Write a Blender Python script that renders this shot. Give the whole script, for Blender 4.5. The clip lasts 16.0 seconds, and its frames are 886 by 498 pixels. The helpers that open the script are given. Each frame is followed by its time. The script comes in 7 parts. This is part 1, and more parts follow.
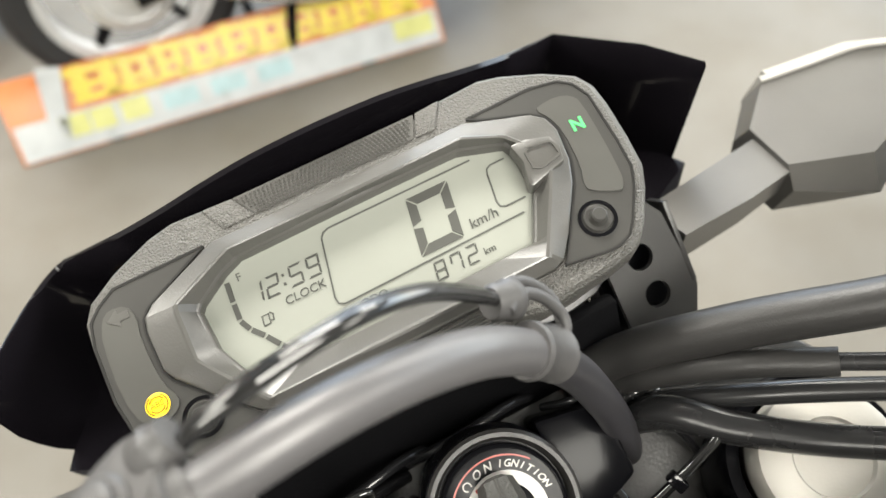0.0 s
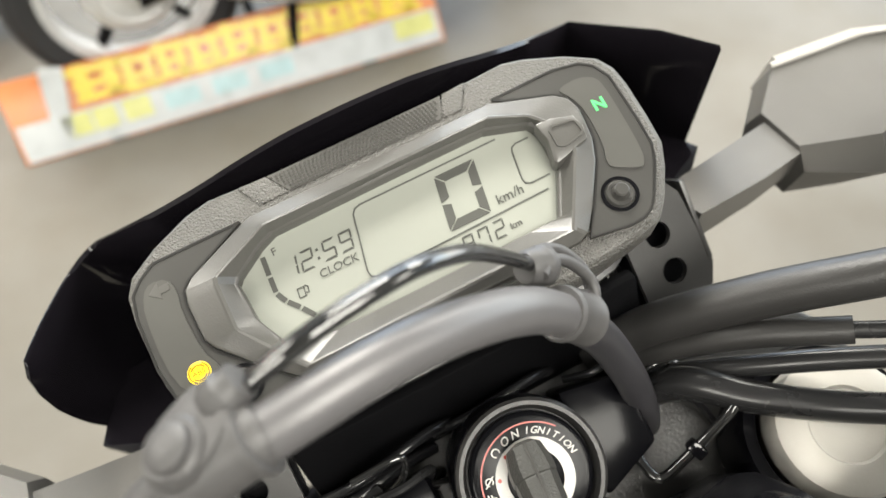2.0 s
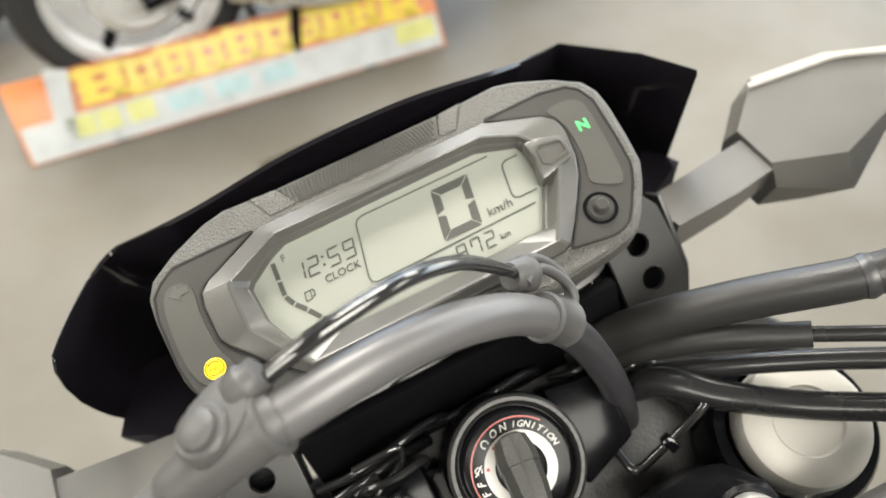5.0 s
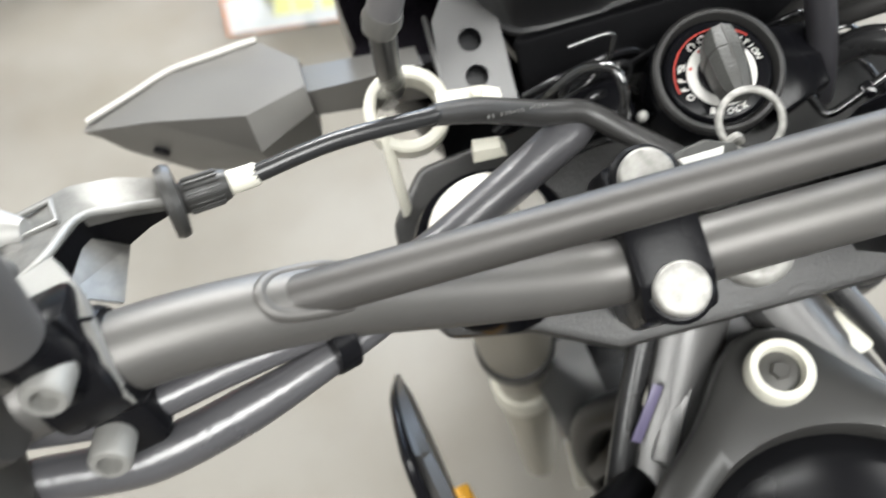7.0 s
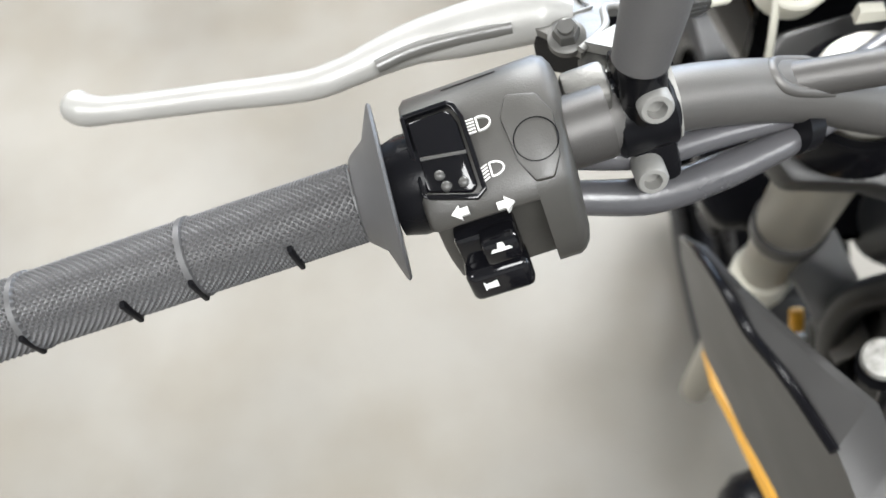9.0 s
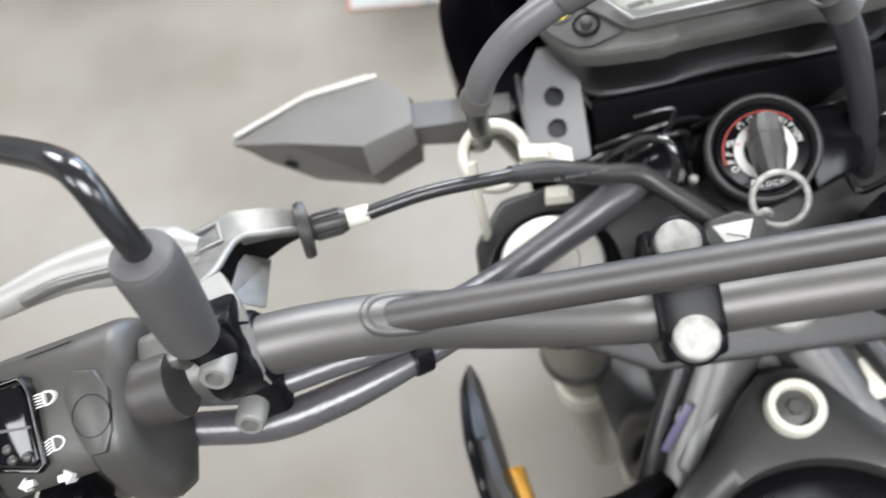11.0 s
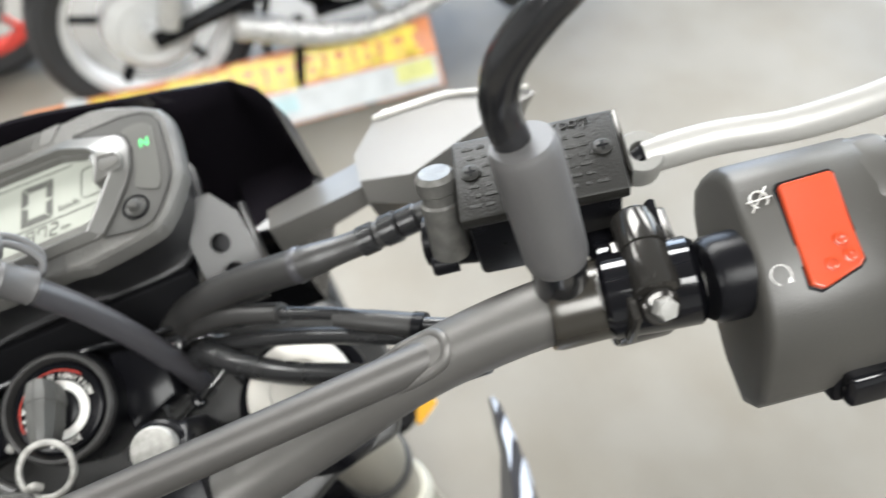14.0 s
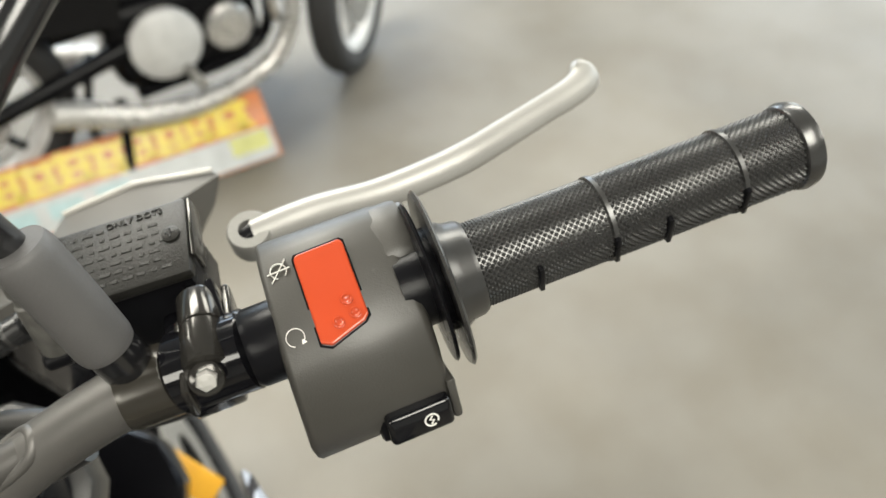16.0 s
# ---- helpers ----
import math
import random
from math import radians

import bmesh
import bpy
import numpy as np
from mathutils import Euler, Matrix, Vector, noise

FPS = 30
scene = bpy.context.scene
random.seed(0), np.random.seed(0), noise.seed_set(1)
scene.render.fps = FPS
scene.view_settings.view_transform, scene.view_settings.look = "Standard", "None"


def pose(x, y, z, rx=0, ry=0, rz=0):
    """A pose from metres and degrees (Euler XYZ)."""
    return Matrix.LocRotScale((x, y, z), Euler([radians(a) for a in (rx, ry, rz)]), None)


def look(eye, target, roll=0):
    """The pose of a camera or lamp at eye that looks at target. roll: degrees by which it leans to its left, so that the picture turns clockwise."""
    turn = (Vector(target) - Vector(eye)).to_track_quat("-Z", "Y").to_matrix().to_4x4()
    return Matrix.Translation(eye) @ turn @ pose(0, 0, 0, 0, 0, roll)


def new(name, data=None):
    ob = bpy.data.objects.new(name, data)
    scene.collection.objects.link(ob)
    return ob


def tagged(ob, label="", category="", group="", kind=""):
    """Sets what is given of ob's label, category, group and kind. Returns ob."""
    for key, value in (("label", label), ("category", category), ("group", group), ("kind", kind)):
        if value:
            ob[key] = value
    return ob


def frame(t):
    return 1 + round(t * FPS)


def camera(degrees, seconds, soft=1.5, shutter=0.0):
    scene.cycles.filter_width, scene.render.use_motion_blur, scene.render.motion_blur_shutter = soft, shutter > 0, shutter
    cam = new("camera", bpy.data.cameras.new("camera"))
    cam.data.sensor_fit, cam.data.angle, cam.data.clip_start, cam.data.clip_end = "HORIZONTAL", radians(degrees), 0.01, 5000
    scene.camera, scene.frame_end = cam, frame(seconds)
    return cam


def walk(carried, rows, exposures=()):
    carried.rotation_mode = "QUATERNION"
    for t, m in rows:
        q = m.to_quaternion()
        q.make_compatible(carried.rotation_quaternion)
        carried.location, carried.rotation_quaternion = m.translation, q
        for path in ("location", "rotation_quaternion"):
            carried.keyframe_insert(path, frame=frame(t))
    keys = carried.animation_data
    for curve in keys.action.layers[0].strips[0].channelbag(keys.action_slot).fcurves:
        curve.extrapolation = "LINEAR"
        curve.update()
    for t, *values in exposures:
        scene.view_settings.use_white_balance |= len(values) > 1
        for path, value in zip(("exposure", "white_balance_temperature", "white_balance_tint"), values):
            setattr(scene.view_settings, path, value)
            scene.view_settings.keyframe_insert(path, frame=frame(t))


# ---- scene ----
cam = camera(60.5, 16.0, soft=1.5, shutter=0.25)
cam.data.dof.use_dof, cam.data.dof.focus_distance, cam.data.dof.aperture_fstop = True, 0.213, 10.0
PATH = [
    (0, (-0.0118, 0.0278, 1.3136), (0.1193, 0.5568, 0.4752), -14.55),
    (0.5, (-0.0129, 0.0265, 1.3139), (0.1148, 0.5536, 0.4738), -14.90),
    (1, (-0.0205, 0.0212, 1.3145), (0.1124, 0.5516, 0.4772), -14.61),
    (1.5, (-0.0245, 0.0216, 1.3166), (0.1116, 0.5476, 0.477), -14.21),
    (2, (-0.0243, 0.0218, 1.3175), (0.1102, 0.5508, 0.4795), -14.46),
    (2.5, (-0.022, 0.0239, 1.32), (0.1138, 0.5495, 0.4802), -14.38),
    (3, (-0.0193, 0.0236, 1.3225), (0.1209, 0.5557, 0.4875), -14.24),
    (5.5, (-0.0257, 0.0004, 1.3366), (0.1079, 0.5326, 0.5005), -13.57),
    (6, (-0.0208, -0.0355, 1.3163), (0.0905, 0.5221, 0.4937), -13.97),
    (6.5, (-0.057, -0.0657, 1.3027), (-0.0114, 0.4891, 0.4719), -15.41),
    (7, (-0.0983, -0.0966, 1.2962), (-0.1395, 0.457, 0.4645), -19.12),
    (7.5, (-0.157, -0.1217, 1.2983), (-0.2086, 0.4605, 0.487), -17.01),
    (8, (-0.1984, -0.1375, 1.3087), (-0.328, 0.4185, 0.4878), -20.63),
    (8.2, (-0.2079, -0.1432, 1.3136), (-0.3596, 0.4003, 0.4879), -21.75),
    (9.2, (-0.213, -0.160, 1.342), (-0.392, 0.350, 0.510), -24.30),
    (10.3, (-0.1306, -0.1326, 1.3526), (-0.3357, 0.3726, 0.5144), -25.67),
    (10.5, (-0.1124, -0.126, 1.3529), (-0.321, 0.3872, 0.5204), -26.84),
    (11, (-0.0809, -0.1119, 1.3548), (-0.2503, 0.4258, 0.5288), -24.68),
    (11.5, (-0.0448, -0.1076, 1.3574), (-0.1764, 0.4537, 0.5404), -23.13),
    (12, (-0.0192, -0.1066, 1.3588), (-0.1051, 0.4789, 0.5527), -20.97),
    (12.5, (0.0067, -0.104, 1.3556), (-0.0413, 0.4902, 0.5527), -19.64),
    (13, (0.0481, -0.104, 1.3495), (0.0366, 0.4952, 0.5491), -19.13),
    (13.5, (0.0992, -0.1063, 1.3431), (0.1269, 0.4976, 0.5465), -18.34),
    (14, (0.1426, -0.1133, 1.3446), (0.2214, 0.4876, 0.5492), -17.22),
    (14.5, (0.1886, -0.1262, 1.3414), (0.3193, 0.4678, 0.5476), -15.99),
    (15, (0.2181, -0.1412, 1.3388), (0.3953, 0.4485, 0.5508), -14.34),
    (15.5, (0.2249, -0.1545, 1.3467), (0.4393, 0.4309, 0.5648), -12.98),
    (16, (0.2277, -0.1642, 1.348), (0.4706, 0.4218, 0.5749), -11.97),
]
LEAN = pose(0, 0, 0, 0, -8, 0)        # the motorcycle leans on its side stand; the path is given in its own frame
walk(cam, [(t, LEAN @ look(eye, target, roll)) for t, eye, target, roll in PATH],
     [(0, 0.67, 6600, 8), (5.5, 0.61, 6650, 8), (7, 0.82, 6150, 9), (8, 1.04, 6100, 9), (10.5, 0.74, 5950, 11), (12.5, 0.60, 5950, 11), (14, 0.80, 6150, 9), (15, 0.68, 6600, 8), (16, 0.42, 6700, 6)])

# ---- world and light: a showroom with lit ceiling panels and a glazed front ----
world = bpy.data.worlds.new("world")
scene.world = world
world.use_nodes = True
wn = world.node_tree.nodes
sky = wn.new("ShaderNodeTexSky")
sky.sky_type, sky.sun_disc, sky.sun_elevation, sky.sun_rotation = "NISHITA", False, radians(40), radians(60)
world.node_tree.links.new(sky.outputs["Color"], wn["Background"].inputs["Color"])
wn["Background"].inputs["Strength"].default_value = 0.12


def area_lamp(name, m, w, h, power, colour):
    lamp = bpy.data.lights.new(name, "AREA")
    lamp.shape, lamp.size, lamp.size_y, lamp.energy, lamp.color = "RECTANGLE", w, h, power, colour
    ob = new(name, lamp)
    ob.matrix_basis = m
    return ob


CEIL = 3.3
for lx, power in ((-3.0, 108), (0.0, 140), (3.0, 85)):
    for ly, k in ((-1.7, 0.72), (2.7, 1.22)):
        area_lamp("ceiling_panel_light", pose(lx, ly, CEIL - 0.03), 1.6, 1.6, power * k, (1.0, 0.965, 0.90))
area_lamp("window_daylight", look((5.9, 2.0, 1.7), (0, 2.0, 1.0)), 6.0, 2.6, 130, (0.80, 0.90, 1.0))
area_lamp("window_daylight", look((2.0, 6.9, 1.7), (2.0, 0, 1.0)), 5.4, 2.6, 210, (0.70, 0.82, 1.0))
scene.view_settings.exposure = -0.2

# ---- materials ----
def mat(name, col, rough=0.5, metal=0.0, spec=0.5, grain=0.0, grain_scale=900.0, vary=0.10, vary_scale=25.0, coat=0.0,
        rough_vary=0.08, emit=None, emit_strength=0.0):
    m = bpy.data.materials.new(name)
    m.use_nodes = True
    nt = m.node_tree
    b = nt.nodes["Principled BSDF"]
    tc = nt.nodes.new("ShaderNodeTexCoord")
    nz = nt.nodes.new("ShaderNodeTexNoise")
    nz.inputs["Scale"].default_value, nz.inputs["Detail"].default_value = vary_scale, 6
    nt.links.new(tc.outputs["Object"], nz.inputs["Vector"])
    ramp = nt.nodes.new("ShaderNodeValToRGB")
    lo, hi = [max(0, c * (1 - vary)) for c in col], [min(1, c * (1 + vary)) for c in col]
    ramp.color_ramp.elements[0].position, ramp.color_ramp.elements[1].position = 0.3, 0.7
    ramp.color_ramp.elements[0].color, ramp.color_ramp.elements[1].color = (*lo, 1), (*hi, 1)
    nt.links.new(nz.outputs["Fac"], ramp.inputs["Fac"])
    nt.links.new(ramp.outputs["Color"], b.inputs["Base Color"])
    mr = nt.nodes.new("ShaderNodeMapRange")
    mr.inputs["To Min"].default_value, mr.inputs["To Max"].default_value = max(0.02, rough - rough_vary), min(1, rough + rough_vary)
    nt.links.new(nz.outputs["Fac"], mr.inputs["Value"])
    nt.links.new(mr.outputs["Result"], b.inputs["Roughness"])
    b.inputs["Metallic"].default_value = metal
    b.inputs["Specular IOR Level"].default_value = spec
    b.inputs["Coat Weight"].default_value = coat
    if grain:
        ng = nt.nodes.new("ShaderNodeTexNoise")
        ng.inputs["Scale"].default_value, ng.inputs["Detail"].default_value = grain_scale, 3
        nt.links.new(tc.outputs["Object"], ng.inputs["Vector"])
        bp = nt.nodes.new("ShaderNodeBump")
        bp.inputs["Strength"].default_value, bp.inputs["Distance"].default_value = min(1.0, grain), 0.0006 if grain < 1 else 0.0022
        nt.links.new(ng.outputs["Fac"], bp.inputs["Height"])
        nt.links.new(bp.outputs["Normal"], b.inputs["Normal"])
    if emit:
        b.inputs["Emission Color"].default_value = (*emit, 1)
        b.inputs["Emission Strength"].default_value = emit_strength
    return m


M_BAR = mat("satin_black_bar", (0.098, 0.094, 0.089), 0.45, 0.50, spec=0.7, grain=0.12, grain_scale=1800)
M_XBAR = mat("matt_black_bar", (0.056, 0.053, 0.050), 0.46, 0.35, spec=0.55, grain=0.15, grain_scale=1800)
M_TEX = mat("grained_plastic", (0.100, 0.097, 0.089), 0.44, spec=0.65, grain=0.5, grain_scale=2600)
M_PANEL = mat("smooth_grey_plastic", (0.046, 0.045, 0.042), 0.40, grain=0.05)
M_STRIP = mat("tinted_lamp_strip", (0.080, 0.079, 0.073), 0.33, spec=0.45)
M_FRAME = mat("satin_frame_plastic", (0.084, 0.082, 0.076), 0.31, spec=0.8, grain=0.12, grain_scale=1400)
M_BLACK = mat("black_plastic", (0.005, 0.005, 0.006), 0.28, spec=0.12, grain=0.10, grain_scale=1200)
M_GLOSS = mat("gloss_black", (0.004, 0.004, 0.005), 0.08, spec=0.45)
M_PAINT = mat("black_paint", (0.004, 0.004, 0.005), 0.18, spec=0.14, grain=0.04)
M_RUBBER = mat("black_rubber", (0.027, 0.0262, 0.0255), 0.40, spec=0.45, grain=0.2, grain_scale=1500)
M_HOSE = mat("hose_rubber", (0.100, 0.097, 0.100), 0.40, spec=0.9, grain=0.08, grain_scale=1600)
M_CABLE = mat("cable_sheath", (0.017, 0.017, 0.0175), 0.28, spec=0.5)
M_BOOT = mat("grey_rubber_boot", (0.070, 0.068, 0.068), 0.50, spec=0.6, grain=0.15)
M_SIGNAL = mat("grey_signal_plastic", (0.092, 0.0885, 0.082), 0.36, 0.1, grain=0.05)
M_HOUSE = mat("switch_housing_plastic", (0.040, 0.038, 0.034), 0.43, spec=0.6, grain=0.14, grain_scale=1900)
M_RED = mat("red_switch_plastic", (0.37, 0.046, 0.014), 0.20, spec=0.5, vary=0.06)
M_REDRING = mat("red_print", (0.42, 0.04, 0.025), 0.35)
M_WHITE = mat("white_print", (0.62, 0.61, 0.58), 0.5, vary=0.03)
M_WHITEPL = mat("white_plastic", (0.55, 0.535, 0.46), 0.45, vary=0.05)
M_CHROME = mat("zinc_bolt", (0.27, 0.264, 0.247), 0.52, 0.35, vary=0.34, vary_scale=260, rough_vary=0.14)
M_ALU = mat("cast_aluminium", (0.25, 0.246, 0.233), 0.50, 0.45, grain=0.3, grain_scale=700)
M_SILVER = mat("silver_lever", (0.30, 0.295, 0.28), 0.40, 0.25, grain=0.10, vary=0.07)
M_FRAMEAL = mat("grey_frame_paint", (0.020, 0.020, 0.021), 0.40, spec=0.25, grain=0.1)
M_LCD = mat("lcd_glass", (0.285, 0.296, 0.262), 0.45, spec=0.3, vary=0.03)
M_SEG = mat("lcd_segment", (0.080, 0.081, 0.074), 0.40, spec=0.3, vary=0.02)
M_LINE = mat("lcd_line", (0.085, 0.087, 0.080), 0.35, vary=0.02)
M_ABS = mat("amber_lamp", (0.85, 0.62, 0.03), 0.4, emit=(1.0, 0.70, 0.01), emit_strength=0.75)
M_ABSD = mat("amber_lamp_print", (0.30, 0.19, 0.01), 0.4)
M_N = mat("green_lamp", (0.08, 0.5, 0.14), 0.4, emit=(0.12, 1.0, 0.25), emit_strength=0.42)
M_ORANGE = mat("orange_graphic", (0.75, 0.38, 0.03), 0.35)
M_GRIP = mat("grip_rubber", (0.020, 0.0197, 0.0193), 0.28, spec=0.9)
# the same grip rubber with the window's reflected light put into its colour
M_GRIPLIT = mat("lit_grip_rubber", (0.062, 0.061, 0.062), 0.46, spec=0.6)
M_KEY = mat("key_plastic", (0.045, 0.045, 0.042), 0.40, grain=0.5, grain_scale=1300)
M_TYRE = mat("tyre_rubber", (0.03, 0.03, 0.031), 0.75, grain=0.2, grain_scale=300)
M_RIMW = mat("white_rim", (0.62, 0.62, 0.61), 0.35)
M_RIMR = mat("red_rim", (0.65, 0.06, 0.04), 0.35)
M_ENGINE = mat("engine_alloy", (0.055, 0.055, 0.054), 0.35, 0.5, grain=0.2, grain_scale=200)
M_SEAT = mat("seat_vinyl", (0.03, 0.03, 0.03), 0.55, grain=0.3, grain_scale=400)
M_TANKBLK = mat("tank_black", (0.006, 0.006, 0.007), 0.30, spec=0.22, grain=0.05)
M_SHROUD = mat("shroud_plastic", (0.034, 0.033, 0.032), 0.34, spec=0.45, grain=0.06)
M_TRIM = mat("grey_trim_plastic", (0.027, 0.0265, 0.025), 0.40, spec=0.45, grain=0.1)
M_FORK = mat("fork_tube", (0.30, 0.28, 0.23), 0.35, 0.3, grain=0.05)
M_SCREEN = mat("flyscreen_black", (0.008, 0.007, 0.009), 0.12, spec=0.45)
M_LID = mat("cast_lid_paint", (0.012, 0.0115, 0.0102), 0.42, spec=0.3, grain=0.4, grain_scale=1200)
M_BLACKMETAL = mat("polished_black_metal", (0.035, 0.033, 0.030), 0.16, 0.55, spec=0.8)
# dark hose rubber; on the wiring tube's lower leg it stands for shade
M_LEG = mat("dark_hose_rubber", (0.036, 0.035, 0.039), 0.40, spec=0.6)
M_LEADS = mat("taped_wiring_loom", (0.060, 0.059, 0.063), 0.30, spec=0.8, grain=0.25, grain_scale=500)
M_BODY = mat("dark_moulded_plastic", (0.017, 0.0168, 0.0175), 0.33, spec=0.5, grain=0.1)
M_UNION = mat("worn_union_plating", (0.13, 0.127, 0.118), 0.42, 0.5, grain=0.2, vary=0.25, vary_scale=200)
M_STALK = mat("stalk_black", (0.010, 0.010, 0.011), 0.20, spec=0.7)
M_ROD = mat("gloss_black_rod", (0.012, 0.012, 0.012), 0.10, spec=1.0, coat=0.5)
M_CLEAR = mat("clear_lens", (0.42, 0.41, 0.38), 0.15, coat=0.3)
M_BRACKET = mat("dark_pressed_plate", (0.021, 0.0205, 0.0195), 0.34, spec=0.6, grain=0.08)
M_COVER = mat("matt_black_cover", (0.0035, 0.0035, 0.004), 0.50, spec=0.06, grain=0.3, grain_scale=900)
M_BEAM = mat("grey_beam_paint", (0.12, 0.118, 0.116), 0.36, 0.5, grain=0.1)
M_FORKCLAMP = mat("satin_black_casting", (0.022, 0.0215, 0.0205), 0.40, spec=0.55, grain=0.4, grain_scale=900)
M_COWL = mat("grey_cowl_plastic", (0.10, 0.098, 0.095), 0.40, spec=0.5)
M_LILAC = mat("lilac_print", (0.10, 0.088, 0.15), 0.45)
M_CAP = mat("pale_fork_cap", (0.52, 0.50, 0.455), 0.42, 0.25, grain=0.08, vary=0.08)
M_FITTING = mat("dull_zinc_fitting", (0.085, 0.083, 0.078), 0.40, 0.5, grain=0.1)
M_BLUE = mat("blue_white_panel", (0.40, 0.44, 0.52), 0.25, coat=0.3)
M_WALL = mat("wall_paint", (0.36, 0.355, 0.34), 0.7, vary=0.05, vary_scale=2)
M_CEIL = mat("ceiling_tile", (0.38, 0.375, 0.365), 0.8, vary=0.03, vary_scale=3)


def pebble(m, scale, depth):
    """Adds a pebbled skin of small rounded cells to a material's relief."""
    nt = m.node_tree
    b = nt.nodes["Principled BSDF"]
    tc = nt.nodes.new("ShaderNodeTexCoord")
    vo = nt.nodes.new("ShaderNodeTexVoronoi")
    vo.feature, vo.inputs["Scale"].default_value = "SMOOTH_F1", scale
    nt.links.new(tc.outputs["Object"], vo.inputs["Vector"])
    bp = nt.nodes.new("ShaderNodeBump")
    bp.invert, bp.inputs["Strength"].default_value, bp.inputs["Distance"].default_value = True, 1.0, depth
    nt.links.new(vo.outputs["Distance"], bp.inputs["Height"])
    nt.links.new(b.inputs["Normal"].links[0].from_socket, bp.inputs["Normal"])
    nt.links.new(bp.outputs["Normal"], b.inputs["Normal"])


pebble(M_TEX, 1750, 0.0007)
M_BRIGHT = mat("polished_bright_metal", (0.60, 0.59, 0.57), 0.28, 0.6, vary=0.12)
M_SLEEVE = mat("satin_dark_sleeve", (0.030, 0.027, 0.022), 0.24, 0.3, spec=0.6)


def streaks(m, scale, dark):
    """Thin slanting dark lines printed over a material's colour."""
    nt = m.node_tree
    b = nt.nodes["Principled BSDF"]
    src = b.inputs["Base Color"].links[0].from_socket
    tc = nt.nodes.new("ShaderNodeTexCoord")
    mp = nt.nodes.new("ShaderNodeMapping")
    mp.inputs["Rotation"].default_value = (0, 0, radians(24))
    wv = nt.nodes.new("ShaderNodeTexWave")
    wv.inputs["Scale"].default_value, wv.inputs["Distortion"].default_value, wv.inputs["Detail"].default_value, wv.inputs["Detail Scale"].default_value = scale, 5.0, 2.0, 0.6
    nt.links.new(tc.outputs["Object"], mp.inputs["Vector"])
    nt.links.new(mp.outputs["Vector"], wv.inputs["Vector"])
    rp = nt.nodes.new("ShaderNodeValToRGB")
    rp.color_ramp.elements[0].position, rp.color_ramp.elements[1].position = 0.36, 0.52
    nt.links.new(wv.outputs["Color"], rp.inputs["Fac"])
    mx = nt.nodes.new("ShaderNodeMix")
    mx.data_type = "RGBA"
    mx.inputs["A"].default_value = (*dark, 1)
    nt.links.new(rp.outputs["Color"], mx.inputs["Factor"])
    nt.links.new(src, mx.inputs["B"])
    nt.links.new(mx.outputs["Result"], b.inputs["Base Color"])


streaks(M_BLUE, 26, (0.03, 0.03, 0.035))


def floor_material():
    m = mat("polished_concrete", (0.150, 0.141, 0.123), 0.42, spec=0.3, vary=0.15, vary_scale=1.6, rough_vary=0.10, grain=0.05, grain_scale=60)
    nt = m.node_tree
    b = nt.nodes["Principled BSDF"]
    src = b.inputs["Base Color"].links[0].from_socket
    tc = nt.nodes.new("ShaderNodeTexCoord")
    n2 = nt.nodes.new("ShaderNodeTexNoise")
    n2.inputs["Scale"].default_value, n2.inputs["Detail"].default_value = 4.2, 8
    nt.links.new(tc.outputs["Object"], n2.inputs["Vector"])
    r2 = nt.nodes.new("ShaderNodeValToRGB")
    r2.color_ramp.elements[0].position, r2.color_ramp.elements[1].position = 0.35, 0.62
    r2.color_ramp.elements[0].color, r2.color_ramp.elements[1].color = (0.87, 0.845, 0.80, 1), (1, 1, 1, 1)
    nt.links.new(n2.outputs["Fac"], r2.inputs["Fac"])
    mx = nt.nodes.new("ShaderNodeMix")
    mx.data_type, mx.blend_type = "RGBA", "MULTIPLY"
    mx.inputs["Factor"].default_value = 1.0
    nt.links.new(src, mx.inputs["A"])
    nt.links.new(r2.outputs["Color"], mx.inputs["B"])
    nt.links.new(mx.outputs["Result"], b.inputs["Base Color"])
    return m


M_FLOOR = floor_material()

# ---- mesh helpers ----
def world_of(ob):
    if ob is None:
        return Matrix.Identity(4)
    if ob.parent is None:
        return ob.matrix_basis.copy()
    return world_of(ob.parent) @ ob.matrix_parent_inverse @ ob.matrix_basis


def part(name, bm, material, parent, label="", sharp=38):
    bmesh.ops.recalc_face_normals(bm, faces=bm.faces)
    me = bpy.data.meshes.new(name)
    for f in bm.faces:
        f.smooth = True
    bm.to_mesh(me)
    bm.free()
    me.set_sharp_from_angle(angle=radians(sharp))
    me.materials.append(material)
    ob = new(name, me)
    if parent is not None:
        if parent.parent and parent.parent.parent:
            parent = parent.parent
        ob.parent = parent
        ob.matrix_parent_inverse = world_of(parent).inverted()
    if label:
        tagged(ob, label)
    return ob


def thing(name, base, label, category, group="", kind=""):
    ob = new(name)
    ob.empty_display_size = 0.05
    ob.matrix_basis = Matrix.Translation(base)
    return tagged(ob, label, category, group, kind)


def axes(o, x, z):
    """A frame with its x along x and its z as near z as it can be."""
    x = Vector(x).normalized()
    y = Vector(z).cross(x).normalized()
    z = x.cross(y)
    m = Matrix((x, y, z)).transposed().to_4x4()
    m.translation = Vector(o)
    return m


def facing(o, z, x=(1, 0, 0)):
    """A frame with its z along z."""
    z = Vector(z).normalized()
    y = z.cross(Vector(x)).normalized()
    m = Matrix((y.cross(z), y, z)).transposed().to_4x4()
    m.translation = Vector(o)
    return m


def joined(*bms):
    out = bmesh.new()
    for b in bms:
        me = bpy.data.meshes.new("tmp")
        b.to_mesh(me)
        b.free()
        out.from_mesh(me)
        bpy.data.meshes.remove(me)
    return out


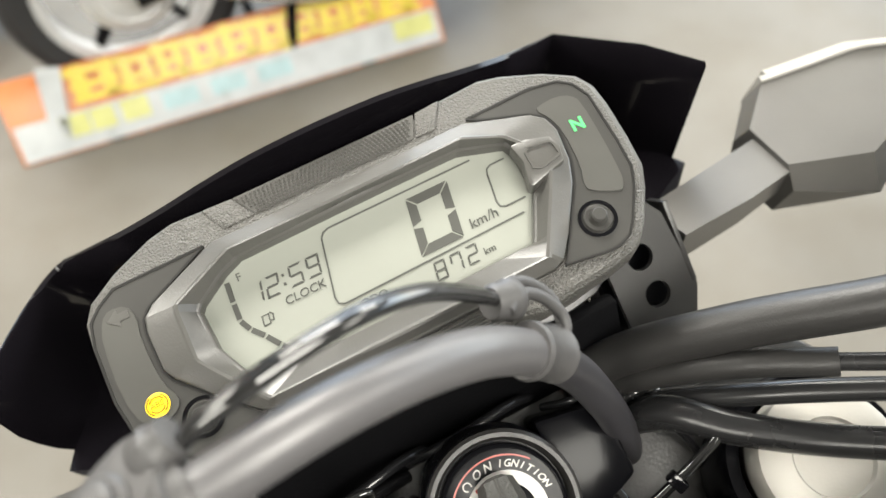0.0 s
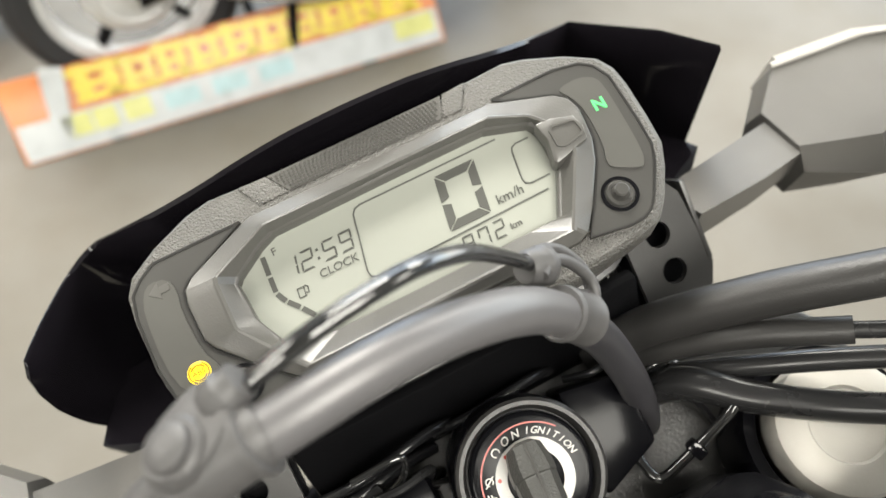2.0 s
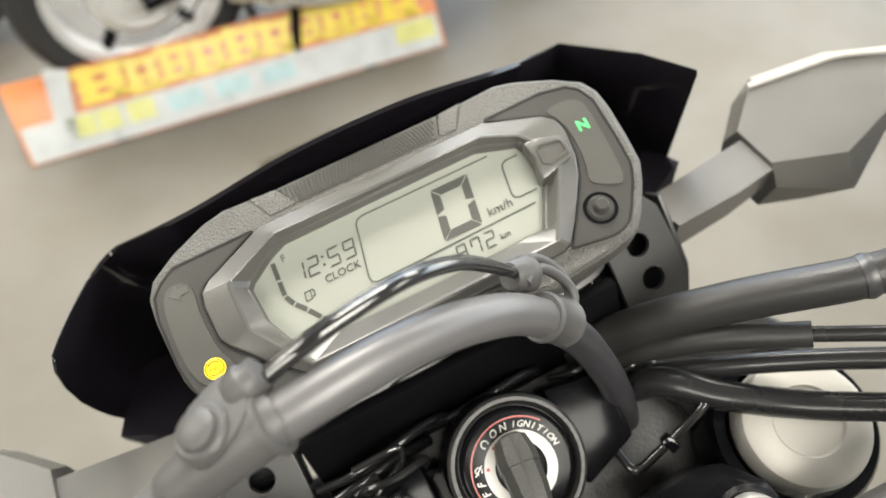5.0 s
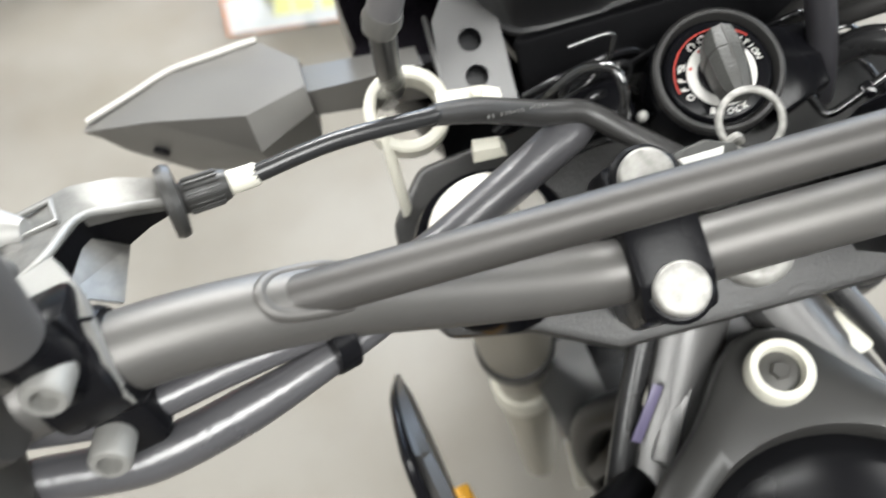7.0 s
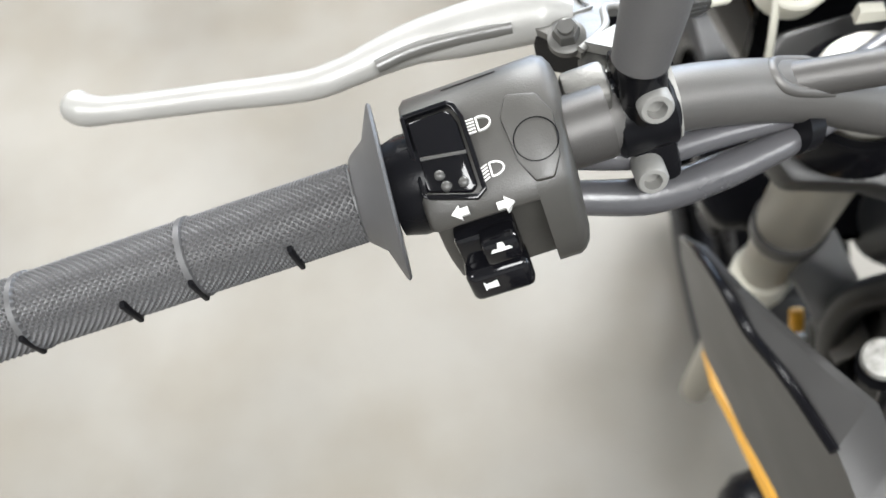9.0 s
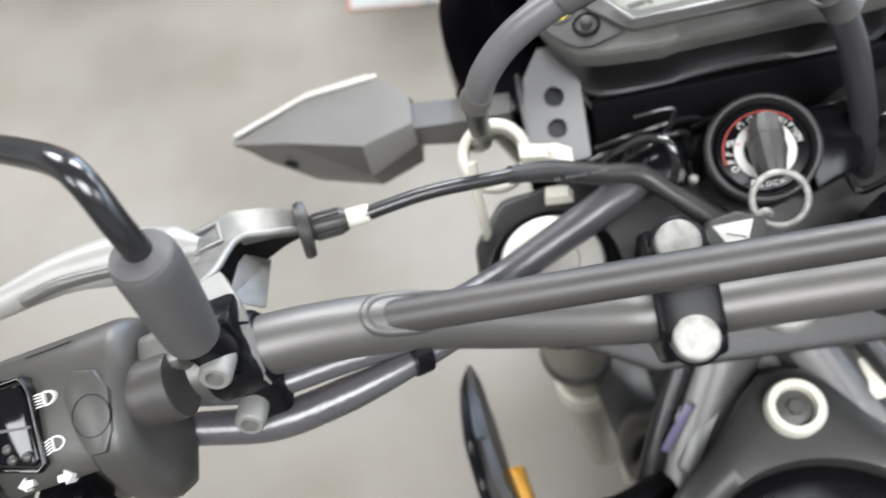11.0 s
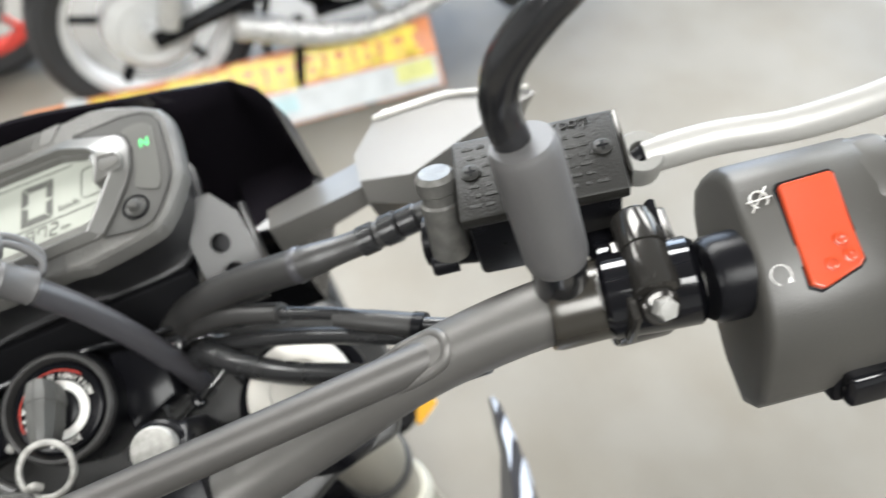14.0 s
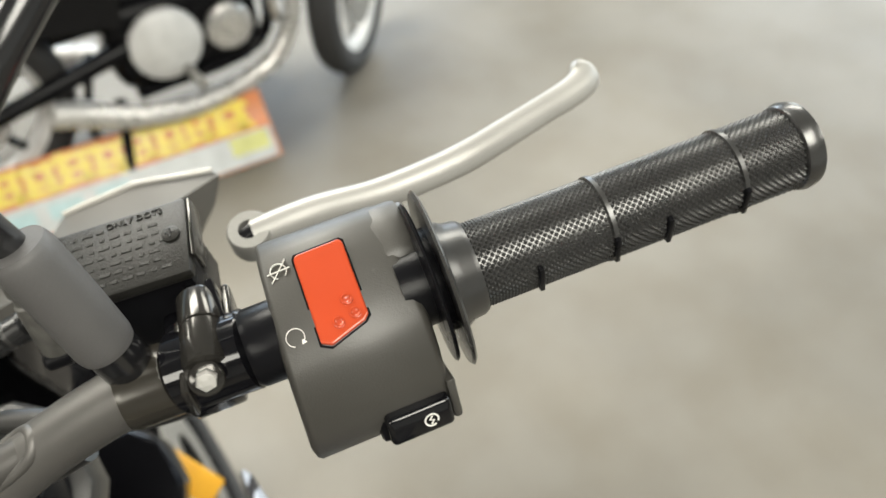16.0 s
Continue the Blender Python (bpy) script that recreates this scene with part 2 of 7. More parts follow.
def spline(pts, n=8):
    p = [Vector(q) for q in pts]
    p = [2 * p[0] - p[1]] + p + [2 * p[-1] - p[-2]]
    out = []
    for i in range(1, len(p) - 2):
        for k in range(n):
            t = k / n
            a, b, c, d = p[i - 1], p[i], p[i + 1], p[i + 2]
            out.append(0.5 * (2 * b + (c - a) * t + (2 * a - 5 * b + 4 * c - d) * t * t + (3 * b - a - 3 * c + d) * t ** 3))
    out.append(p[-2])
    return out


def skin(bm, rings, cap0=True, cap1=True, closed=False):
    k = len(rings[0])
    vs = [[bm.verts.new(c) for c in ring] for ring in rings]
    pairs = list(zip(vs, vs[1:])) + ([(vs[-1], vs[0])] if closed else [])
    for a, b in pairs:
        for j in range(k):
            bm.faces.new((a[j], a[(j + 1) % k], b[(j + 1) % k], b[j]))
    if cap0 and not closed:
        bm.faces.new(vs[0][::-1])
    if cap1 and not closed:
        bm.faces.new(vs[-1])
    return bm


def tube(pts, r, seg=14, n=8, smooth=True, flat=1.0, wobble=0.0):
    """A round tube along a smooth line; r is one radius or one for each point given."""
    c = spline(pts, n) if smooth else [Vector(q) for q in pts]
    rs = r if isinstance(r, (list, tuple)) else [r] * len(pts)
    step = n if smooth else 1
    rad = [rs[min(i // step, len(rs) - 1)] * (1 - (i % step) / step) + rs[min(i // step + 1, len(rs) - 1)] * ((i % step) / step) for i in range(len(c))]
    t0 = (c[1] - c[0]).normalized()
    nrm = t0.orthogonal().normalized()
    rings = []
    for i, q in enumerate(c):
        t = (c[min(i + 1, len(c) - 1)] - c[max(i - 1, 0)]).normalized()
        nrm = (nrm - t * nrm.dot(t)).normalized()
        bn = t.cross(nrm)
        rr = rad[i] * (1 + wobble * noise.noise(q * 90))
        rings.append([q + rr * (math.cos(a) * nrm + flat * math.sin(a) * bn) for a in (2 * math.pi * j / seg for j in range(seg))])
    return skin(bmesh.new(), rings)


def lathe(profile, m, seg=32, cap0=True, cap1=True):
    """A turned form: radius and height pairs round the z of m."""
    rings = [[m @ Vector((r * math.cos(2 * math.pi * j / seg), r * math.sin(2 * math.pi * j / seg), h)) for j in range(seg)] for r, h in profile]
    return skin(bmesh.new(), rings, cap0, cap1)


def hexnut(m, r, h, dome=0.0):
    rings = []
    for rr, hh in ((r, 0), (r, h * 0.85), (r * 0.9, h)):
        rings.append([m @ Vector((rr * math.cos(math.pi * j / 3), rr * math.sin(math.pi * j / 3), hh)) for j in range(6)])
    return skin(bmesh.new(), rings)


def bevelled(bm, w, seg=2, angle=30):
    if w > 0:
        es = [e for e in bm.edges if len(e.link_faces) == 2 and e.calc_face_angle(0) > radians(angle)]
        bmesh.ops.bevel(bm, geom=es, offset=w, segments=seg, profile=0.5, affect="EDGES", clamp_overlap=True)
    return bm


def prism(outline, m, z0, z1, bevel=0.0, seg=2):
    bm = bmesh.new()
    skin(bm, [[m @ Vector((x, y, z)) for x, y in outline] for z in (z0, z1)])
    bmesh.ops.recalc_face_normals(bm, faces=bm.faces)
    return bevelled(bm, bevel, seg)


def box(m, sx, sy, sz, bevel=0.0, seg=2):
    """A box centred on m."""
    return prism([(-sx / 2, -sy / 2), (sx / 2, -sy / 2), (sx / 2, sy / 2), (-sx / 2, sy / 2)], m, -sz / 2, sz / 2, bevel, seg)


def loft(m, loops, cap0=True, cap1=True):
    """A skin over loops of (x, y, z) in the frame m."""
    return skin(bmesh.new(), [[m @ Vector(c) for c in loop] for loop in loops], cap0, cap1)


def polar(outline, angles, centre, grow=0.0):
    """The outline met by rays from the centre, so that loops of unlike outlines can be joined; grow moves it out, in metres."""
    out = []
    for a in angles:
        d = Vector((math.cos(a), math.sin(a)))
        best = None
        for (x0, y0), (x1, y1) in zip(outline, outline[1:] + outline[:1]):
            ex, ey, px, py = x1 - x0, y1 - y0, x0 - centre[0], y0 - centre[1]
            den = d.x * ey - d.y * ex
            if abs(den) > 1e-12:
                s, u = (px * ey - py * ex) / den, (px * d.y - py * d.x) / den
                if s > 0 and -1e-6 <= u <= 1 + 1e-6 and (best is None or s > best):
                    best = s
        out.append((centre[0] + d.x * (best + grow), centre[1] + d.y * (best + grow)))
    return out


def corner_angles(centre, *outlines, uniform=40):
    an = [math.atan2(y - centre[1], x - centre[0]) for o in outlines for x, y in o] + [-math.pi + 2 * math.pi * k / uniform for k in range(uniform)]
    an.sort()
    return [a for i, a in enumerate(an) if i == 0 or a - an[i - 1] > 0.012]


def strokes(lines, m, w, z0, z1):
    """Flat printed lines of width w along lists of (x, y) in the frame m."""
    bms = []
    for line in lines:
        left, right = [], []
        for i, (x, y) in enumerate(line):
            a, b = line[max(i - 1, 0)], line[min(i + 1, len(line) - 1)]
            d = Vector((b[0] - a[0], b[1] - a[1])).normalized()
            left.append((x - d.y * w / 2, y + d.x * w / 2))
            right.append((x + d.y * w / 2, y - d.x * w / 2))
        bm = bmesh.new()
        top = [[bm.verts.new(m @ Vector((*c, z))) for c in side] for z in (z0, z1) for side in (left, right)]
        lo_l, lo_r, hi_l, hi_r = top
        for i in range(len(line) - 1):
            for a, b in ((hi_l, hi_r), (lo_r, lo_l), (lo_l, hi_l), (hi_r, lo_r)):
                bm.faces.new((a[i], b[i], b[i + 1], a[i + 1]))
        for i in (0, -1):
            bm.faces.new((hi_l[i], hi_r[i], lo_r[i], lo_l[i]))
        bms.append(bm)
    return joined(*bms)


def rounded(outline, times=2):
    """A closed outline with its corners cut off again and again."""
    for _ in range(times):
        outline = [p for (x0, y0), (x1, y1) in zip(outline, outline[1:] + outline[:1]) for p in ((x0 * 0.75 + x1 * 0.25, y0 * 0.75 + y1 * 0.25), (x0 * 0.25 + x1 * 0.75, y0 * 0.25 + y1 * 0.75))]
    return outline


def arc(cx, cy, r, a0, a1, n=16):
    return [(cx + r * math.cos(radians(a0 + (a1 - a0) * i / n)), cy + r * math.sin(radians(a0 + (a1 - a0) * i / n))) for i in range(n + 1)]


def lettering(txt, size, m, depth=0.00012, shear=0.0, bold=0.0):
    cu = bpy.data.curves.new("letters", "FONT")
    cu.body, cu.size, cu.extrude, cu.align_x, cu.align_y, cu.shear = txt, size, depth, "CENTER", "CENTER", shear
    cu.resolution_u, cu.offset = 3, bold
    ob = bpy.data.objects.new("letters", cu)
    me = bpy.data.meshes.new_from_object(ob)
    bm = bmesh.new()
    bm.from_mesh(me)
    bm.transform(m)
    bpy.data.objects.remove(ob)
    bpy.data.curves.remove(cu)
    bpy.data.meshes.remove(me)
    return bm


SEGS = {"0": "abcdef", "1": "bc", "2": "abged", "5": "afgcd", "7": "abcf", "8": "abcdefg", "9": "abcdfg"}


def digit(ch, x, y, w, h, t, m, z0, z1, lean=0.2):
    """A seven-bar digit, its lower left corner at (x, y)."""
    g, hh = t * (0.30 if t < 0.001 else 0.12), h / 2
    bars = {
        "a": [(g, h), (w - g, h), (w - t - g, h - t), (t + g, h - t)],
        "d": [(t + g, t), (w - t - g, t), (w - g, 0), (g, 0)],
        "f": [(0, h - g), (t, h - t - g), (t, hh + t * 0.3 + g), (0, hh + g)],
        "b": [(w, h - g), (w, hh + g), (w - t, hh + t * 0.3 + g), (w - t, h - t - g)],
        "e": [(0, hh - g), (t, hh - t * 0.3 - g), (t, t + g), (0, g)],
        "c": [(w, hh - g), (w, g), (w - t, t + g), (w - t, hh - t * 0.3 - g)],
        "g": [(t * 0.5, hh), (t, hh + t / 2), (w - t, hh + t / 2), (w - t * 0.5, hh), (w - t, hh - t / 2), (t, hh - t / 2)],
    }
    return [prism([(x + px + lean * py, y + py) for px, py in bars[s]], m, z0, z1) for s in SEGS[ch]]


# ---- structure ----
X0, X1, Y0, Y1 = -6.0, 6.0, -5.0, 7.0


def slab(name, lo, hi, material, label, category):
    c = [(a + b) / 2 for a, b in zip(lo, hi)]
    ob = part(name, box(Matrix.Translation(c), *[b - a for a, b in zip(lo, hi)]), material, None)
    return tagged(ob, label, category, kind="structure")


slab("floor", (X0, Y0, -0.12), (X1, Y1, 0), M_FLOOR, "polished beige-grey concrete showroom floor with cloudy stains", "floor")
slab("ceiling", (X0 - 0.2, Y0 - 0.2, CEIL), (X1 + 0.2, Y1 + 0.2, CEIL + 0.15), M_CEIL, "plain pale grey showroom ceiling", "ceiling")
slab("wall_west", (X0 - 0.2, Y0, 0), (X0, Y1, CEIL), M_WALL, "plain pale grey painted wall", "wall")
slab("wall_south", (X0 - 0.2, Y0 - 0.2, 0), (X1 + 0.2, Y0, CEIL), M_WALL, "plain pale grey painted wall", "wall")


def glazed_wall(name, a, b, out):
    """A wall from a to b with one wide opening in it."""
    a, b, out = Vector((*a, 0)), Vector((*b, 0)), Vector((*out, 0))
    d = (b - a).normalized()
    ln = (b - a).length
    m = axes(a, d, out)
    bms = []
    for s0, s1, z0, z1 in ((0, 1.0, 0, CEIL), (ln - 1.0, ln, 0, CEIL), (1.0, ln - 1.0, 0, 0.35), (1.0, ln - 1.0, 3.05, CEIL)):
        q = Matrix((d, out, (0, 0, 1))).transposed().to_4x4()
        q.translation = a + d * (s0 + s1) / 2 + out * 0.1 + Vector((0, 0, (z0 + z1) / 2))
        bms.append(box(q, s1 - s0, 0.2, z1 - z0))
    return tagged(part(name, joined(*bms), M_WALL, None), "pale grey wall round a wide shop window opening", "wall", kind="structure")


glazed_wall("wall_north", (X0, Y1), (X1, Y1), (0, 1))
glazed_wall("wall_east", (X1, Y0), (X1, Y1), (1, 0))

# ---- the motorcycle ----
bike = thing("motorcycle", (0, 0, 0), "dark trail motorcycle with digital dash and silver levers on showroom floor", "motorcycle")
STEER = Vector((0, -0.438, 0.899))    # steering axis, upwards
FORK = Vector((0, -0.190, 0.982))      # along the fork legs, upwards
FWD = Vector((0, 0.899, 0.438))       # ahead in the plane of the fork clamp


def onsteer(x, f, a):
    """A place by metres across, ahead and up along the steering axis from the top of the fork clamp."""
    return Vector((x, 0.068, 1.0478)) + FWD * f + STEER * a


# handlebar
BAR = [(0, 0.0145, 1.0911), (0.05, 0.0145, 1.0911), (0.075, 0.0143, 1.0955), (0.105, 0.0115, 1.1105), (0.135, 0.0068, 1.1310), (0.16, 0.0020, 1.1430), (0.185, -0.0042, 1.1515), (0.208, -0.0120, 1.1555), (0.245, -0.025, 1.1620), (0.29, -0.0345, 1.1630), (0.40, -0.0580, 1.1640)]
full = [(-x, y, z) for x, y, z in BAR[:0:-1]] + BAR
handlebar = part("handlebar", tube(full, 0.0101, 24, 8), M_BAR, bike, "satin black steel handlebar tube")
part("crossbar", tube([(-0.1485, 0.0040, 1.1414), (-0.1470, 0.0040, 1.1413), (-0.10, 0.0046, 1.1406), (0, 0.0048, 1.1404), (0.10, 0.0046, 1.1406), (0.1470, 0.0040, 1.1413), (0.1485, 0.0040, 1.1414)], [0.0046, 0.0060, 0.0060, 0.0060, 0.0060, 0.0060, 0.0046], 20, 6), M_XBAR, handlebar, "matt black handlebar crossbar")


def bar_axis(x):
    k = next(i for i in range(len(BAR) - 1) if BAR[i + 1][0] >= x)
    (xa, ya, za), (xb, yb, zb) = BAR[k], BAR[k + 1]
    u = (x - xa) / (xb - xa)
    return Vector((x, ya + u * (yb - ya), za + u * (zb - za)))


# weld beads in the crotch between bar and crossbar, round the crossbar's end
for sx in (-1, 1):
    pts = []
    for x, h in ((0.1300, -6.0), (0.1370, -6.2), (0.1440, -6.1), (0.1482, -4.8), (0.1502, -1.6), (0.1502, 1.6), (0.1482, 4.8), (0.1440, 6.1), (0.1370, 6.4), (0.1310, 6.4)):
        q = bar_axis(x) + Vector((0, -1, 0)) * h / 1000 + Vector((0, -0.1, 0.995)) * (math.sqrt(10.1 ** 2 - h * h) / 1000 + 0.0004)
        pts.append((sx * q.x, q.y, q.z))
    part("weld_bead", tube(pts, [0.0008] + [0.0019] * 8 + [0.0010], 10, 5), M_BAR, handlebar, "raised weld bead round the crossbar end")

# handlebar clamps with domed bolts
for sx in (-1, 1):
    x = sx * 0.0455
    c = Vector((x, 0.0213, 1.0926))
    m = axes(c, (1, 0, 0), STEER)
    lo = [(-0.026, -0.016), (-0.024, 0.010), (-0.014, 0.0165), (0.014, 0.0165), (0.024, 0.010), (0.026, -0.016), (0.020, -0.052), (-0.020, -0.052)]
    q = Matrix((FWD, STEER, (1, 0, 0))).transposed().to_4x4()
    q.translation = c
    clamp = part("bar_clamp", prism(lo, q, -0.0115, 0.0115, 0.0025, 2), M_BLACK, bike, "black cast handlebar clamp")
    for f in (-0.0165, 0.0172):
        b = facing(c + FWD * f + STEER * 0.013, STEER)
        part("bolt", lathe([(0.0081, 0), (0.0081, 0.0050), (0.0077, 0.0059), (0.0070, 0.0063), (0.0052, 0.0062), (0.0020, 0.0063)], b, 32), M_CHROME, clamp, "bright zinc domed bolt")
        part("bolt_seat", lathe([(0.0102, -0.008), (0.0102, 0.0005), (0.0090, 0.0016)], b, 24), M_BLACK, clamp)

# fork clamp, stem nut and fork legs
q = Matrix(((1, 0, 0), FWD, STEER)).transposed().to_4x4()
q.translation = onsteer(0, 0, 0)
plate = [(-0.128, -0.016), (-0.118, -0.034), (-0.085, -0.040), (-0.055, -0.055), (0.055, -0.055), (0.085, -0.040), (0.118, -0.034), (0.128, -0.016),
         (0.128, 0.016), (0.112, 0.036), (0.07, 0.040), (0.04, 0.052), (-0.04, 0.052), (-0.07, 0.040), (-0.112, 0.036), (-0.128, 0.016)]
clamp_top = part("fork_clamp", prism(plate, q, -0.030, -0.002, 0.004, 2), M_FORKCLAMP, bike, "black painted upper fork clamp")
part("clamp_rib", prism([(0.03, -0.03), (0.085, -0.022), (0.085, -0.012), (0.03, -0.02)], q, -0.003, 0.003, 0.001), M_TEX, clamp_top)
nut = part("stem_nut", lathe([(0.0150, -0.002), (0.0150, 0.003), (0.0135, 0.005), (0.0110, 0.006), (0.0090, 0.0055)], facing(onsteer(0.004, -0.031, -0.001), STEER), 32), M_CHROME, clamp_top, "chrome steering stem nut")
for a in (30, 210):
    part("pin_hole", lathe([(0.0022, -0.001), (0.0022, 0.0008)], facing(onsteer(0.004 + 0.0095 * math.cos(radians(a)), -0.031 + 0.0095 * math.sin(radians(a)), 0.0055), STEER), 12), M_BLACK, nut)
for sx in (-1, 1):
    top = Vector((sx * 0.0915, 0.0520, 1.0745))
    leg = part("fork_leg", lathe([(0.0185, -0.78), (0.0185, -0.290), (0.0168, -0.285), (0.0168, -0.170), (0.0196, -0.166), (0.0200, -0.035), (0.0205, -0.032), (0.0205, -0.002)], facing(top, FORK), 32), M_FORK, bike, "dull tan-grey fork leg")
    part("fork_cap", lathe([(0.0222, -0.004), (0.0222, 0.003), (0.0210, 0.0055), (0.0180, 0.0068), (0.0120, 0.0070), (0.0112, 0.0058), (0.0040, 0.0060)], facing(top, FORK), 40), M_CAP, leg, "pale silver fork cap")
    part("clamp_ring", lathe([(0.0290, -0.030), (0.0290, -0.007), (0.0275, -0.0045), (0.0236, -0.0045), (0.0230, -0.02)], facing(top, FORK), 40, False, False), M_PAINT, leg)
    part("dust_seal", lathe([(0.0206, -0.170), (0.0218, -0.166), (0.0218, -0.154), (0.0202, -0.152)], facing(top, FORK), 28), M_RUBBER, leg)
    part("fork_sleeve", lathe([(0.0195, -0.282), (0.0210, -0.276), (0.0210, -0.250), (0.0190, -0.244)], facing(top, FORK), 28), M_WHITEPL, leg, "white fork collar")
    part("pinch_bolt", lathe([(0.0052, 0), (0.0052, 0.006), (0.004, 0.007)], facing(top + Vector((-sx * 0.034, -0.012, -0.006)), STEER), 14), M_CHROME, clamp_top)

# lower fork clamp
q2 = q.copy()
q2.translation = onsteer(0, 0, -0.19)
part("lower_fork_clamp", prism(plate, q2, -0.028, 0.0, 0.004, 1), M_PAINT, bike)

# ---- instrument cluster ----
th = radians(12.5)
C = Matrix(((1, 0, 0), (0, math.cos(th), math.sin(th)), (0, -math.sin(th), math.cos(th)))).transposed().to_4x4()
C.translation = (0, 0.1290, 1.1301)
C = C @ Matrix.Scale(0.978, 4)


def mm(half):
    """A closed outline in metres from its right half in millimetres, from top centre to bottom centre."""
    r = [(x / 1000, y / 1000) for x, y in half]
    return [(-x, y) for x, y in r[::-1] if x > 0] + r


def closed_mm(pts):
    return [(x / 1000, y / 1000) for x, y in pts]


OUT = mm([(0, 57.5), (28, 57.3), (39.5, 59.2), (53, 59.8), (60, 58), (72.6, 52.4), (81.5, 46.5), (84.5, 41), (85, 33), (84.3, 20), (83.2, 10), (80, 3.5), (74, -5.5), (69.5, -10.6), (65.5, -12.8), (57, -14.6), (34, -16.8), (27, -15.2), (0, -15.2)])
RING = closed_mm([(-42.5, 46.3), (40.5, 46.3), (60, 39.2), (63.5, 36), (64.8, 31), (63, 20.5), (60, 13.5), (51, 0.5), (45.5, -6), (42, -7.5), (-43, -7.5), (-47.5, -5), (-56.7, 3.7), (-65.5, 13.5), (-67.4, 17), (-68, 29), (-67.3, 33.4), (-65, 36)])
RIDGE = closed_mm([(-39, 40.6), (37, 40.6), (48.5, 35.2), (55.5, 26), (55, 17.4), (41, -4.6), (-43.5, -4.6), (-49.6, 2.7), (-57.8, 14), (-58, 31.5)])
LCD = closed_mm([(-52.6, 29.7), (-42.6, 36.4), (-37, 38.9), (34, 39.4), (48.0, 34.6), (49.6, 31), (48.8, 17.7), (40.3, 2.8), (-43.2, 2.8), (-47.4, 7.6), (-51.6, 16.5)])
CTR = (0.0, 0.022)
an = corner_angles(CTR, OUT, RING, RIDGE, LCD)


def lp(o, z, grow=0.0):
    return [(x, y, z) for x, y in polar(o, an, CTR, grow)]


cluster = part("instrument_panel", loft(C, [lp(OUT, -0.052, -0.020), lp(OUT, -0.043, -0.011), lp(OUT, -0.042, -0.0056), lp(OUT, -0.0395, -0.0054), lp(OUT, -0.039, -0.0080), lp(OUT, -0.013, -0.0028), lp(OUT, -0.009, -0.0012)]), M_BODY, bike, "digital instrument panel with black body and lit neutral lamp")
part("bezel", loft(C, [lp(OUT, -0.009, -0.004), lp(OUT, -0.009, 0), lp(OUT, -0.0034, 0), lp(OUT, -0.0012, -0.0007), lp(OUT, 0.0002, -0.0026), lp(RING, 0.0006, 0.0005), lp(RING, -0.004, -0.004)], False, False), M_TEX, cluster, "grained dark grey bezel", sharp=14)
part("inner_frame", loft(C, [lp(RING, -0.002, 0.0002), lp(RING, 0.0022, 0), lp(RING, 0.0027, -0.0006), lp(RIDGE, 0.0052, 0.0009), lp(RIDGE, 0.0056, 0.0002), lp(RIDGE, 0.0054, -0.0007), lp(LCD, 0.0012, 0.0014), lp(LCD, 0.0008, 0.0009), lp(LCD, 0.0002, 0.0004), lp(LCD, -0.0032, 0.0002), lp(LCD, -0.0032, 0)], False, False), M_FRAME, cluster, "satin grey faceted display frame", sharp=10)
lcd = part("lcd", loft(C, [lp(LCD, -0.006, 0.002), lp(LCD, -0.0030, 0.002)]), M_LCD, cluster, "pale grey-green liquid crystal display")
part("sensor_window", prism(closed_mm([(48.4, 31.4), (53.5, 31.2), (60.6, 28.8), (61.6, 24.5), (60.4, 19.6), (48.4, 16.4), (47.4, 17.6), (49.4, 25)]), C, -0.001, 0.0056, 0.0009), M_FRAME, cluster)
part("sensor_rim", strokes([closed_mm([(52.6, 28.2), (59.2, 27.0), (60.0, 25.8), (60.2, 22.6), (59.2, 21.6), (53.0, 20.3), (51.0, 21.4), (51.3, 27.0), (52.6, 28.2)])], C, 0.0007, 0.0052, 0.0062), M_FRAME, cluster)
PANEL = {1: [(42.4, 47.6), (64.5, 48.0), (73.5, 46.2), (77.3, 43.2), (79.8, 37.2), (79.2, 20), (78.3, 10), (75.2, 3.6), (69.2, -5.2), (66.2, -8.4), (62.5, -9.8), (59, -10), (45.5, -7.8), (51.5, 0.2), (60.6, 13.3), (63.7, 20.3), (65.5, 31), (64.2, 36.4), (60.4, 39.9), (46, 45.4)],
         -1: [(-45, 46.8), (-73, 46.6), (-78.3, 43.3), (-81.8, 39.5), (-83, 31.8), (-82.6, 14.8), (-80.8, 6), (-76.5, -1.5), (-70.5, -7.4), (-66.5, -9.6), (-61, -10), (-47.5, -6.5), (-57.2, 3.2), (-66.1, 13.2), (-68.1, 17), (-68.7, 29), (-68, 33.6), (-65.5, 36.5)]}
STRIP = {1: [(63.9, 41.0), (70.4, 41.4), (74.6, 39.6), (76.4, 36.5), (75.6, 22), (74.2, 9), (72.8, 5.6), (71.0, 4.6), (63.2, 8.8), (62.6, 11.4), (65.0, 17), (66.4, 30), (64.8, 36.5), (62.8, 39.4)],
         -1: [(-78.8, 38.6), (-76.0, 41), (-71, 40), (-69.4, 35.5), (-70.4, 28), (-69.2, 14), (-66.2, 8.4), (-67.4, 5.2), (-71.5, 3.6), (-77.6, 5.2), (-80.4, 15), (-80.6, 32)]}
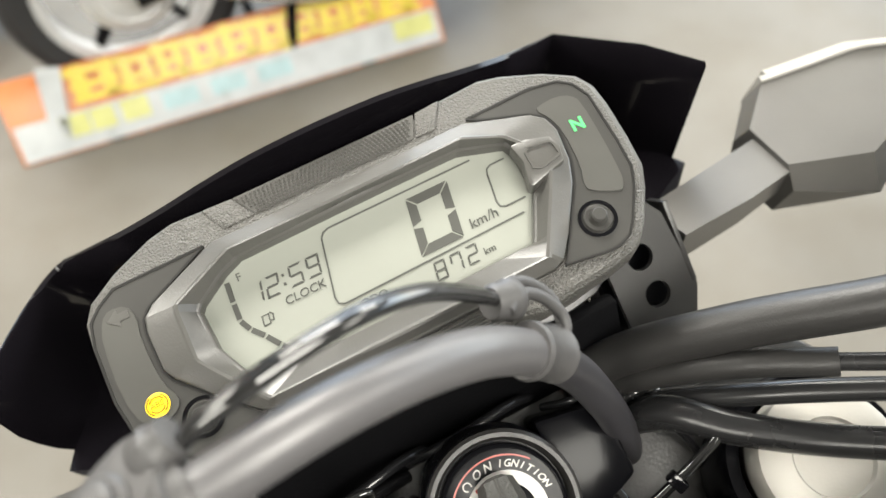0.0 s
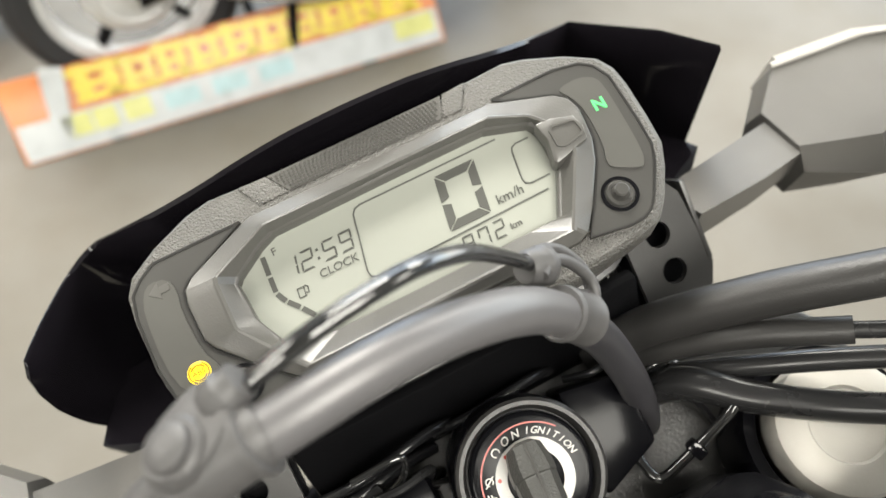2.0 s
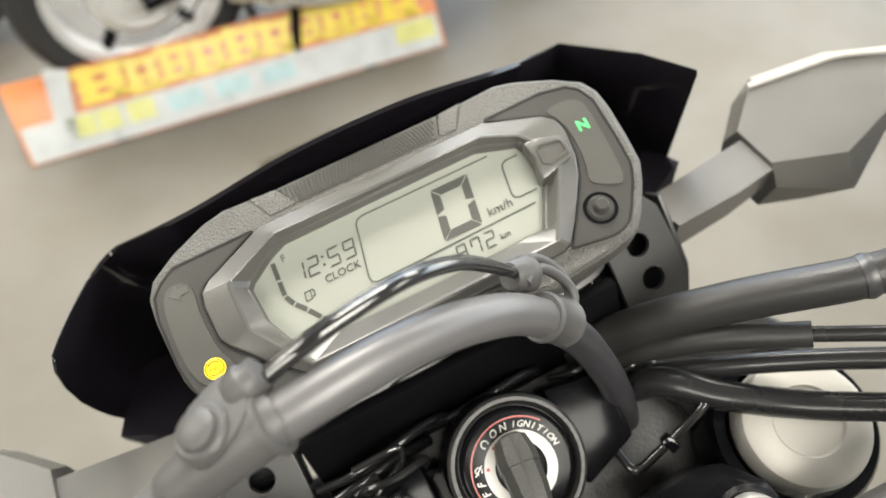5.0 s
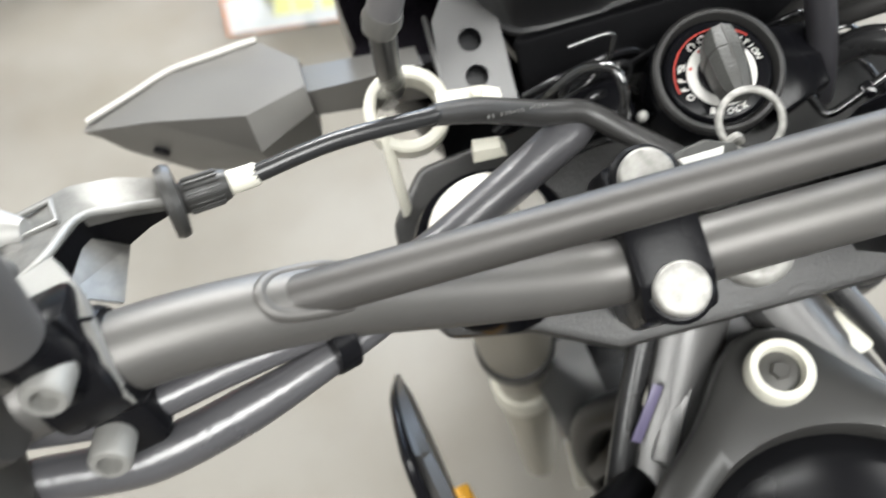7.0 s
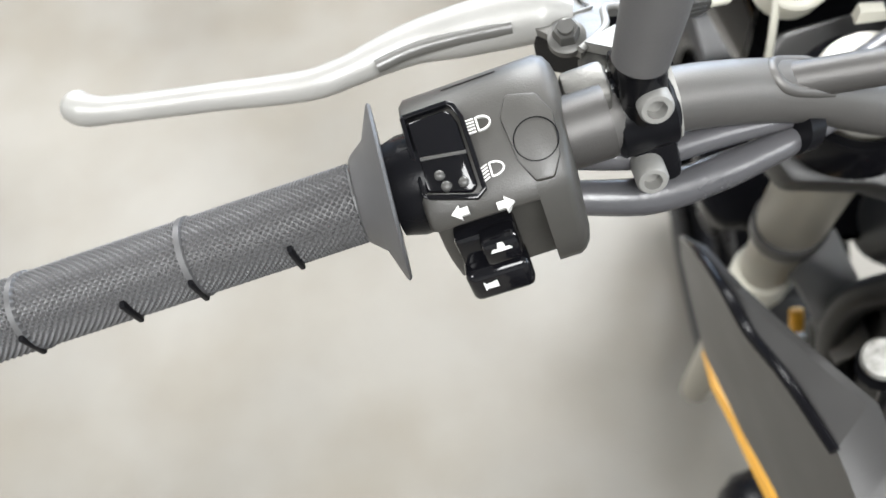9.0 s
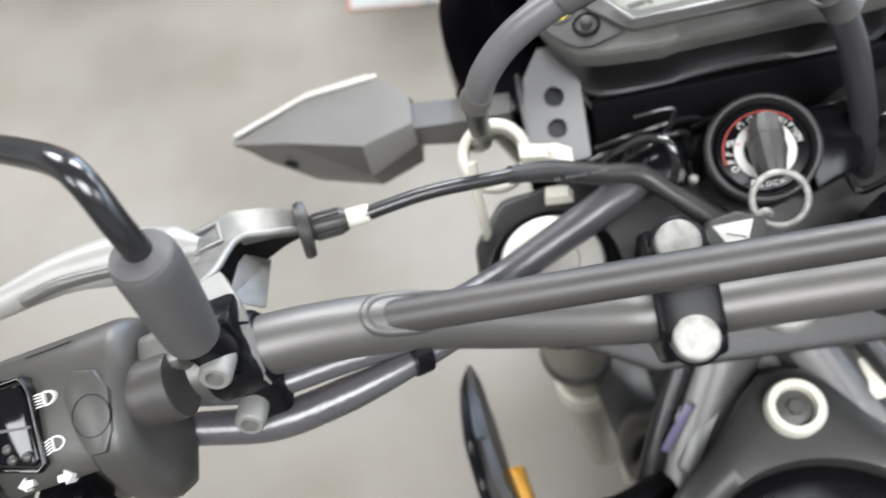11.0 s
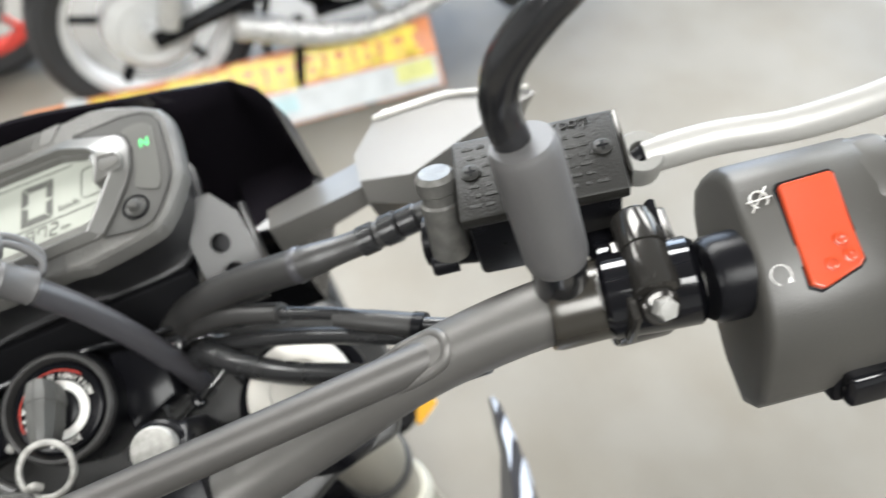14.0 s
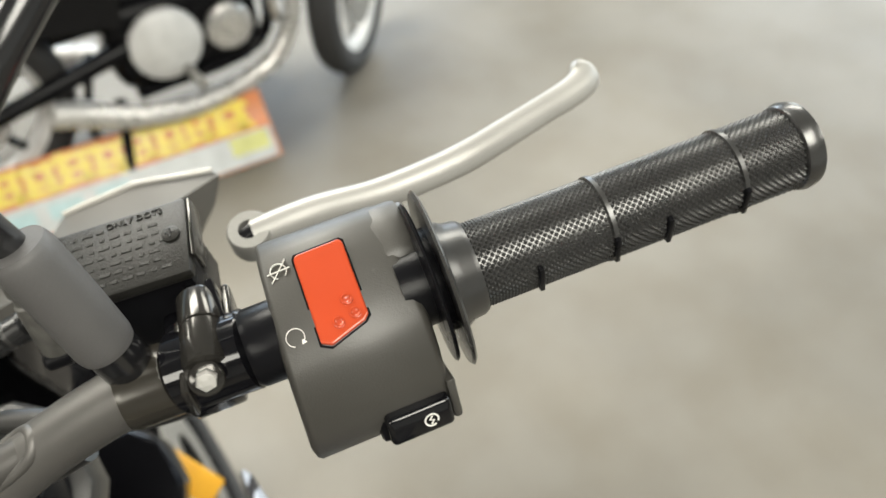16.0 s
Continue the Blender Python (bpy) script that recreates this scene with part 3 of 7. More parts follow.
for sx in (-1, 1):
    o = closed_mm(PANEL[sx])
    part("lamp_panel", prism(o, C, -0.001, 0.0012), M_PANEL, cluster)
    part("panel_groove", strokes([o + o[:1]], C, 0.0007, 0.0004, 0.0015), M_BRACKET, cluster)
    s = closed_mm(STRIP[sx])
    part("lamp_strip", prism(rounded(s, 1), C, 0.001, 0.0017), M_STRIP, cluster)
    bc = C @ Matrix.Translation((0.0606 if sx > 0 else -0.0622, 0.0002, 0.0014))
    b = part("button", lathe([(0.0044, -0.001), (0.0044, 0.0004), (0.0040, 0.0009), (0.0029, 0.0007), (0.0025, 0.0012), (0.0023, 0.0032), (0.0018, 0.0037), (0.0006, 0.0038)], bc, 28), M_PANEL, cluster, "round grey rubber push button")
    part("button_well", lathe([(0.0058, -0.0005), (0.0058, 0.0003), (0.0048, 0.0003), (0.0048, -0.0005)], bc, 28, False, False), M_GLOSS, b)
part("neutral_lamp", lettering("N", 0.0056, C @ Matrix.Translation((0.0713, 0.0296, 0.0018)) @ pose(0, 0, 0, 0, 0, -4), 0.0002, bold=0.00016), M_N, cluster, "glowing green neutral letter")
absm = C @ Matrix.Translation((-0.0722, 0.0088, 0.0018))
lampa = part("abs_lamp", lathe([(0.0034, -0.0006), (0.0034, 0.0002), (0.0032, 0.0003)], absm, 28), M_ABS, cluster, "glowing amber warning lamp")
part("abs_letters", lettering("ABS", 0.0023, absm @ Matrix.Translation((0, 0, 0.0006)), 0.0001), M_ABSD, lampa)
part("abs_brackets", strokes([arc(0, 0, 0.0029, -60, 60), arc(0, 0, 0.0029, 120, 240), arc(0, 0, 0.0022, 28, 152), arc(0, 0, 0.0022, 208, 332)], absm, 0.0004, 0.0004, 0.0006), M_ABSD, lampa)
# turn-signal arrow print on the unlit strip
part("arrow_print", prism(closed_mm([(-77.4, 37.4), (-74, 40.2), (-74, 38.6), (-71, 38.6), (-71, 36.2), (-74, 36.2), (-74, 34.6)]), C, 0.0015, 0.0019), M_FRAME, cluster)
# knurled pad on the top rim, and the smooth band beside it
pad = bmesh.new()
for iy in range(7):
    for ix in range(42):
        y = 50.2 + 1.0 * iy
        x0, x1 = -26.2 - 4.4 * iy / 6, 24.4 + 3.2 * iy / 6
        x, y = (x0 + (x1 - x0) * (ix + 0.5 * (iy % 2)) / 42) / 1000, y / 1000
        top = [pad.verts.new(C @ Vector((x + a, y + b, 0.0015))) for a, b in ((-0.00020, -0.00016), (0.00020, -0.00016), (0.00020, 0.00016), (-0.00020, 0.00016))]
        base = [pad.verts.new(C @ Vector((x + a, y + b, 0.0009))) for a, b in ((-0.0005, -0.0004), (0.0005, -0.0004), (0.0005, 0.0004), (-0.0005, 0.0004))]
        pad.faces.new(top)
        for i in range(4):
            pad.faces.new((base[i], base[(i + 1) % 4], top[(i + 1) % 4], top[i]))
pad = joined(pad, prism(closed_mm([(-27.2, 49.5), (25.2, 49.5), (28.8, 57.2), (-31.8, 57.2)]), C, 0.0, 0.00095))
part("knurled_pad", pad, M_FRAME, cluster, sharp=10)
part("rim_facet", prism(closed_mm([(-37.5, 49.2), (-27.8, 49.4), (-32.2, 57.4), (-41.5, 57.8)]), C, 0.0, 0.0010, 0.0003), M_TEX, cluster)
part("rim_facet", prism(closed_mm([(26.0, 49.4), (32.5, 49.2), (38, 58.0), (29.4, 57.4)]), C, 0.0, 0.0010, 0.0003), M_TEX, cluster)
# fine ribs along the lower rim
for k in range(7):
    part("rim_rib", box(C @ Matrix.Translation((0.0, -0.0087 - 0.00095 * k, 0.0007)), 0.0560 - 0.0004 * k, 0.00055, 0.0007, 0.0002, 1), M_FRAME, cluster)

# display print
Z0, Z1 = -0.0031, -0.0027
for bar in digit("0", 0.0106, 0.0150, 0.0140, 0.0189, 0.0029, C, Z0, Z1, 0.20):
    part("speed_digit_bar", bar, M_SEG, cluster)
for ch, x in (("1", -39.8), ("2", -34.6), ("5", -27.2), ("9", -21.6)):
    part("clock_digit", joined(*digit(ch, x / 1000, 0.0243, 0.0042, 0.0066, 0.0006, C, Z0, Z1, 0.2)), M_SEG, cluster)
part("clock_colon", joined(*[prism(closed_mm([(-28.8 + d, y), (-28.0 + d, y), (-28.0 + d, y + 0.8), (-28.8 + d, y + 0.8)]), C, Z0, Z1) for d, y in ((0, 26), (0.4, 28.8))]), M_SEG, cluster)
part("clock_word", lettering("CLOCK", 0.0038, C @ Matrix.Translation((-0.0242, 0.0212, Z1)), 0.0001, shear=0.15), M_SEG, cluster)
for ch, x in (("8", 11.4), ("7", 16.6), ("2", 21.8)):
    part("odometer_digit", joined(*digit(ch, x / 1000, 0.0060, 0.0036, 0.0058, 0.00055, C, Z0, Z1, 0.2)), M_SEG, cluster)
part("km_word", lettering("km", 0.0032, C @ Matrix.Translation((0.0292, 0.0078, Z1)), 0.0001, shear=0.15), M_SEG, cluster)
part("odo_word", lettering("ODO", 0.0036, C @ Matrix.Translation((-0.0073, 0.0100, Z1)), 0.0001, shear=0.15), M_SEG, cluster)
part("speed_unit", lettering("km/h", 0.0047, C @ Matrix.Translation((0.0323, 0.0174, Z1)), 0.0001, shear=0.15), M_SEG, cluster)
part("full_mark", lettering("F", 0.0036, C @ Matrix.Translation((-0.0398, 0.0346, Z1)), 0.0001), M_SEG, cluster)
part("pump_symbol", joined(strokes([closed_mm([(-38.6, 17.4), (-38.2, 20.4), (-36.2, 20.4), (-36.6, 17.4), (-38.6, 17.4)]), closed_mm([(-36.2, 18.2), (-35.4, 18.0), (-35.0, 19.8), (-35.8, 20.6)])], C, 0.0004, Z0, Z1)), M_SEG, cluster)
for line in ([(37.7, 36.6), (-10.0, 36.6), (-12.0, 36.0), (-13.2, 34.4), (-17.2, 15.6), (-16.9, 13.6), (-15.2, 12.7), (44, 13.6)],
             [(47.3, 32.2), (42.6, 32.2), (41.0, 31.4), (40.3, 29.8), (38.4, 20.2), (38.7, 18.6), (40.2, 17.8), (46.9, 17.8)]):
    part("display_line", strokes([closed_mm(line)], C, 0.0005, Z0, Z1), M_LINE, cluster)
for seg in ([(-43.6, 34.6), (-44, 28.4)], [(-44, 27.5), (-44.2, 22.6)], [(-44.1, 21.8), (-42.6, 18.6)], [(-42.2, 18.0), (-39.6, 14.9)], [(-39.1, 14.2), (-36.6, 10.5)], [(-36.1, 9.8), (-33.6, 6.7)]):
    part("fuel_bar", strokes([closed_mm(seg)], C, 0.0016, Z0, Z1), M_SEG, cluster)
part("reserve_bar", prism(closed_mm([(-44.0, 8.4), (-37.2, 9.2), (-36.2, 7.0), (-42.8, 6.1)]), C, Z0, Z1), M_SEG, cluster)

# bracket plates with two holes
for sx in (-1, 1):
    dn = Vector((0, -0.80, -0.60)) if sx < 0 else Vector((0, -0.72, -0.69))
    o = Vector((sx * 0.0785, 0.1265, 1.0853))
    m = Matrix(((sx, 0, 0), dn, Vector((sx, 0, 0)).cross(dn))).transposed().to_4x4()
    m.translation = o
    outer = [(-0.013, -0.026), (0.004, -0.026), (0.012, -0.016), (0.014, 0.008), (0.010, 0.020), (-0.012, 0.020)]
    bm = bmesh.new()
    holes = [(0.0, -0.0072), (0.001, 0.0072)]
    for (hx, hy), o2 in zip(holes, ([p for p in ((-0.013, -0.030), (0.004, -0.030), (0.0125, -0.018), (0.0145, 0.0), (-0.0125, 0.0))], [(-0.0125, 0.0), (0.0145, 0.0), (0.0155, 0.010), (0.010, 0.024), (-0.012, 0.023)])):
        aa = corner_angles((hx, hy), o2, uniform=20)
        ot = polar(o2, aa, (hx, hy))
        inn = [(hx + 0.0046 * math.cos(a), hy + 0.0046 * math.sin(a)) for a in aa]
        skin(bm, [[m @ Vector((*c, z)) for c in loop] for loop, z in ((ot, -0.0012), (ot, 0.0012), (inn, 0.0012), (inn, -0.0012))], closed=True)
    bracket = part("cowl_bracket", bm, M_BRACKET, bike, "grey pressed bracket plate with two holes")
    part("bracket_backing", prism(outer, m, sx * 0.012, sx * 0.016), M_BLACK, bracket)
    part("bracket_flange", box(m @ Matrix.Translation((0.0150, -0.006, sx * 0.0045)), 0.002, 0.030, 0.012, 0.0006), M_BRACKET, bracket)
part("cluster_tray", prism(closed_mm([(-60, -14), (60, -14), (70, 10), (66, 40), (-66, 40), (-70, 10)]), C, -0.068, -0.053, 0.003), M_GLOSS, bike, "gloss black tray under the cluster")

# flyscreen: a black shell round the front of the cluster
rim = [(0.1235, 0.186, 1.056), (0.1275, 0.1770, 1.0625), (0.1245, 0.166, 1.1235), (0.119, 0.192, 1.114), (0.105, 0.232, 1.096), (0.085, 0.213, 1.116), (0.060, 0.200, 1.131), (0.030, 0.191, 1.146), (0.010, 0.1885, 1.150)]
rim = [Vector(q) for q in rim + [(-x, y, z) for x, y, z in rim[::-1]]]


def eased(pts, sharp_ones):
    """Cuts the corners of a line, but for its ends and the sharp ones."""
    out = []
    for i, q in enumerate(pts):
        if i in sharp_ones or i in (0, len(pts) - 1):
            out.append(q)
        else:
            out += [q.lerp(pts[i - 1], 0.28), q.lerp(pts[i + 1], 0.28)]
    return out


rim = eased(eased(rim, {1, 2, 3, 4}), {1, 2, 3, 4})


def shell(kx, dy, dz):
    return [Vector((x * kx, y + dy, z + dz)) for x, y, z in rim]


screen = part("flyscreen", skin(bmesh.new(), [shell(1.0, 0, 0), shell(1.005, 0.0015, 0.0008), shell(1.03, 0.012, -0.02), shell(1.02, 0.030, -0.06), shell(0.8, 0.02, -0.12), shell(0.78, 0.012, -0.118), shell(0.985, 0.022, -0.06), shell(0.998, 0.006, -0.02)], closed=True), M_SCREEN, bike, "gloss black flyscreen shell", sharp=60)
for sx in (-1, 1):
    side_plate = [Vector((sx * x, y, z)) for x, y, z in ((0.128, 0.170, 1.066), (0.122, 0.205, 1.052), (0.088, 0.205, 1.052), (0.088, 0.150, 1.070), (0.104, 0.148, 1.068))]
    part("side_cowl", skin(bmesh.new(), [side_plate, [q - Vector((0, 0, 0.004)) for q in side_plate]]), M_SCREEN, screen)
part("screen_floor", skin(bmesh.new(), [shell(0.80, 0.0, -0.105), shell(0.80, 0.0, -0.115)]), M_BLACK, screen)

# turn signals: an arrow-shaped body, its rider side folded into a pale upper and a steep lower face
for sx in (-1, 1):
    P = lambda *rows: [Vector((sx * x, y, z)) for x, y, z in rows]
    top = P((0.150, 0.163, 1.079), (0.1665, 0.178, 1.0815), (0.205, 0.1705, 1.0845), (0.2420, 0.1535, 1.0845), (0.2440, 0.1505, 1.0835), (0.212, 0.1395, 1.0885), (0.171, 0.1265, 1.0895), (0.1475, 0.140, 1.084))
    mid = P((0.150, 0.169, 1.066), (0.168, 0.186, 1.064), (0.205, 0.179, 1.064), (0.2410, 0.158, 1.076), (0.2425, 0.155, 1.075), (0.2170, 0.1465, 1.058), (0.1700, 0.1170, 1.0775), (0.147, 0.1335, 1.0755))
    low = P((0.150, 0.168, 1.048), (0.168, 0.182, 1.040), (0.205, 0.175, 1.040), (0.233, 0.157, 1.062), (0.235, 0.155, 1.062), (0.212, 0.151, 1.042), (0.174, 0.136, 1.046), (0.150, 0.141, 1.052))
    sig = part("turn_signal", bevelled(skin(bmesh.new(), [top, mid, low]), 0.0014, 2, 14), M_SIGNAL, bike, "grey arrow-shaped turn signal on a short stalk")
    part("stalk", bevelled(skin(bmesh.new(), [P((x, yb, zt), (x, yn, zn), (x, yn + 0.002, zl), (x, yb, zb)) for x, yb, yn, zt, zn, zl, zb in ((0.152, 0.160, 0.1390, 1.0770, 1.0815, 1.066, 1.056), (0.128, 0.158, 0.1350, 1.0755, 1.0835, 1.0655, 1.055), (0.100, 0.156, 0.1340, 1.0735, 1.0835, 1.062, 1.054))]), 0.0012, 2), M_SIGNAL, sig)
    lens0, lens1 = (P(*[(x, y + d, z) for x, y, z in ((0.172, 0.1785, 1.0800), (0.205, 0.1720, 1.0825), (0.2395, 0.1555, 1.0825), (0.2380, 0.1590, 1.0735), (0.205, 0.1790, 1.0560), (0.172, 0.1850, 1.0560))]) for d in (-0.001, 0.0055))
    part("lens", bevelled(skin(bmesh.new(), [lens0, lens1]), 0.0014, 2), M_CLEAR, sig, "clear lamp lens")
    part("signal_rim", tube([q + Vector((0, 0.0012, 0.0004)) for q in (top[1], (top[1] + top[2]) / 2, top[2], (top[2] + top[3]) / 2, top[3])], 0.0014, 10, 5), M_CLEAR, sig, "pale rim of the lens")
    part("drain_screw", lathe([(0.0036, -0.002), (0.0036, 0.0014), (0.0026, 0.0018)], facing(P((0.2180, 0.1455, 1.0660))[0], (sx * 0.35, -0.85, -0.2)), 16), M_BLACK, sig)

# ---- ignition lock ----
K = facing((-0.0005, 0.0803, 1.0918), STEER)
lock = part("ignition_lock", lathe([(0.0215, -0.060), (0.0232, -0.020), (0.0232, -0.006), (0.0226, -0.003)], K, 40), M_BLACK, bike, "black ignition lock with printed dial")
part("lock_collar", lathe([(0.0226, -0.006), (0.0226, 0.0008), (0.0216, 0.0018), (0.0204, 0.0018), (0.0196, -0.0006), (0.0188, -0.004)], K, 44, False, False), M_RUBBER, lock)
part("dial", lathe([(0.0186, -0.006), (0.0186, -0.0006), (0.0178, 0.0004), (0.0170, 0.0006)], K, 44), M_PAINT, lock, "gloss black dial plate")
DIAL = K @ Matrix.Translation((0.0006, -0.0012, 0))
part("red_arc", strokes([arc(0, 0, 0.0161, 40, 192, 44)], DIAL, 0.00045, 0.0004, 0.0008), M_REDRING, lock)
part("white_ring", lathe([(0.0084, 0.0004), (0.0084, 0.0009), (0.0119, 0.0009), (0.0119, 0.0004)], DIAL, 56, False, False), M_WHITE, lock, "white printed ring")
for a in (119, 157):
    part("red_dot", lathe([(0.0006, 0.0006), (0.0006, 0.0012)], DIAL @ Matrix.Translation((0.0107 * math.cos(radians(a)), 0.0107 * math.sin(radians(a)), 0)), 12), M_REDRING, lock)


def round_word(txt, r, a0, da, size, turn=-90):
    bms = []
    for i, ch in enumerate(txt):
        if ch != " ":
            a = a0 - da * i
            bms.append(lettering(ch, size, DIAL @ pose(r * math.cos(radians(a)), r * math.sin(radians(a)), 0.0008, 0, 0, a + turn), 0.0001, shear=0.25, bold=0.00005))
    return joined(*bms)


part("dial_word", round_word("ON", 0.0137, 105, 15.5, 0.0034), M_WHITE, lock)
part("dial_word", round_word("IGNITION", 0.0137, 74, 9.1, 0.0029), M_WHITE, lock)
part("dial_word", round_word("OFF", 0.0137, 205, 14, 0.0034), M_WHITE, lock)
part("dial_word", round_word("LOCK", 0.0139, 253, -11, 0.0031, 90), M_WHITE, lock)


def at(r, a):
    return r * math.cos(radians(a)), r * math.sin(radians(a))


ox, oy = at(0.0137, 122)
part("dial_symbol", strokes([arc(ox, oy, 0.0012, -20, 260)], DIAL, 0.0004, 0.0006, 0.0009), M_WHITE, lock)
ox, oy = at(0.0137, 158)
part("dial_symbol", joined(strokes([arc(ox, oy, 0.0011, -60, 250)], DIAL, 0.00035, 0.0006, 0.0009), strokes([[(ox - 0.0017, oy - 0.0012), (ox + 0.0017, oy + 0.0012)]], DIAL, 0.00035, 0.0007, 0.0010)), M_WHITE, lock)
ox, oy = at(0.0139, 240)
part("dial_symbol", prism([(ox - 0.0011, oy - 0.0009), (ox + 0.0004, oy - 0.0014), (ox + 0.0012, oy + 0.0008), (ox - 0.0004, oy + 0.0013)], DIAL, 0.0006, 0.0009), M_WHITE, lock)
part("key_slot", lathe([(0.0084, 0.0), (0.0084, 0.0016), (0.0076, 0.0022), (0.0050, 0.0022)], DIAL, 36), M_BLACK, lock, "raised black hub round the key slot")
part("side_boss", lathe([(0.0058, -0.03), (0.0058, 0.002), (0.0046, 0.0032), (0.0040, 0.0024), (0.0010, 0.0024)], facing((0.0281, 0.0808, 1.0677), STEER), 24), M_TRIM, lock)
part("boss_screw", lathe([(0.0021, 0), (0.0021, 0.002), (0.0012, 0.003)], facing((-0.0275, 0.0798, 1.0793), STEER), 14), M_CHROME, lock)
part("lock_arm", prism([(0.020, -0.02), (0.042, -0.012), (0.042, 0.012), (0.020, 0.016)], K, -0.034, -0.012, 0.002), M_PAINT, lock)
part("front_panel", box(axes((0, 0.1105, 1.0520), (1, 0, 0), (0, -0.95, 0.30)), 0.126, 0.084, 0.006, 0.002), M_COVER, bike, "black cover behind the ignition lock")
part("connector_block", box(axes((-0.040, 0.0927, 1.0722), (1, 0, 0.1), STEER), 0.026, 0.020, 0.018, 0.003), M_PAINT, bike)
part("wire_guide", tube([(-0.030, 0.1, 1.0687), (-0.026, 0.0976, 1.0879), (-0.036, 0.0943, 1.0942), (-0.049, 0.0959, 1.0906), (-0.052, 0.0984, 1.0723)], 0.0014, 8, 6), M_CABLE, bike)
part("wire_guide", tube([(0.0205, 0.0960, 1.0800), (0.0265, 0.0925, 1.0780), (0.0322, 0.0872, 1.0735), (0.0338, 0.0760, 1.0712), (0.0350, 0.0675, 1.0700), (0.0375, 0.0655, 1.0700), (0.0430, 0.0660, 1.0722), (0.0617, 0.0697, 1.0814), (0.0720, 0.0740, 1.0860)], 0.0017, 12, 6), M_ROD, bike, "bent gloss black wire cable guide")
part("guide_clip", box(axes((0.0500, 0.0670, 1.0755), (0.9, 0.2, 0.4), STEER), 0.0040, 0.0060, 0.0050, 0.0008), M_GLOSS, bike)
WIRES = [((-0.062, 0.104, 1.058), (-0.052, 0.098, 1.074), (-0.044, 0.097, 1.082), (-0.034, 0.100, 1.078), (-0.030, 0.104, 1.062)),
         ((-0.070, 0.098, 1.052), (-0.060, 0.090, 1.066), (-0.046, 0.088, 1.071), (-0.034, 0.094, 1.066), (-0.026, 0.102, 1.056)),
         ((0.024, 0.108, 1.060), (0.030, 0.099, 1.074), (0.040, 0.096, 1.080), (0.052, 0.100, 1.076), (0.058, 0.108, 1.062)),
         ((0.020, 0.104, 1.050), (0.028, 0.094, 1.064), (0.034, 0.088, 1.066), (0.044, 0.084, 1.058), (0.052, 0.090, 1.044)),
         ((-0.020, 0.112, 1.074), (-0.008, 0.108, 1.084), (0.006, 0.108, 1.086), (0.018, 0.111, 1.080), (0.026, 0.114, 1.070)),
         ((-0.078, 0.104, 1.066), (-0.066, 0.102, 1.076), (-0.050, 0.103, 1.080), (-0.036, 0.106, 1.078), (-0.022, 0.110, 1.068)),
         ((0.052, 0.094, 1.070), (0.060, 0.086, 1.068), (0.066, 0.076, 1.058), (0.068, 0.070, 1.040), (0.066, 0.074, 1.020))]
WIRES += [((-0.058, 0.100, 1.060), (-0.050, 0.092, 1.078), (-0.040, 0.092, 1.084), (-0.033, 0.098, 1.074), (-0.038, 0.104, 1.060)),
          ((-0.046, 0.106, 1.052), (-0.040, 0.098, 1.068), (-0.030, 0.096, 1.074), (-0.024, 0.102, 1.066), (-0.026, 0.108, 1.050)),
          ((0.026, 0.106, 1.078), (0.034, 0.101, 1.086), (0.043, 0.103, 1.084), (0.050, 0.108, 1.074), (0.048, 0.110, 1.060)),
          ((-0.064, 0.110, 1.074), (-0.050, 0.106, 1.083), (-0.034, 0.107, 1.086), (-0.022, 0.110, 1.083), (-0.014, 0.113, 1.076))]
for k, pts in enumerate(WIRES):
    part("thin_wire", tube(pts, 0.0013 + 0.0004 * (k % 3), 10, 6), M_STALK, bike, "thin black wire behind the lock")
part("wire_plug", box(axes((-0.047, 0.1000, 1.0780), (1, 0.2, 0.2), STEER), 0.011, 0.008, 0.006, 0.0012), M_STALK, bike)
part("wire_plug", box(axes((0.044, 0.0985, 1.0780), (1, -0.3, -0.1), STEER), 0.010, 0.007, 0.006, 0.0012), M_STALK, bike)

rng = random.Random(7)
for k in range(9):
    x, y, z = rng.uniform(-0.066, 0.058), rng.uniform(0.092, 0.103), rng.uniform(1.048, 1.078)
    if abs(x) > 0.026:
        plug = part("wire_plug", box(axes((x, y, z), (1, rng.uniform(-0.6, 0.6), rng.uniform(-0.5, 0.5)), STEER), rng.uniform(0.008, 0.014), rng.uniform(0.006, 0.010), rng.uniform(0.006, 0.010), 0.0014), M_GLOSS, bike, "gloss black wiring plug")
        part("plug_latch", box(axes((x, y - 0.003, z + 0.004), (1, rng.uniform(-0.4, 0.4), 0), STEER), 0.005, 0.003, 0.003, 0.0006), M_ROD, plug)
for k in range(8):
    x, z = rng.choice((-1, 1)) * rng.uniform(0.030, 0.056), rng.uniform(1.060, 1.076)
    w, h = rng.uniform(0.008, 0.016), rng.uniform(0.008, 0.016)
    part("thin_wire", tube([(x - w, 0.106, z - h), (x - w * 0.8, 0.098, z), (x, 0.093 + rng.uniform(0, 0.004), z + h * 0.6), (x + w * 0.8, 0.097, z), (x + w, 0.106, z - h)], rng.uniform(0.0009, 0.0017), 10, 6), M_ROD, bike, "thin gloss black wire loop")

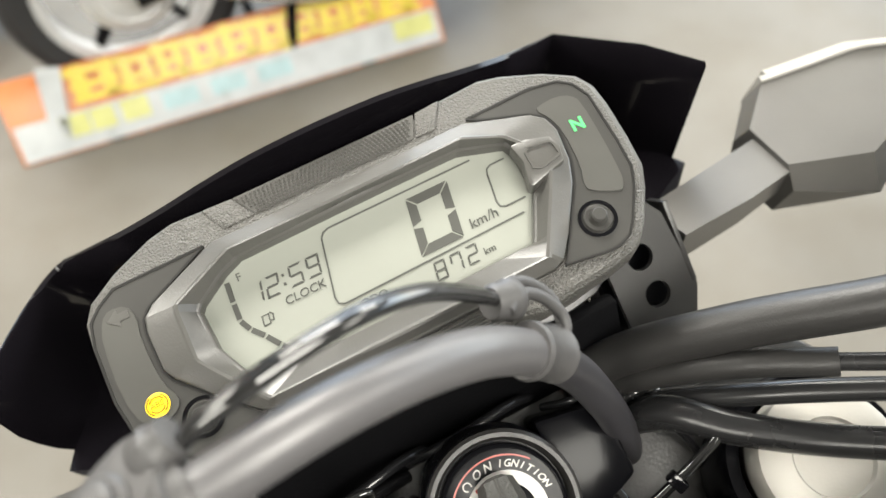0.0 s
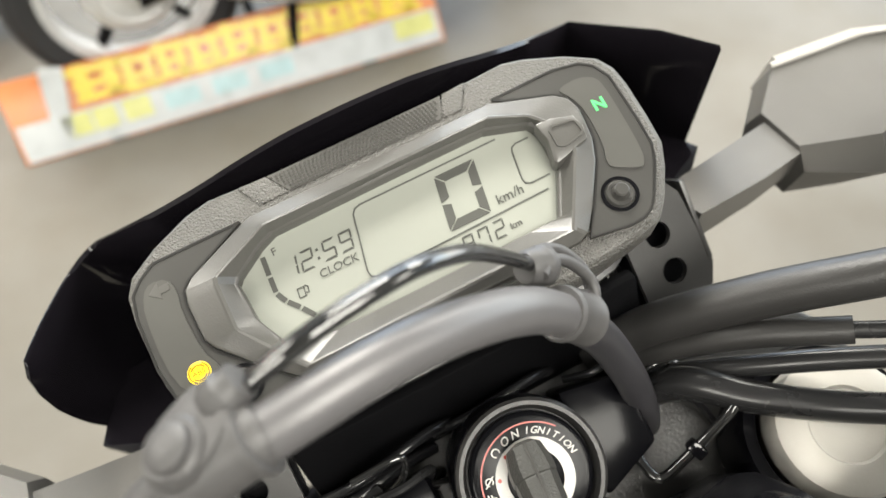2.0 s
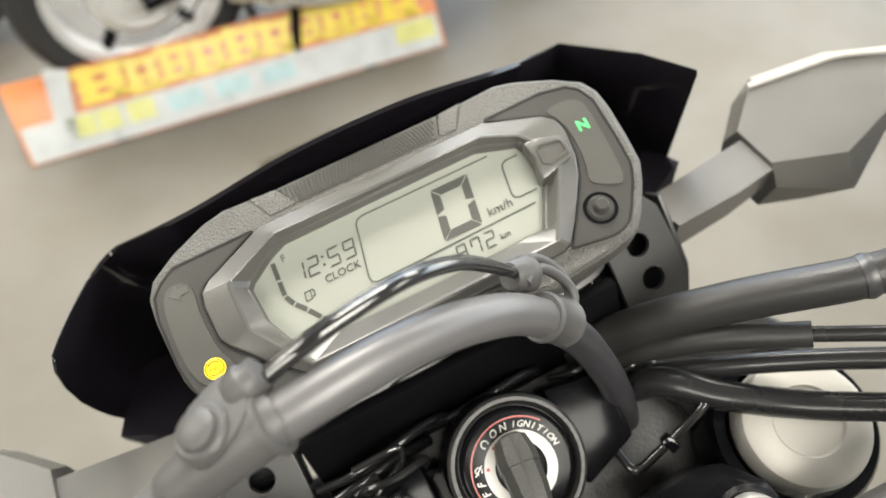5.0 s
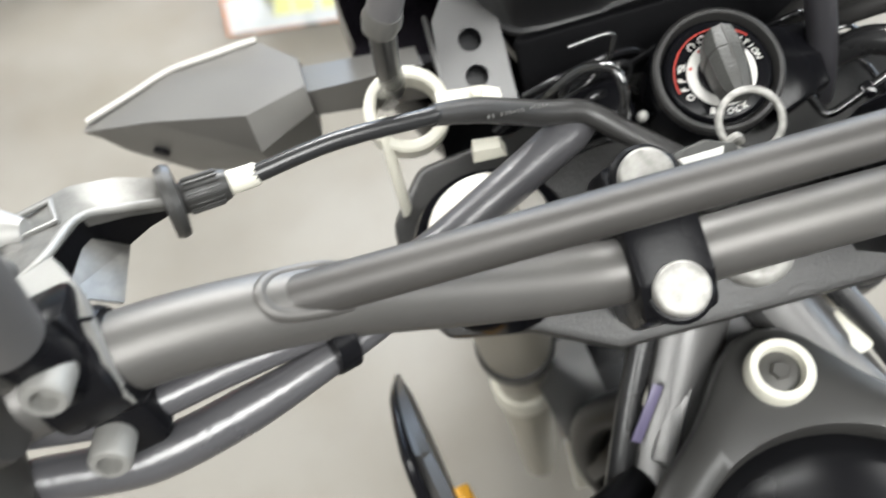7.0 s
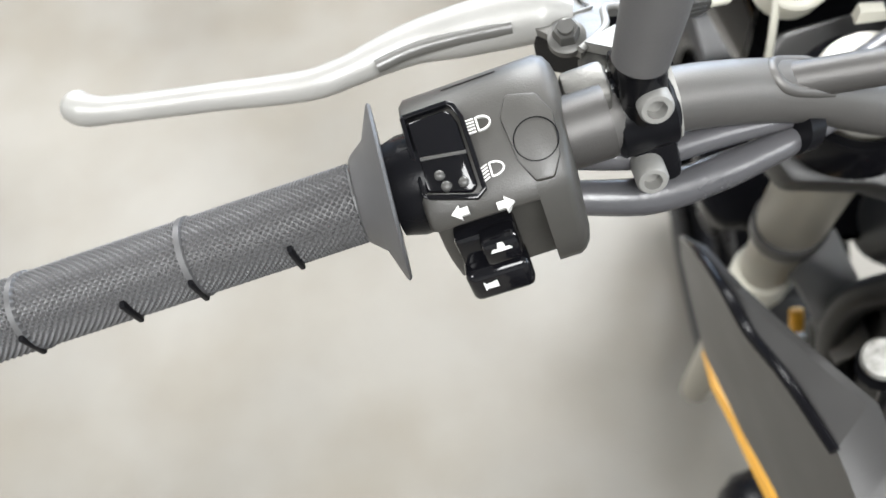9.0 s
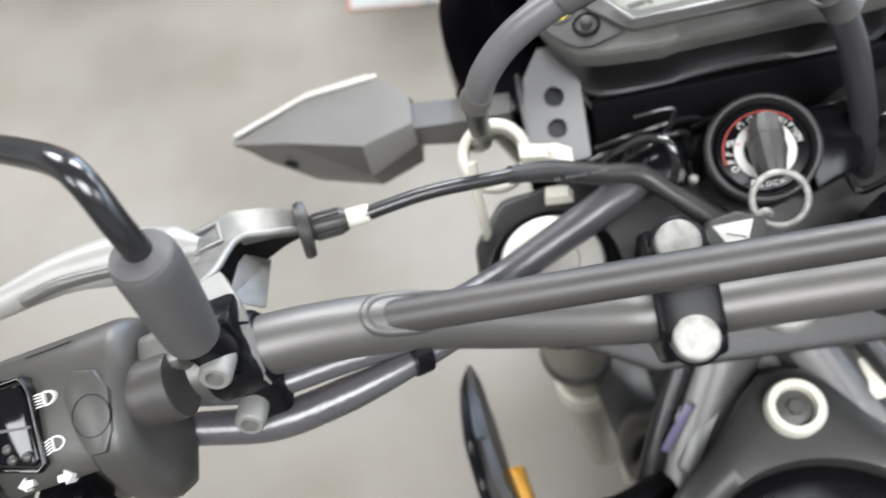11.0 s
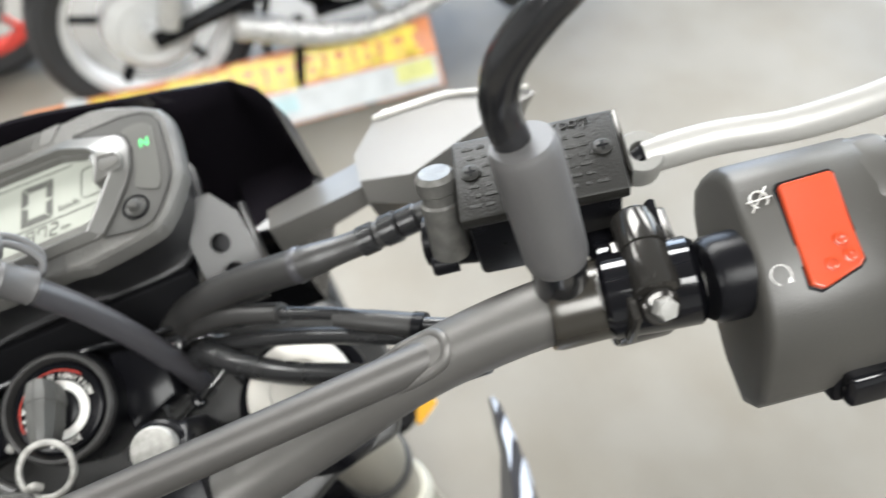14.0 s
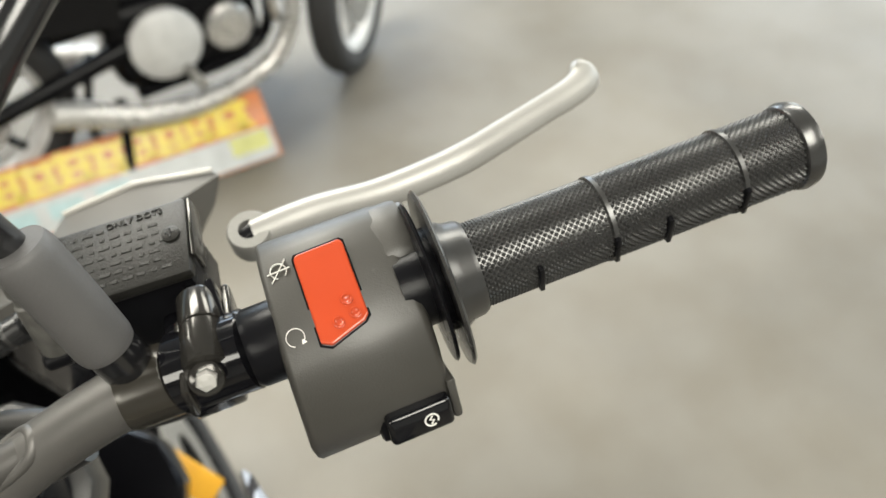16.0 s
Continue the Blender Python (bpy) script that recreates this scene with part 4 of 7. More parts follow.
# ---- hoses and cables ----
hose = part("wiring_tube", tube([(0.0235, 0.0926, 1.1450), (0.0202, 0.0925, 1.1520), (0.0080, 0.0895, 1.1730),
     (-0.0070, 0.0865, 1.1870), (-0.0232, 0.0830, 1.1962), (-0.0420, 0.0805, 1.1980), (-0.0600, 0.0805, 1.1940), (-0.0770, 0.0800, 1.1870), (-0.0905, 0.0795, 1.1780), (-0.1005, 0.0790, 1.1665), (-0.1070, 0.0815, 1.1510)], 0.0052, 20, 6), M_HOSE, bike, "grey rubber wiring tube arching over the dash")
# same tube below the strap, its shade put into a darker colour
part("tube_leg", tube([(0.0510, 0.0880, 0.990), (0.0488, 0.0865, 1.030), (0.0466, 0.0880, 1.062), (0.0422, 0.0900, 1.0864), (0.0370, 0.0915, 1.1068), (0.0303, 0.0925, 1.1285), (0.0222, 0.0926, 1.1480)], 0.0052, 20, 6), M_LEG, hose, "lower leg of the tube with shade in its colour")
part("tube_end", tube([(-0.1070, 0.0815, 1.1520), (-0.1095, 0.0890, 1.1300), (-0.1110, 0.1000, 1.1080), (-0.1160, 0.1150, 1.0880)], 0.0043, 16, 6), M_CABLE, hose)
part("tube_joint", lathe([(0.0053, -0.004), (0.0061, 0), (0.0053, 0.004)], facing((-0.1065, 0.0812, 1.1525), (-0.40, 0.2, -0.89)), 24), M_FRAME, hose)
strap_dir = Vector((-0.55, -0.02, 0.83)).normalized()
strap = part("strap", lathe([(0.0051, -0.0068), (0.0064, -0.0068), (0.0068, -0.0060), (0.0064, -0.0050), (0.0063, 0.0046), (0.0069, 0.0056), (0.0064, 0.0068), (0.0051, 0.0068)], facing((0.0205, 0.0926, 1.1525), strap_dir), 32), M_BOOT, hose, "grey rubber strap with raised edges")
grom = facing((0.0175, 0.1040, 1.1620), (-0.78, -0.10, 0.60))
part("grommet", lathe([(0.0018, -0.0040), (0.0040, -0.0044), (0.0050, -0.0030), (0.0050, -0.0008), (0.0043, 0.0002), (0.0044, 0.0030), (0.0036, 0.0042), (0.0018, 0.0040)], grom, 28), M_BOOT, strap, "grey rubber grommet")
for o in (0, 0.0036):
    part("strap_loop", tube([(0.0170, 0.1000 + o, 1.1640), (0.0215, 0.1035 + o, 1.1622), (0.0265, 0.1032 + o, 1.1570), (0.0300, 0.0995 + o, 1.1510), (0.0285, 0.0955 + o * 0.5, 1.1490), (0.0240, 0.0960 + o * 0.5, 1.1520)], 0.0015, 10, 6), M_BOOT, strap)
sleeve = part("strap_sleeve", tube([(-0.0480, 0.0806, 1.1975), (-0.0500, 0.0805, 1.1972), (-0.0610, 0.0805, 1.1940), (-0.0705, 0.0803, 1.1902), (-0.0722, 0.0802, 1.1893)], [0.0058, 0.0062, 0.0062, 0.0062, 0.0058], 28, 6), M_BOOT, hose, "grey moulded clamp on the tube")
part("strap_rib", lathe([(0.0061, -0.0010), (0.0071, -0.0007), (0.0071, 0.0007), (0.0061, 0.0010)], facing((-0.0492, 0.0805, 1.1974), (0.95, 0.0, 0.30)), 32), M_BOOT, sleeve)
tab = facing((-0.0600, 0.0835, 1.2010), (-0.22, 0.10, 0.97), (0.9, 0.3, 0.2))
part("strap_tab", prism(rounded([(-0.0085, -0.0060), (0.0085, -0.0055), (0.0105, 0.0050), (0.0080, 0.0085), (-0.0060, 0.0075)], 2), tab, -0.0022, 0.0004, 0.0006), M_BOOT, sleeve, "flat grey tab of the clamp")
part("strap_pin", lathe([(0.0060, -0.001), (0.0060, 0.0010), (0.0053, 0.0018), (0.0044, 0.0018), (0.0042, 0.0030), (0.0034, 0.0036), (0.0008, 0.0036)], tab @ Matrix.Translation((-0.0014, 0.0004, 0)), 30), M_BOOT, sleeve, "round stepped strap button")
part("grommet", lathe([(0.0017, -0.0036), (0.0040, -0.0038), (0.0047, -0.0024), (0.0047, 0.0004), (0.0040, 0.0012), (0.0038, 0.0034), (0.0017, 0.0038)], facing((-0.0505, 0.0890, 1.2005), (0.90, 0.15, 0.35)), 26), M_BOOT, sleeve, "grey rubber grommet")
OVER = [Vector(q) for q in ((0.0175, 0.1040, 1.1620), (0.0090, 0.1015, 1.1770), (0.0004, 0.0985, 1.1900), (-0.0096, 0.0945, 1.2000), (-0.0199, 0.0915, 1.2044), (-0.0348, 0.0890, 1.2047), (-0.0500, 0.0880, 1.1995), (-0.0640, 0.0860, 1.1935))]
wire = part("thin_wire", tube(OVER, 0.0017, 16, 8), M_ROD, bike, "thin glossy black wire with pale print and modelled highlight")
line = spline(OVER, 12)
# pale ticks for the wire's highlight and the print within it
for k in range(22, 52, 2):
    part("wire_print_glint", tube([line[k + j] + Vector((0, -0.0007, 0.0011)) for j in (0, 1)], 0.00025, 6, 1, smooth=False), M_FRAME, wire)
part("thin_wire", tube([q + Vector((0, 0.0022, -0.0010)) for q in OVER], 0.0010, 10, 8), M_STALK, bike, "thin glossy black wire")

bh = part("brake_hose", tube([(0.042, 0.1133, 1.0672), (0.060, 0.1043, 1.088), (0.085, 0.0887, 1.1088), (0.1135, 0.0705, 1.1272), (0.130, 0.0683, 1.1285), (0.150, 0.0656, 1.1312), (0.168, 0.0623, 1.1375), (0.1745, 0.0602, 1.1416)],
     [0.0072, 0.0072, 0.0070, 0.0066, 0.0052, 0.0050, 0.0040, 0.0040], 18, 8), M_RUBBER, bike, "black rubber front brake hose")
part("hose_collar", lathe([(0.0066, -0.002), (0.0072, 0), (0.0066, 0.002)], facing((0.1135, 0.0705, 1.1272), (0.9, -0.3, 0.2)), 22), M_LEG, bh)
for s, r in ((0.0, 0.0058), (0.010, 0.0060), (0.018, 0.0054)):
    part("crimp", lathe([(0.0045, -0.004), (r, -0.003), (r, 0.003), (0.0045, 0.004)], facing(Vector((0.141, 0.0669, 1.1296)) + s * Vector((0.9, -0.18, 0.26)), (0.9, -0.18, 0.26)), 20), M_CABLE, bh)
part("throttle_cable", tube([(0.040, 0.1091, 1.0625), (0.058, 0.0973, 1.0833), (0.078, 0.0832, 1.0986), (0.0989, 0.0681, 1.1074)], 0.0042, 14, 8), M_RUBBER, bike, "black throttle cable sleeve")
part("throttle_cable", tube([(0.0985, 0.0684, 1.1072), (0.120, 0.0537, 1.1117), (0.1451, 0.0351, 1.1135), (0.185, 0.0122, 1.1181), (0.222, 0.0054, 1.1289)], 0.0026, 12, 8), M_CABLE, bike)
part("throttle_cable", tube([(0.040, 0.1046, 1.0532), (0.058, 0.0927, 1.0722), (0.080, 0.0766, 1.0874), (0.105, 0.0602, 1.0971), (0.1451, 0.0329, 1.108), (0.185, 0.0099, 1.1134), (0.222, 0.0033, 1.1261)], 0.0036, 14, 8), M_CABLE, bike, "black throttle cable")
part("cable_sleeve", tube([(0.118, 0.0536, 1.1103), (0.132, 0.0441, 1.1115), (0.1455, 0.0349, 1.1117)], [0.0034, 0.0044, 0.0047], 16, 4), M_RUBBER, bike)
part("cable_end", lathe([(0.0040, -0.002), (0.0052, -0.002), (0.0052, 0.002), (0.0030, 0.003), (0.0026, 0.012)], facing((0.1458, 0.0346, 1.1118), (0.78, -0.6, 0.1)), 18), M_BLACK, bike)
part("brake_switch_lead", tube([(0.044, 0.0973, 1.0576), (0.058, 0.0856, 1.0794), (0.072, 0.0706, 1.0836), (0.092, 0.0538, 1.0878), (0.118, 0.032, 1.102), (0.140, 0.0086, 1.1217), (0.160, -0.0019, 1.1343)], [0.0056, 0.0056, 0.0052, 0.0048, 0.0044, 0.0040, 0.0036], 14, 8), M_CABLE, bike, "black sheathed wiring lead")
cc = part("clutch_cable", tube([(-0.1570, 0.049, 1.1386), (-0.130, 0.0564, 1.1356), (-0.1026, 0.0625, 1.1284), (-0.098, 0.0643, 1.1266)], 0.0027, 12, 8), M_CABLE, bike, "thin black clutch cable")
part("cable_sleeve", tube([(-0.100, 0.0639, 1.127), (-0.085, 0.0693, 1.1175), (-0.0655, 0.074, 1.103), (-0.050, 0.0753, 1.0957), (-0.038, 0.0663, 1.09), (-0.024, 0.0535, 1.0842)], [0.0034, 0.0042, 0.0045, 0.0042, 0.0040, 0.0047], 16, 8), M_RUBBER, cc, "thick black cable sleeve")
slv = axes((-0.076, 0.0663, 1.1145), (0.86, 0.33, -0.45), (0, -0.6, 0.8))
part("sleeve_print", joined(*[box(slv @ Matrix.Translation((-0.012 + 0.0017 * i, 0.0005, 0.0043 - 0.00025 * (i > 10))) @ pose(0, 0, 0, 0, 0, 18 * (i % 3)), 0.0005 + 0.0005 * (i % 4 == 2), 0.0012 - 0.0007 * (i % 4 == 2), 0.0003) for i in range(15) if i not in (2, 9)]), M_FRAME, cc)
part("black_lead", tube([(-0.048, 0.0839, 1.083), (-0.0573, 0.0734, 1.0892), (-0.082, 0.0595, 1.088), (-0.112, 0.0433, 1.0876), (-0.140, 0.0242, 1.1), (-0.155, 0.0086, 1.1217)], [0.0060, 0.0076, 0.0072, 0.0064, 0.0056, 0.0050], 18, 8), M_LEADS, bike, "thick black wiring lead")
adj = axes((-0.1575, 0.0495, 1.1386), (0.94, 0.26, -0.22), (0, 0, 1))
cz = adj @ pose(0, 0, 0, 0, 90, 0)
part("cable_nut", lathe([(0.0032, -0.004), (0.0035, -0.0035), (0.0035, 0.0050), (0.0030, 0.0058)], cz, 20), M_WHITEPL, cc, "pale cable ferrule")
adjuster = part("adjuster", lathe([(0.0043, -0.016), (0.0048, -0.015), (0.0048, -0.005), (0.0042, -0.003)], cz, 24), M_TRIM, cc, "ribbed black cable adjuster")
for k in range(18):
    part("adjuster_rib", box(cz @ Matrix.Rotation(2 * math.pi * k / 18, 4, "Z") @ Matrix.Translation((0.0049, 0, -0.0100)), 0.0008, 0.0008, 0.0096, 0.0002, 1), M_TRIM, adjuster)
part("adjuster_wheel", lathe([(0.0055, -0.021), (0.0100, -0.0206), (0.0107, -0.0186), (0.0100, -0.0166), (0.0055, -0.016)], cz, 36), M_TRIM, cc)
# white cable clip
ring_m = facing((-0.1092, 0.1065, 1.0870), (0.10, -0.50, 0.86))
clip = part("cable_clip", lathe([(0.0118, -0.0066), (0.0118, 0.0060), (0.0128, 0.0070), (0.0152, 0.0070), (0.0163, 0.0060), (0.0163, -0.0066), (0.0152, -0.0076), (0.0128, -0.0076), (0.0118, -0.0066)], ring_m, 44, False, False), M_WHITEPL, bike, "cream plastic cable clip ring")
part("clip_tongue", bevelled(loft(Matrix.Identity(4), [[Vector(c) + Vector(d) for d in ((0, w, -h), (0, w, h), (0, -w, h), (0, -w, -h))] for c, w, h in (((-0.0975, 0.1010, 1.0925), 0.0042, 0.0024), ((-0.0880, 0.0955, 1.0965), 0.0034, 0.0026), ((-0.0810, 0.0905, 1.0990), 0.0044, 0.0032), ((-0.0755, 0.0870, 1.1002), 0.0036, 0.0026))]), 0.0016, 3), M_WHITEPL, clip, "rounded clip tongue")
part("clip_barb", lathe([(0.0022, -0.002), (0.0026, 0.001), (0.0014, 0.0026)], facing((-0.0835, 0.0925, 1.1010), (0, -0.4, 0.9)), 16), M_WHITEPL, clip)
part("clip_block", bevelled(loft(Matrix.Identity(4), [[(-0.0905, 0.0800, 1.0800), (-0.0780, 0.0790, 1.0800), (-0.0775, 0.0850, 1.0800), (-0.0900, 0.0860, 1.0800)], [(-0.0895, 0.0795, 1.0868), (-0.0800, 0.0790, 1.0858), (-0.0795, 0.0842, 1.0858), (-0.0890, 0.0850, 1.0868)]]), 0.0014, 2), M_WHITEPL, clip)
part("clip_strip", tube([(-0.1185, 0.0985, 1.0960), (-0.1195, 0.0915, 1.0804), (-0.1205, 0.0864, 1.0528)], 0.0026, 10, 5, flat=0.6), M_WHITEPL, clip)
part("wire_tie", tube([(-0.0640, 0.0950, 1.0800), (-0.0560, 0.0915, 1.0930), (-0.0460, 0.0880, 1.1030), (-0.0385, 0.0800, 1.1080), (-0.0365, 0.0735, 1.1020), (-0.0380, 0.0715, 1.0900)], 0.0018, 12, 6), M_ROD, bike, "hooped gloss black wire")
part("wire_tie", tube([(-0.0480, 0.1000, 1.1030), (-0.0330, 0.0995, 1.1044), (-0.0325, 0.0980, 1.0990), (-0.0350, 0.0975, 1.0930), (-0.0430, 0.0960, 1.0870), (-0.0560, 0.0880, 1.0900)], 0.0011, 10, 6), M_ROD, bike)
# leads under the left bar
for dy, dz, r in ((-0.002, -0.003, 0.0056), (0.006, 0.008, 0.0040)):
    part("switch_lead", tube([(-0.216, -0.0189 + dy, 1.1357 + dz), (-0.190, -0.0175 + dy, 1.1284 + dz), (-0.165, -0.0102 + dy, 1.1249 + dz * 0.8), (-0.140, -0.0009 + dy * 0.6, 1.1215 + dz * 0.4), (-0.118, 0.0118, 1.1126), (-0.100, 0.0277, 1.0964)], [r, r * 1.15, r * 1.1, r * 0.8, r * 0.62, r * 0.6], 16, 8), M_LEADS, bike, "dark taped switch loom")
part("lead_tie", lathe([(0.0062, -0.003), (0.0090, -0.003), (0.0090, 0.003), (0.0062, 0.003)], facing((-0.140, 0.0002, 1.1233), (0.85, 0.4, -0.3)), 18), M_BLACK, bike)

# ---- grips, switch housings, levers and mirrors ----
DR = Vector((0.9855, -0.153, -0.066)).normalized()


def side(sx):
    """The frame of one bar end: x outwards along the bar, y ahead, z up from the rider's face; origin on the bar 0.245 m out."""
    d = Vector((sx * DR.x, DR.y, DR.z))
    z = Vector((0, -0.40, 0.913))
    m = axes((sx * 0.245, -0.026, 1.163), d, z)
    if sx < 0:
        m = m @ Matrix.Diagonal((1, -1, 1, 1))
    return m


DG = Vector((0.978, -0.208, 0.008)).normalized()      # the grips sweep back a little more than the switches


def grip_frame(sx):
    m = axes((sx * 0.245, -0.026, 1.163), (sx * DG.x, DG.y, DG.z), (0, -0.40, 0.913))
    return (m @ Matrix.Diagonal((1, -1, 1, 1)) if sx < 0 else m) @ pose(0, 0, 0, 0, 90, 0)


def grip(sx, x0, x1, name, disc, r0, r_disc, tilt, cone, m_grip, label):
    """A rubber grip with raised lozenges, two rings, a flange and an end bead."""
    m = grip_frame(sx)
    L = x1 - x0
    pu, pv, k = round(2 * math.pi * r0 / 0.0021), max(8, round(L / 0.0021)), 6
    nu, nv = pu * k, pv * k
    rings = []
    for i in range(nv + 1):
        v = i / k
        edge = min(i, nv - i) < 3
        band = any(abs(i / nv - b) < 0.008 for b in (0.40, 0.80))
        ring = []
        for j in range(nu):
            u = j / k
            d = min(abs((u + v) % 1 - 0.5), abs((u - v) % 1 - 0.5)) * 2
            r = r0 + (0.0014 if band else 0 if edge else 0.0011 * min(1.0, d * 1.1))
            a = 2 * math.pi * j / nu
            ring.append(m @ Vector((r * math.cos(a), r * math.sin(a), x0 + L * i / nv)))
        rings.append(ring)
    g = part(name, skin(bmesh.new(), rings), m_grip, bike, label, sharp=25)
    for b in (0.17, 0.40, 0.56, 0.80):
        part("notch", box(m @ Matrix.Translation(((r0 + 0.0006) * math.cos(-1.95), (r0 + 0.0006) * math.sin(-1.95), x0 + L * b)) @ pose(0, 0, 0, 0, 0, math.degrees(-1.95)), 0.0024, 0.011, 0.0018, 0.0006), M_BLACK, g)
    part("end_bead", lathe([(r0 - 0.0004, x1 - 0.001), (r0 + 0.0014, x1), (r0 + 0.0022, x1 + 0.0025), (r0 + 0.0016, x1 + 0.0055), (r0 - 0.0024, x1 + 0.0066), (0.0050, x1 + 0.0068)], m, 36), m_grip, g)
    mf = m @ Matrix.Translation((0, 0, disc)) @ tilt
    part("flange", lathe([(r0 + 0.0006, x0 - disc + 0.001), (r0 + 0.0020, 0.0036 + cone), (r0 + 0.0040 + cone * 0.3, 0.0016 + cone * 0.55), (r_disc - 0.0008, 0.0009), (r_disc, 0.0002), (r_disc - 0.0008, -0.0006), (r0, -0.0007)], mf, 56), m_grip, g, "thin raised grip flange")
    return g


TILT = Matrix.Rotation(radians(-7), 4, Vector((0.45, 0.89, 0)))      # the clutch-side flange stands a little askew
grip_r = grip(1, 0.0440, 0.153, "throttle_grip", 0.0350, 0.0126, 0.0282, Matrix.Identity(4), 0.0, M_GRIP, "black rubber grip with fine diamond knurling")
mR = grip_frame(1)
part("throttle_disc", lathe([(0.012, 0.0302), (0.0248, 0.0304), (0.0254, 0.0310), (0.0248, 0.0316), (0.012, 0.0318)], mR, 44), M_BLACK, grip_r)
part("throttle_drum", lathe([(0.0128, 0.022), (0.0128, 0.0300), (0.0165, 0.0302), (0.0165, 0.0345), (0.0138, 0.040)], mR, 30), M_BLACK, grip_r)
part("grip_collar", lathe([(0.0176, 0.0366), (0.0168, 0.0384), (0.0156, 0.0405), (0.0152, 0.0440), (0.0144, 0.0455)], mR, 36), M_GRIP, grip_r, "smooth grey collar behind the knurling")
# clutch-side grip: paler colour stands in for window light on the rubber
grip_l = grip(-1, 0.030, 0.160, "clutch_side_grip", 0.0215, 0.0110, 0.0264, TILT, 0.0050, M_GRIPLIT, "rubber grip with window light in its grey colour and fine diamond knurling")
part("grip_drum", lathe([(0.0112, 0.0090), (0.0150, 0.0096), (0.0150, 0.0150), (0.0135, 0.0205)], grip_frame(-1), 32), M_BLACK, grip_l)


def housing(sx, name, label, blocks, cuts):
    """A switch housing skinned over profiles (y, z) at stations (x, shrink) along the bar."""
    m = side(sx)
    bms = []
    for prof, stations in blocks:
        pr = rounded(prof, cuts)
        cy, cz = 0.0, -0.006
        bms.append(skin(bmesh.new(), [[m @ Vector((x + lean * (0.027 - y), y - s * (1 if y > cy else -1) * min(1, abs(y - cy) / 0.01), z - s * (1 if z > cz else -1) * min(1, abs(z - cz) / 0.006))) for y, z in pr] for x, s, lean in stations]))
    return m, part(name, joined(*bms), M_HOUSE, bike, label, sharp=50)


PR = [(0.0310, -0.006), (0.0280, 0.0070), (0.0190, 0.0125), (-0.0080, 0.0142), (-0.0190, 0.0100), (-0.0290, -0.0005), (-0.0370, -0.0130), (-0.0330, -0.0275), (0.0100, -0.0270), (0.0290, -0.0200)]
m, hr = housing(1, "throttle_side_switch_housing", "dark grey switch housing with red stop switch",
                [(PR, [(-0.0150, 0.0030, -0.06), (-0.0142, 0.0008, -0.06), (-0.0130, 0, -0.06), (0.0222, 0, 0.02), (0.0242, 0.0008, 0.02), (0.0252, 0.0026, 0.02)])], 1)
part("housing_shoulder", prism([(0.0300, -0.004), (0.0272, 0.0075), (0.0195, 0.0122), (0.0080, 0.0136), (0.0030, 0.0100), (0.0060, 0.002), (0.020, -0.006)], m @ Matrix(((0, 0, 1, 0), (1, 0, 0, 0), (0, 1, 0, 0), (0, 0, 0, 1))), 0.0190, 0.0305, 0.0022, 2), M_HOUSE, hr)
part("drum_cover", prism([(0.0285, -0.010), (0.0262, 0.0060), (0.0190, 0.0108), (0.0090, 0.0122), (0.0075, 0.004), (0.014, -0.006)], m @ Matrix(((0, 0, 1, 0), (1, 0, 0, 0), (0, 1, 0, 0), (0, 0, 0, 1))), 0.0280, 0.0325, 0.0012, 2), M_FRAME, hr)
part("bar_sleeve", lathe([(0.0108, -0.026), (0.0120, -0.024), (0.0122, -0.010)], side(1) @ pose(0, 0, 0, 0, 90, 0), 28), M_BLACK, hr)
red = [(-0.0042, 0.0177), (0.0090, 0.0182), (0.0100, 0.0172), (0.0096, -0.0058), (0.0080, -0.0073), (-0.0029, -0.0108), (-0.0058, -0.0092), (-0.0050, 0.0165)]


def rocker(outline, fold, z0, z_fold, slope, bevel):
    """A rocker key: its top is two planes that meet in a shallow fold at y = fold."""
    pts = []
    for (xa, ya), (xb, yb) in zip(outline, outline[1:] + outline[:1]):
        pts.append((xa, ya))
        if (ya - fold) * (yb - fold) < 0:
            k = (fold - ya) / (yb - ya)
            pts.append((xa + k * (xb - xa), fold))
    bm = bmesh.new()
    lo = [bm.verts.new(m @ Vector((x, y, z0))) for x, y in pts]
    hi = [bm.verts.new(m @ Vector((x, y, z_fold + slope * abs(y - fold)))) for x, y in pts]
    n = len(pts)
    for i in range(n):
        bm.faces.new((lo[i], lo[(i + 1) % n], hi[(i + 1) % n], hi[i]))
    bm.faces.new([v for v, (x, y) in zip(hi, pts) if y >= fold])
    cut = [i for i, (x, y) in enumerate(pts) if y == fold]
    bm.faces.new(hi[cut[0]:cut[1] + 1])
    bmesh.ops.recalc_face_normals(bm, faces=bm.faces)
    return bevelled(bm, bevel, 3, 40)


rs = part("stop_switch", rocker(red, 0.0028, 0.006, 0.0146, 0.04, 0.0012), M_RED, hr, "bright red rocker stop switch", sharp=8)
part("switch_recess", prism([(x * 1.07 - 0.0001, (y - 0.003) * 1.05 + 0.003) for x, y in red], m, 0.006, 0.0136), M_GLOSS, hr)
for dx, dy in ((0.0052, 0.0004), (0.0062, -0.0042), (0.0010, -0.0052)):
    part("dimple", lathe([(0.0019, 0.0144), (0.0018, 0.0153), (0.0014, 0.01545), (0.0010, 0.0150), (0.0003, 0.0148)], m @ Matrix.Translation((dx, dy, 0.0)), 20), M_RED, hr)
ic = (-0.0118, -0.0048)
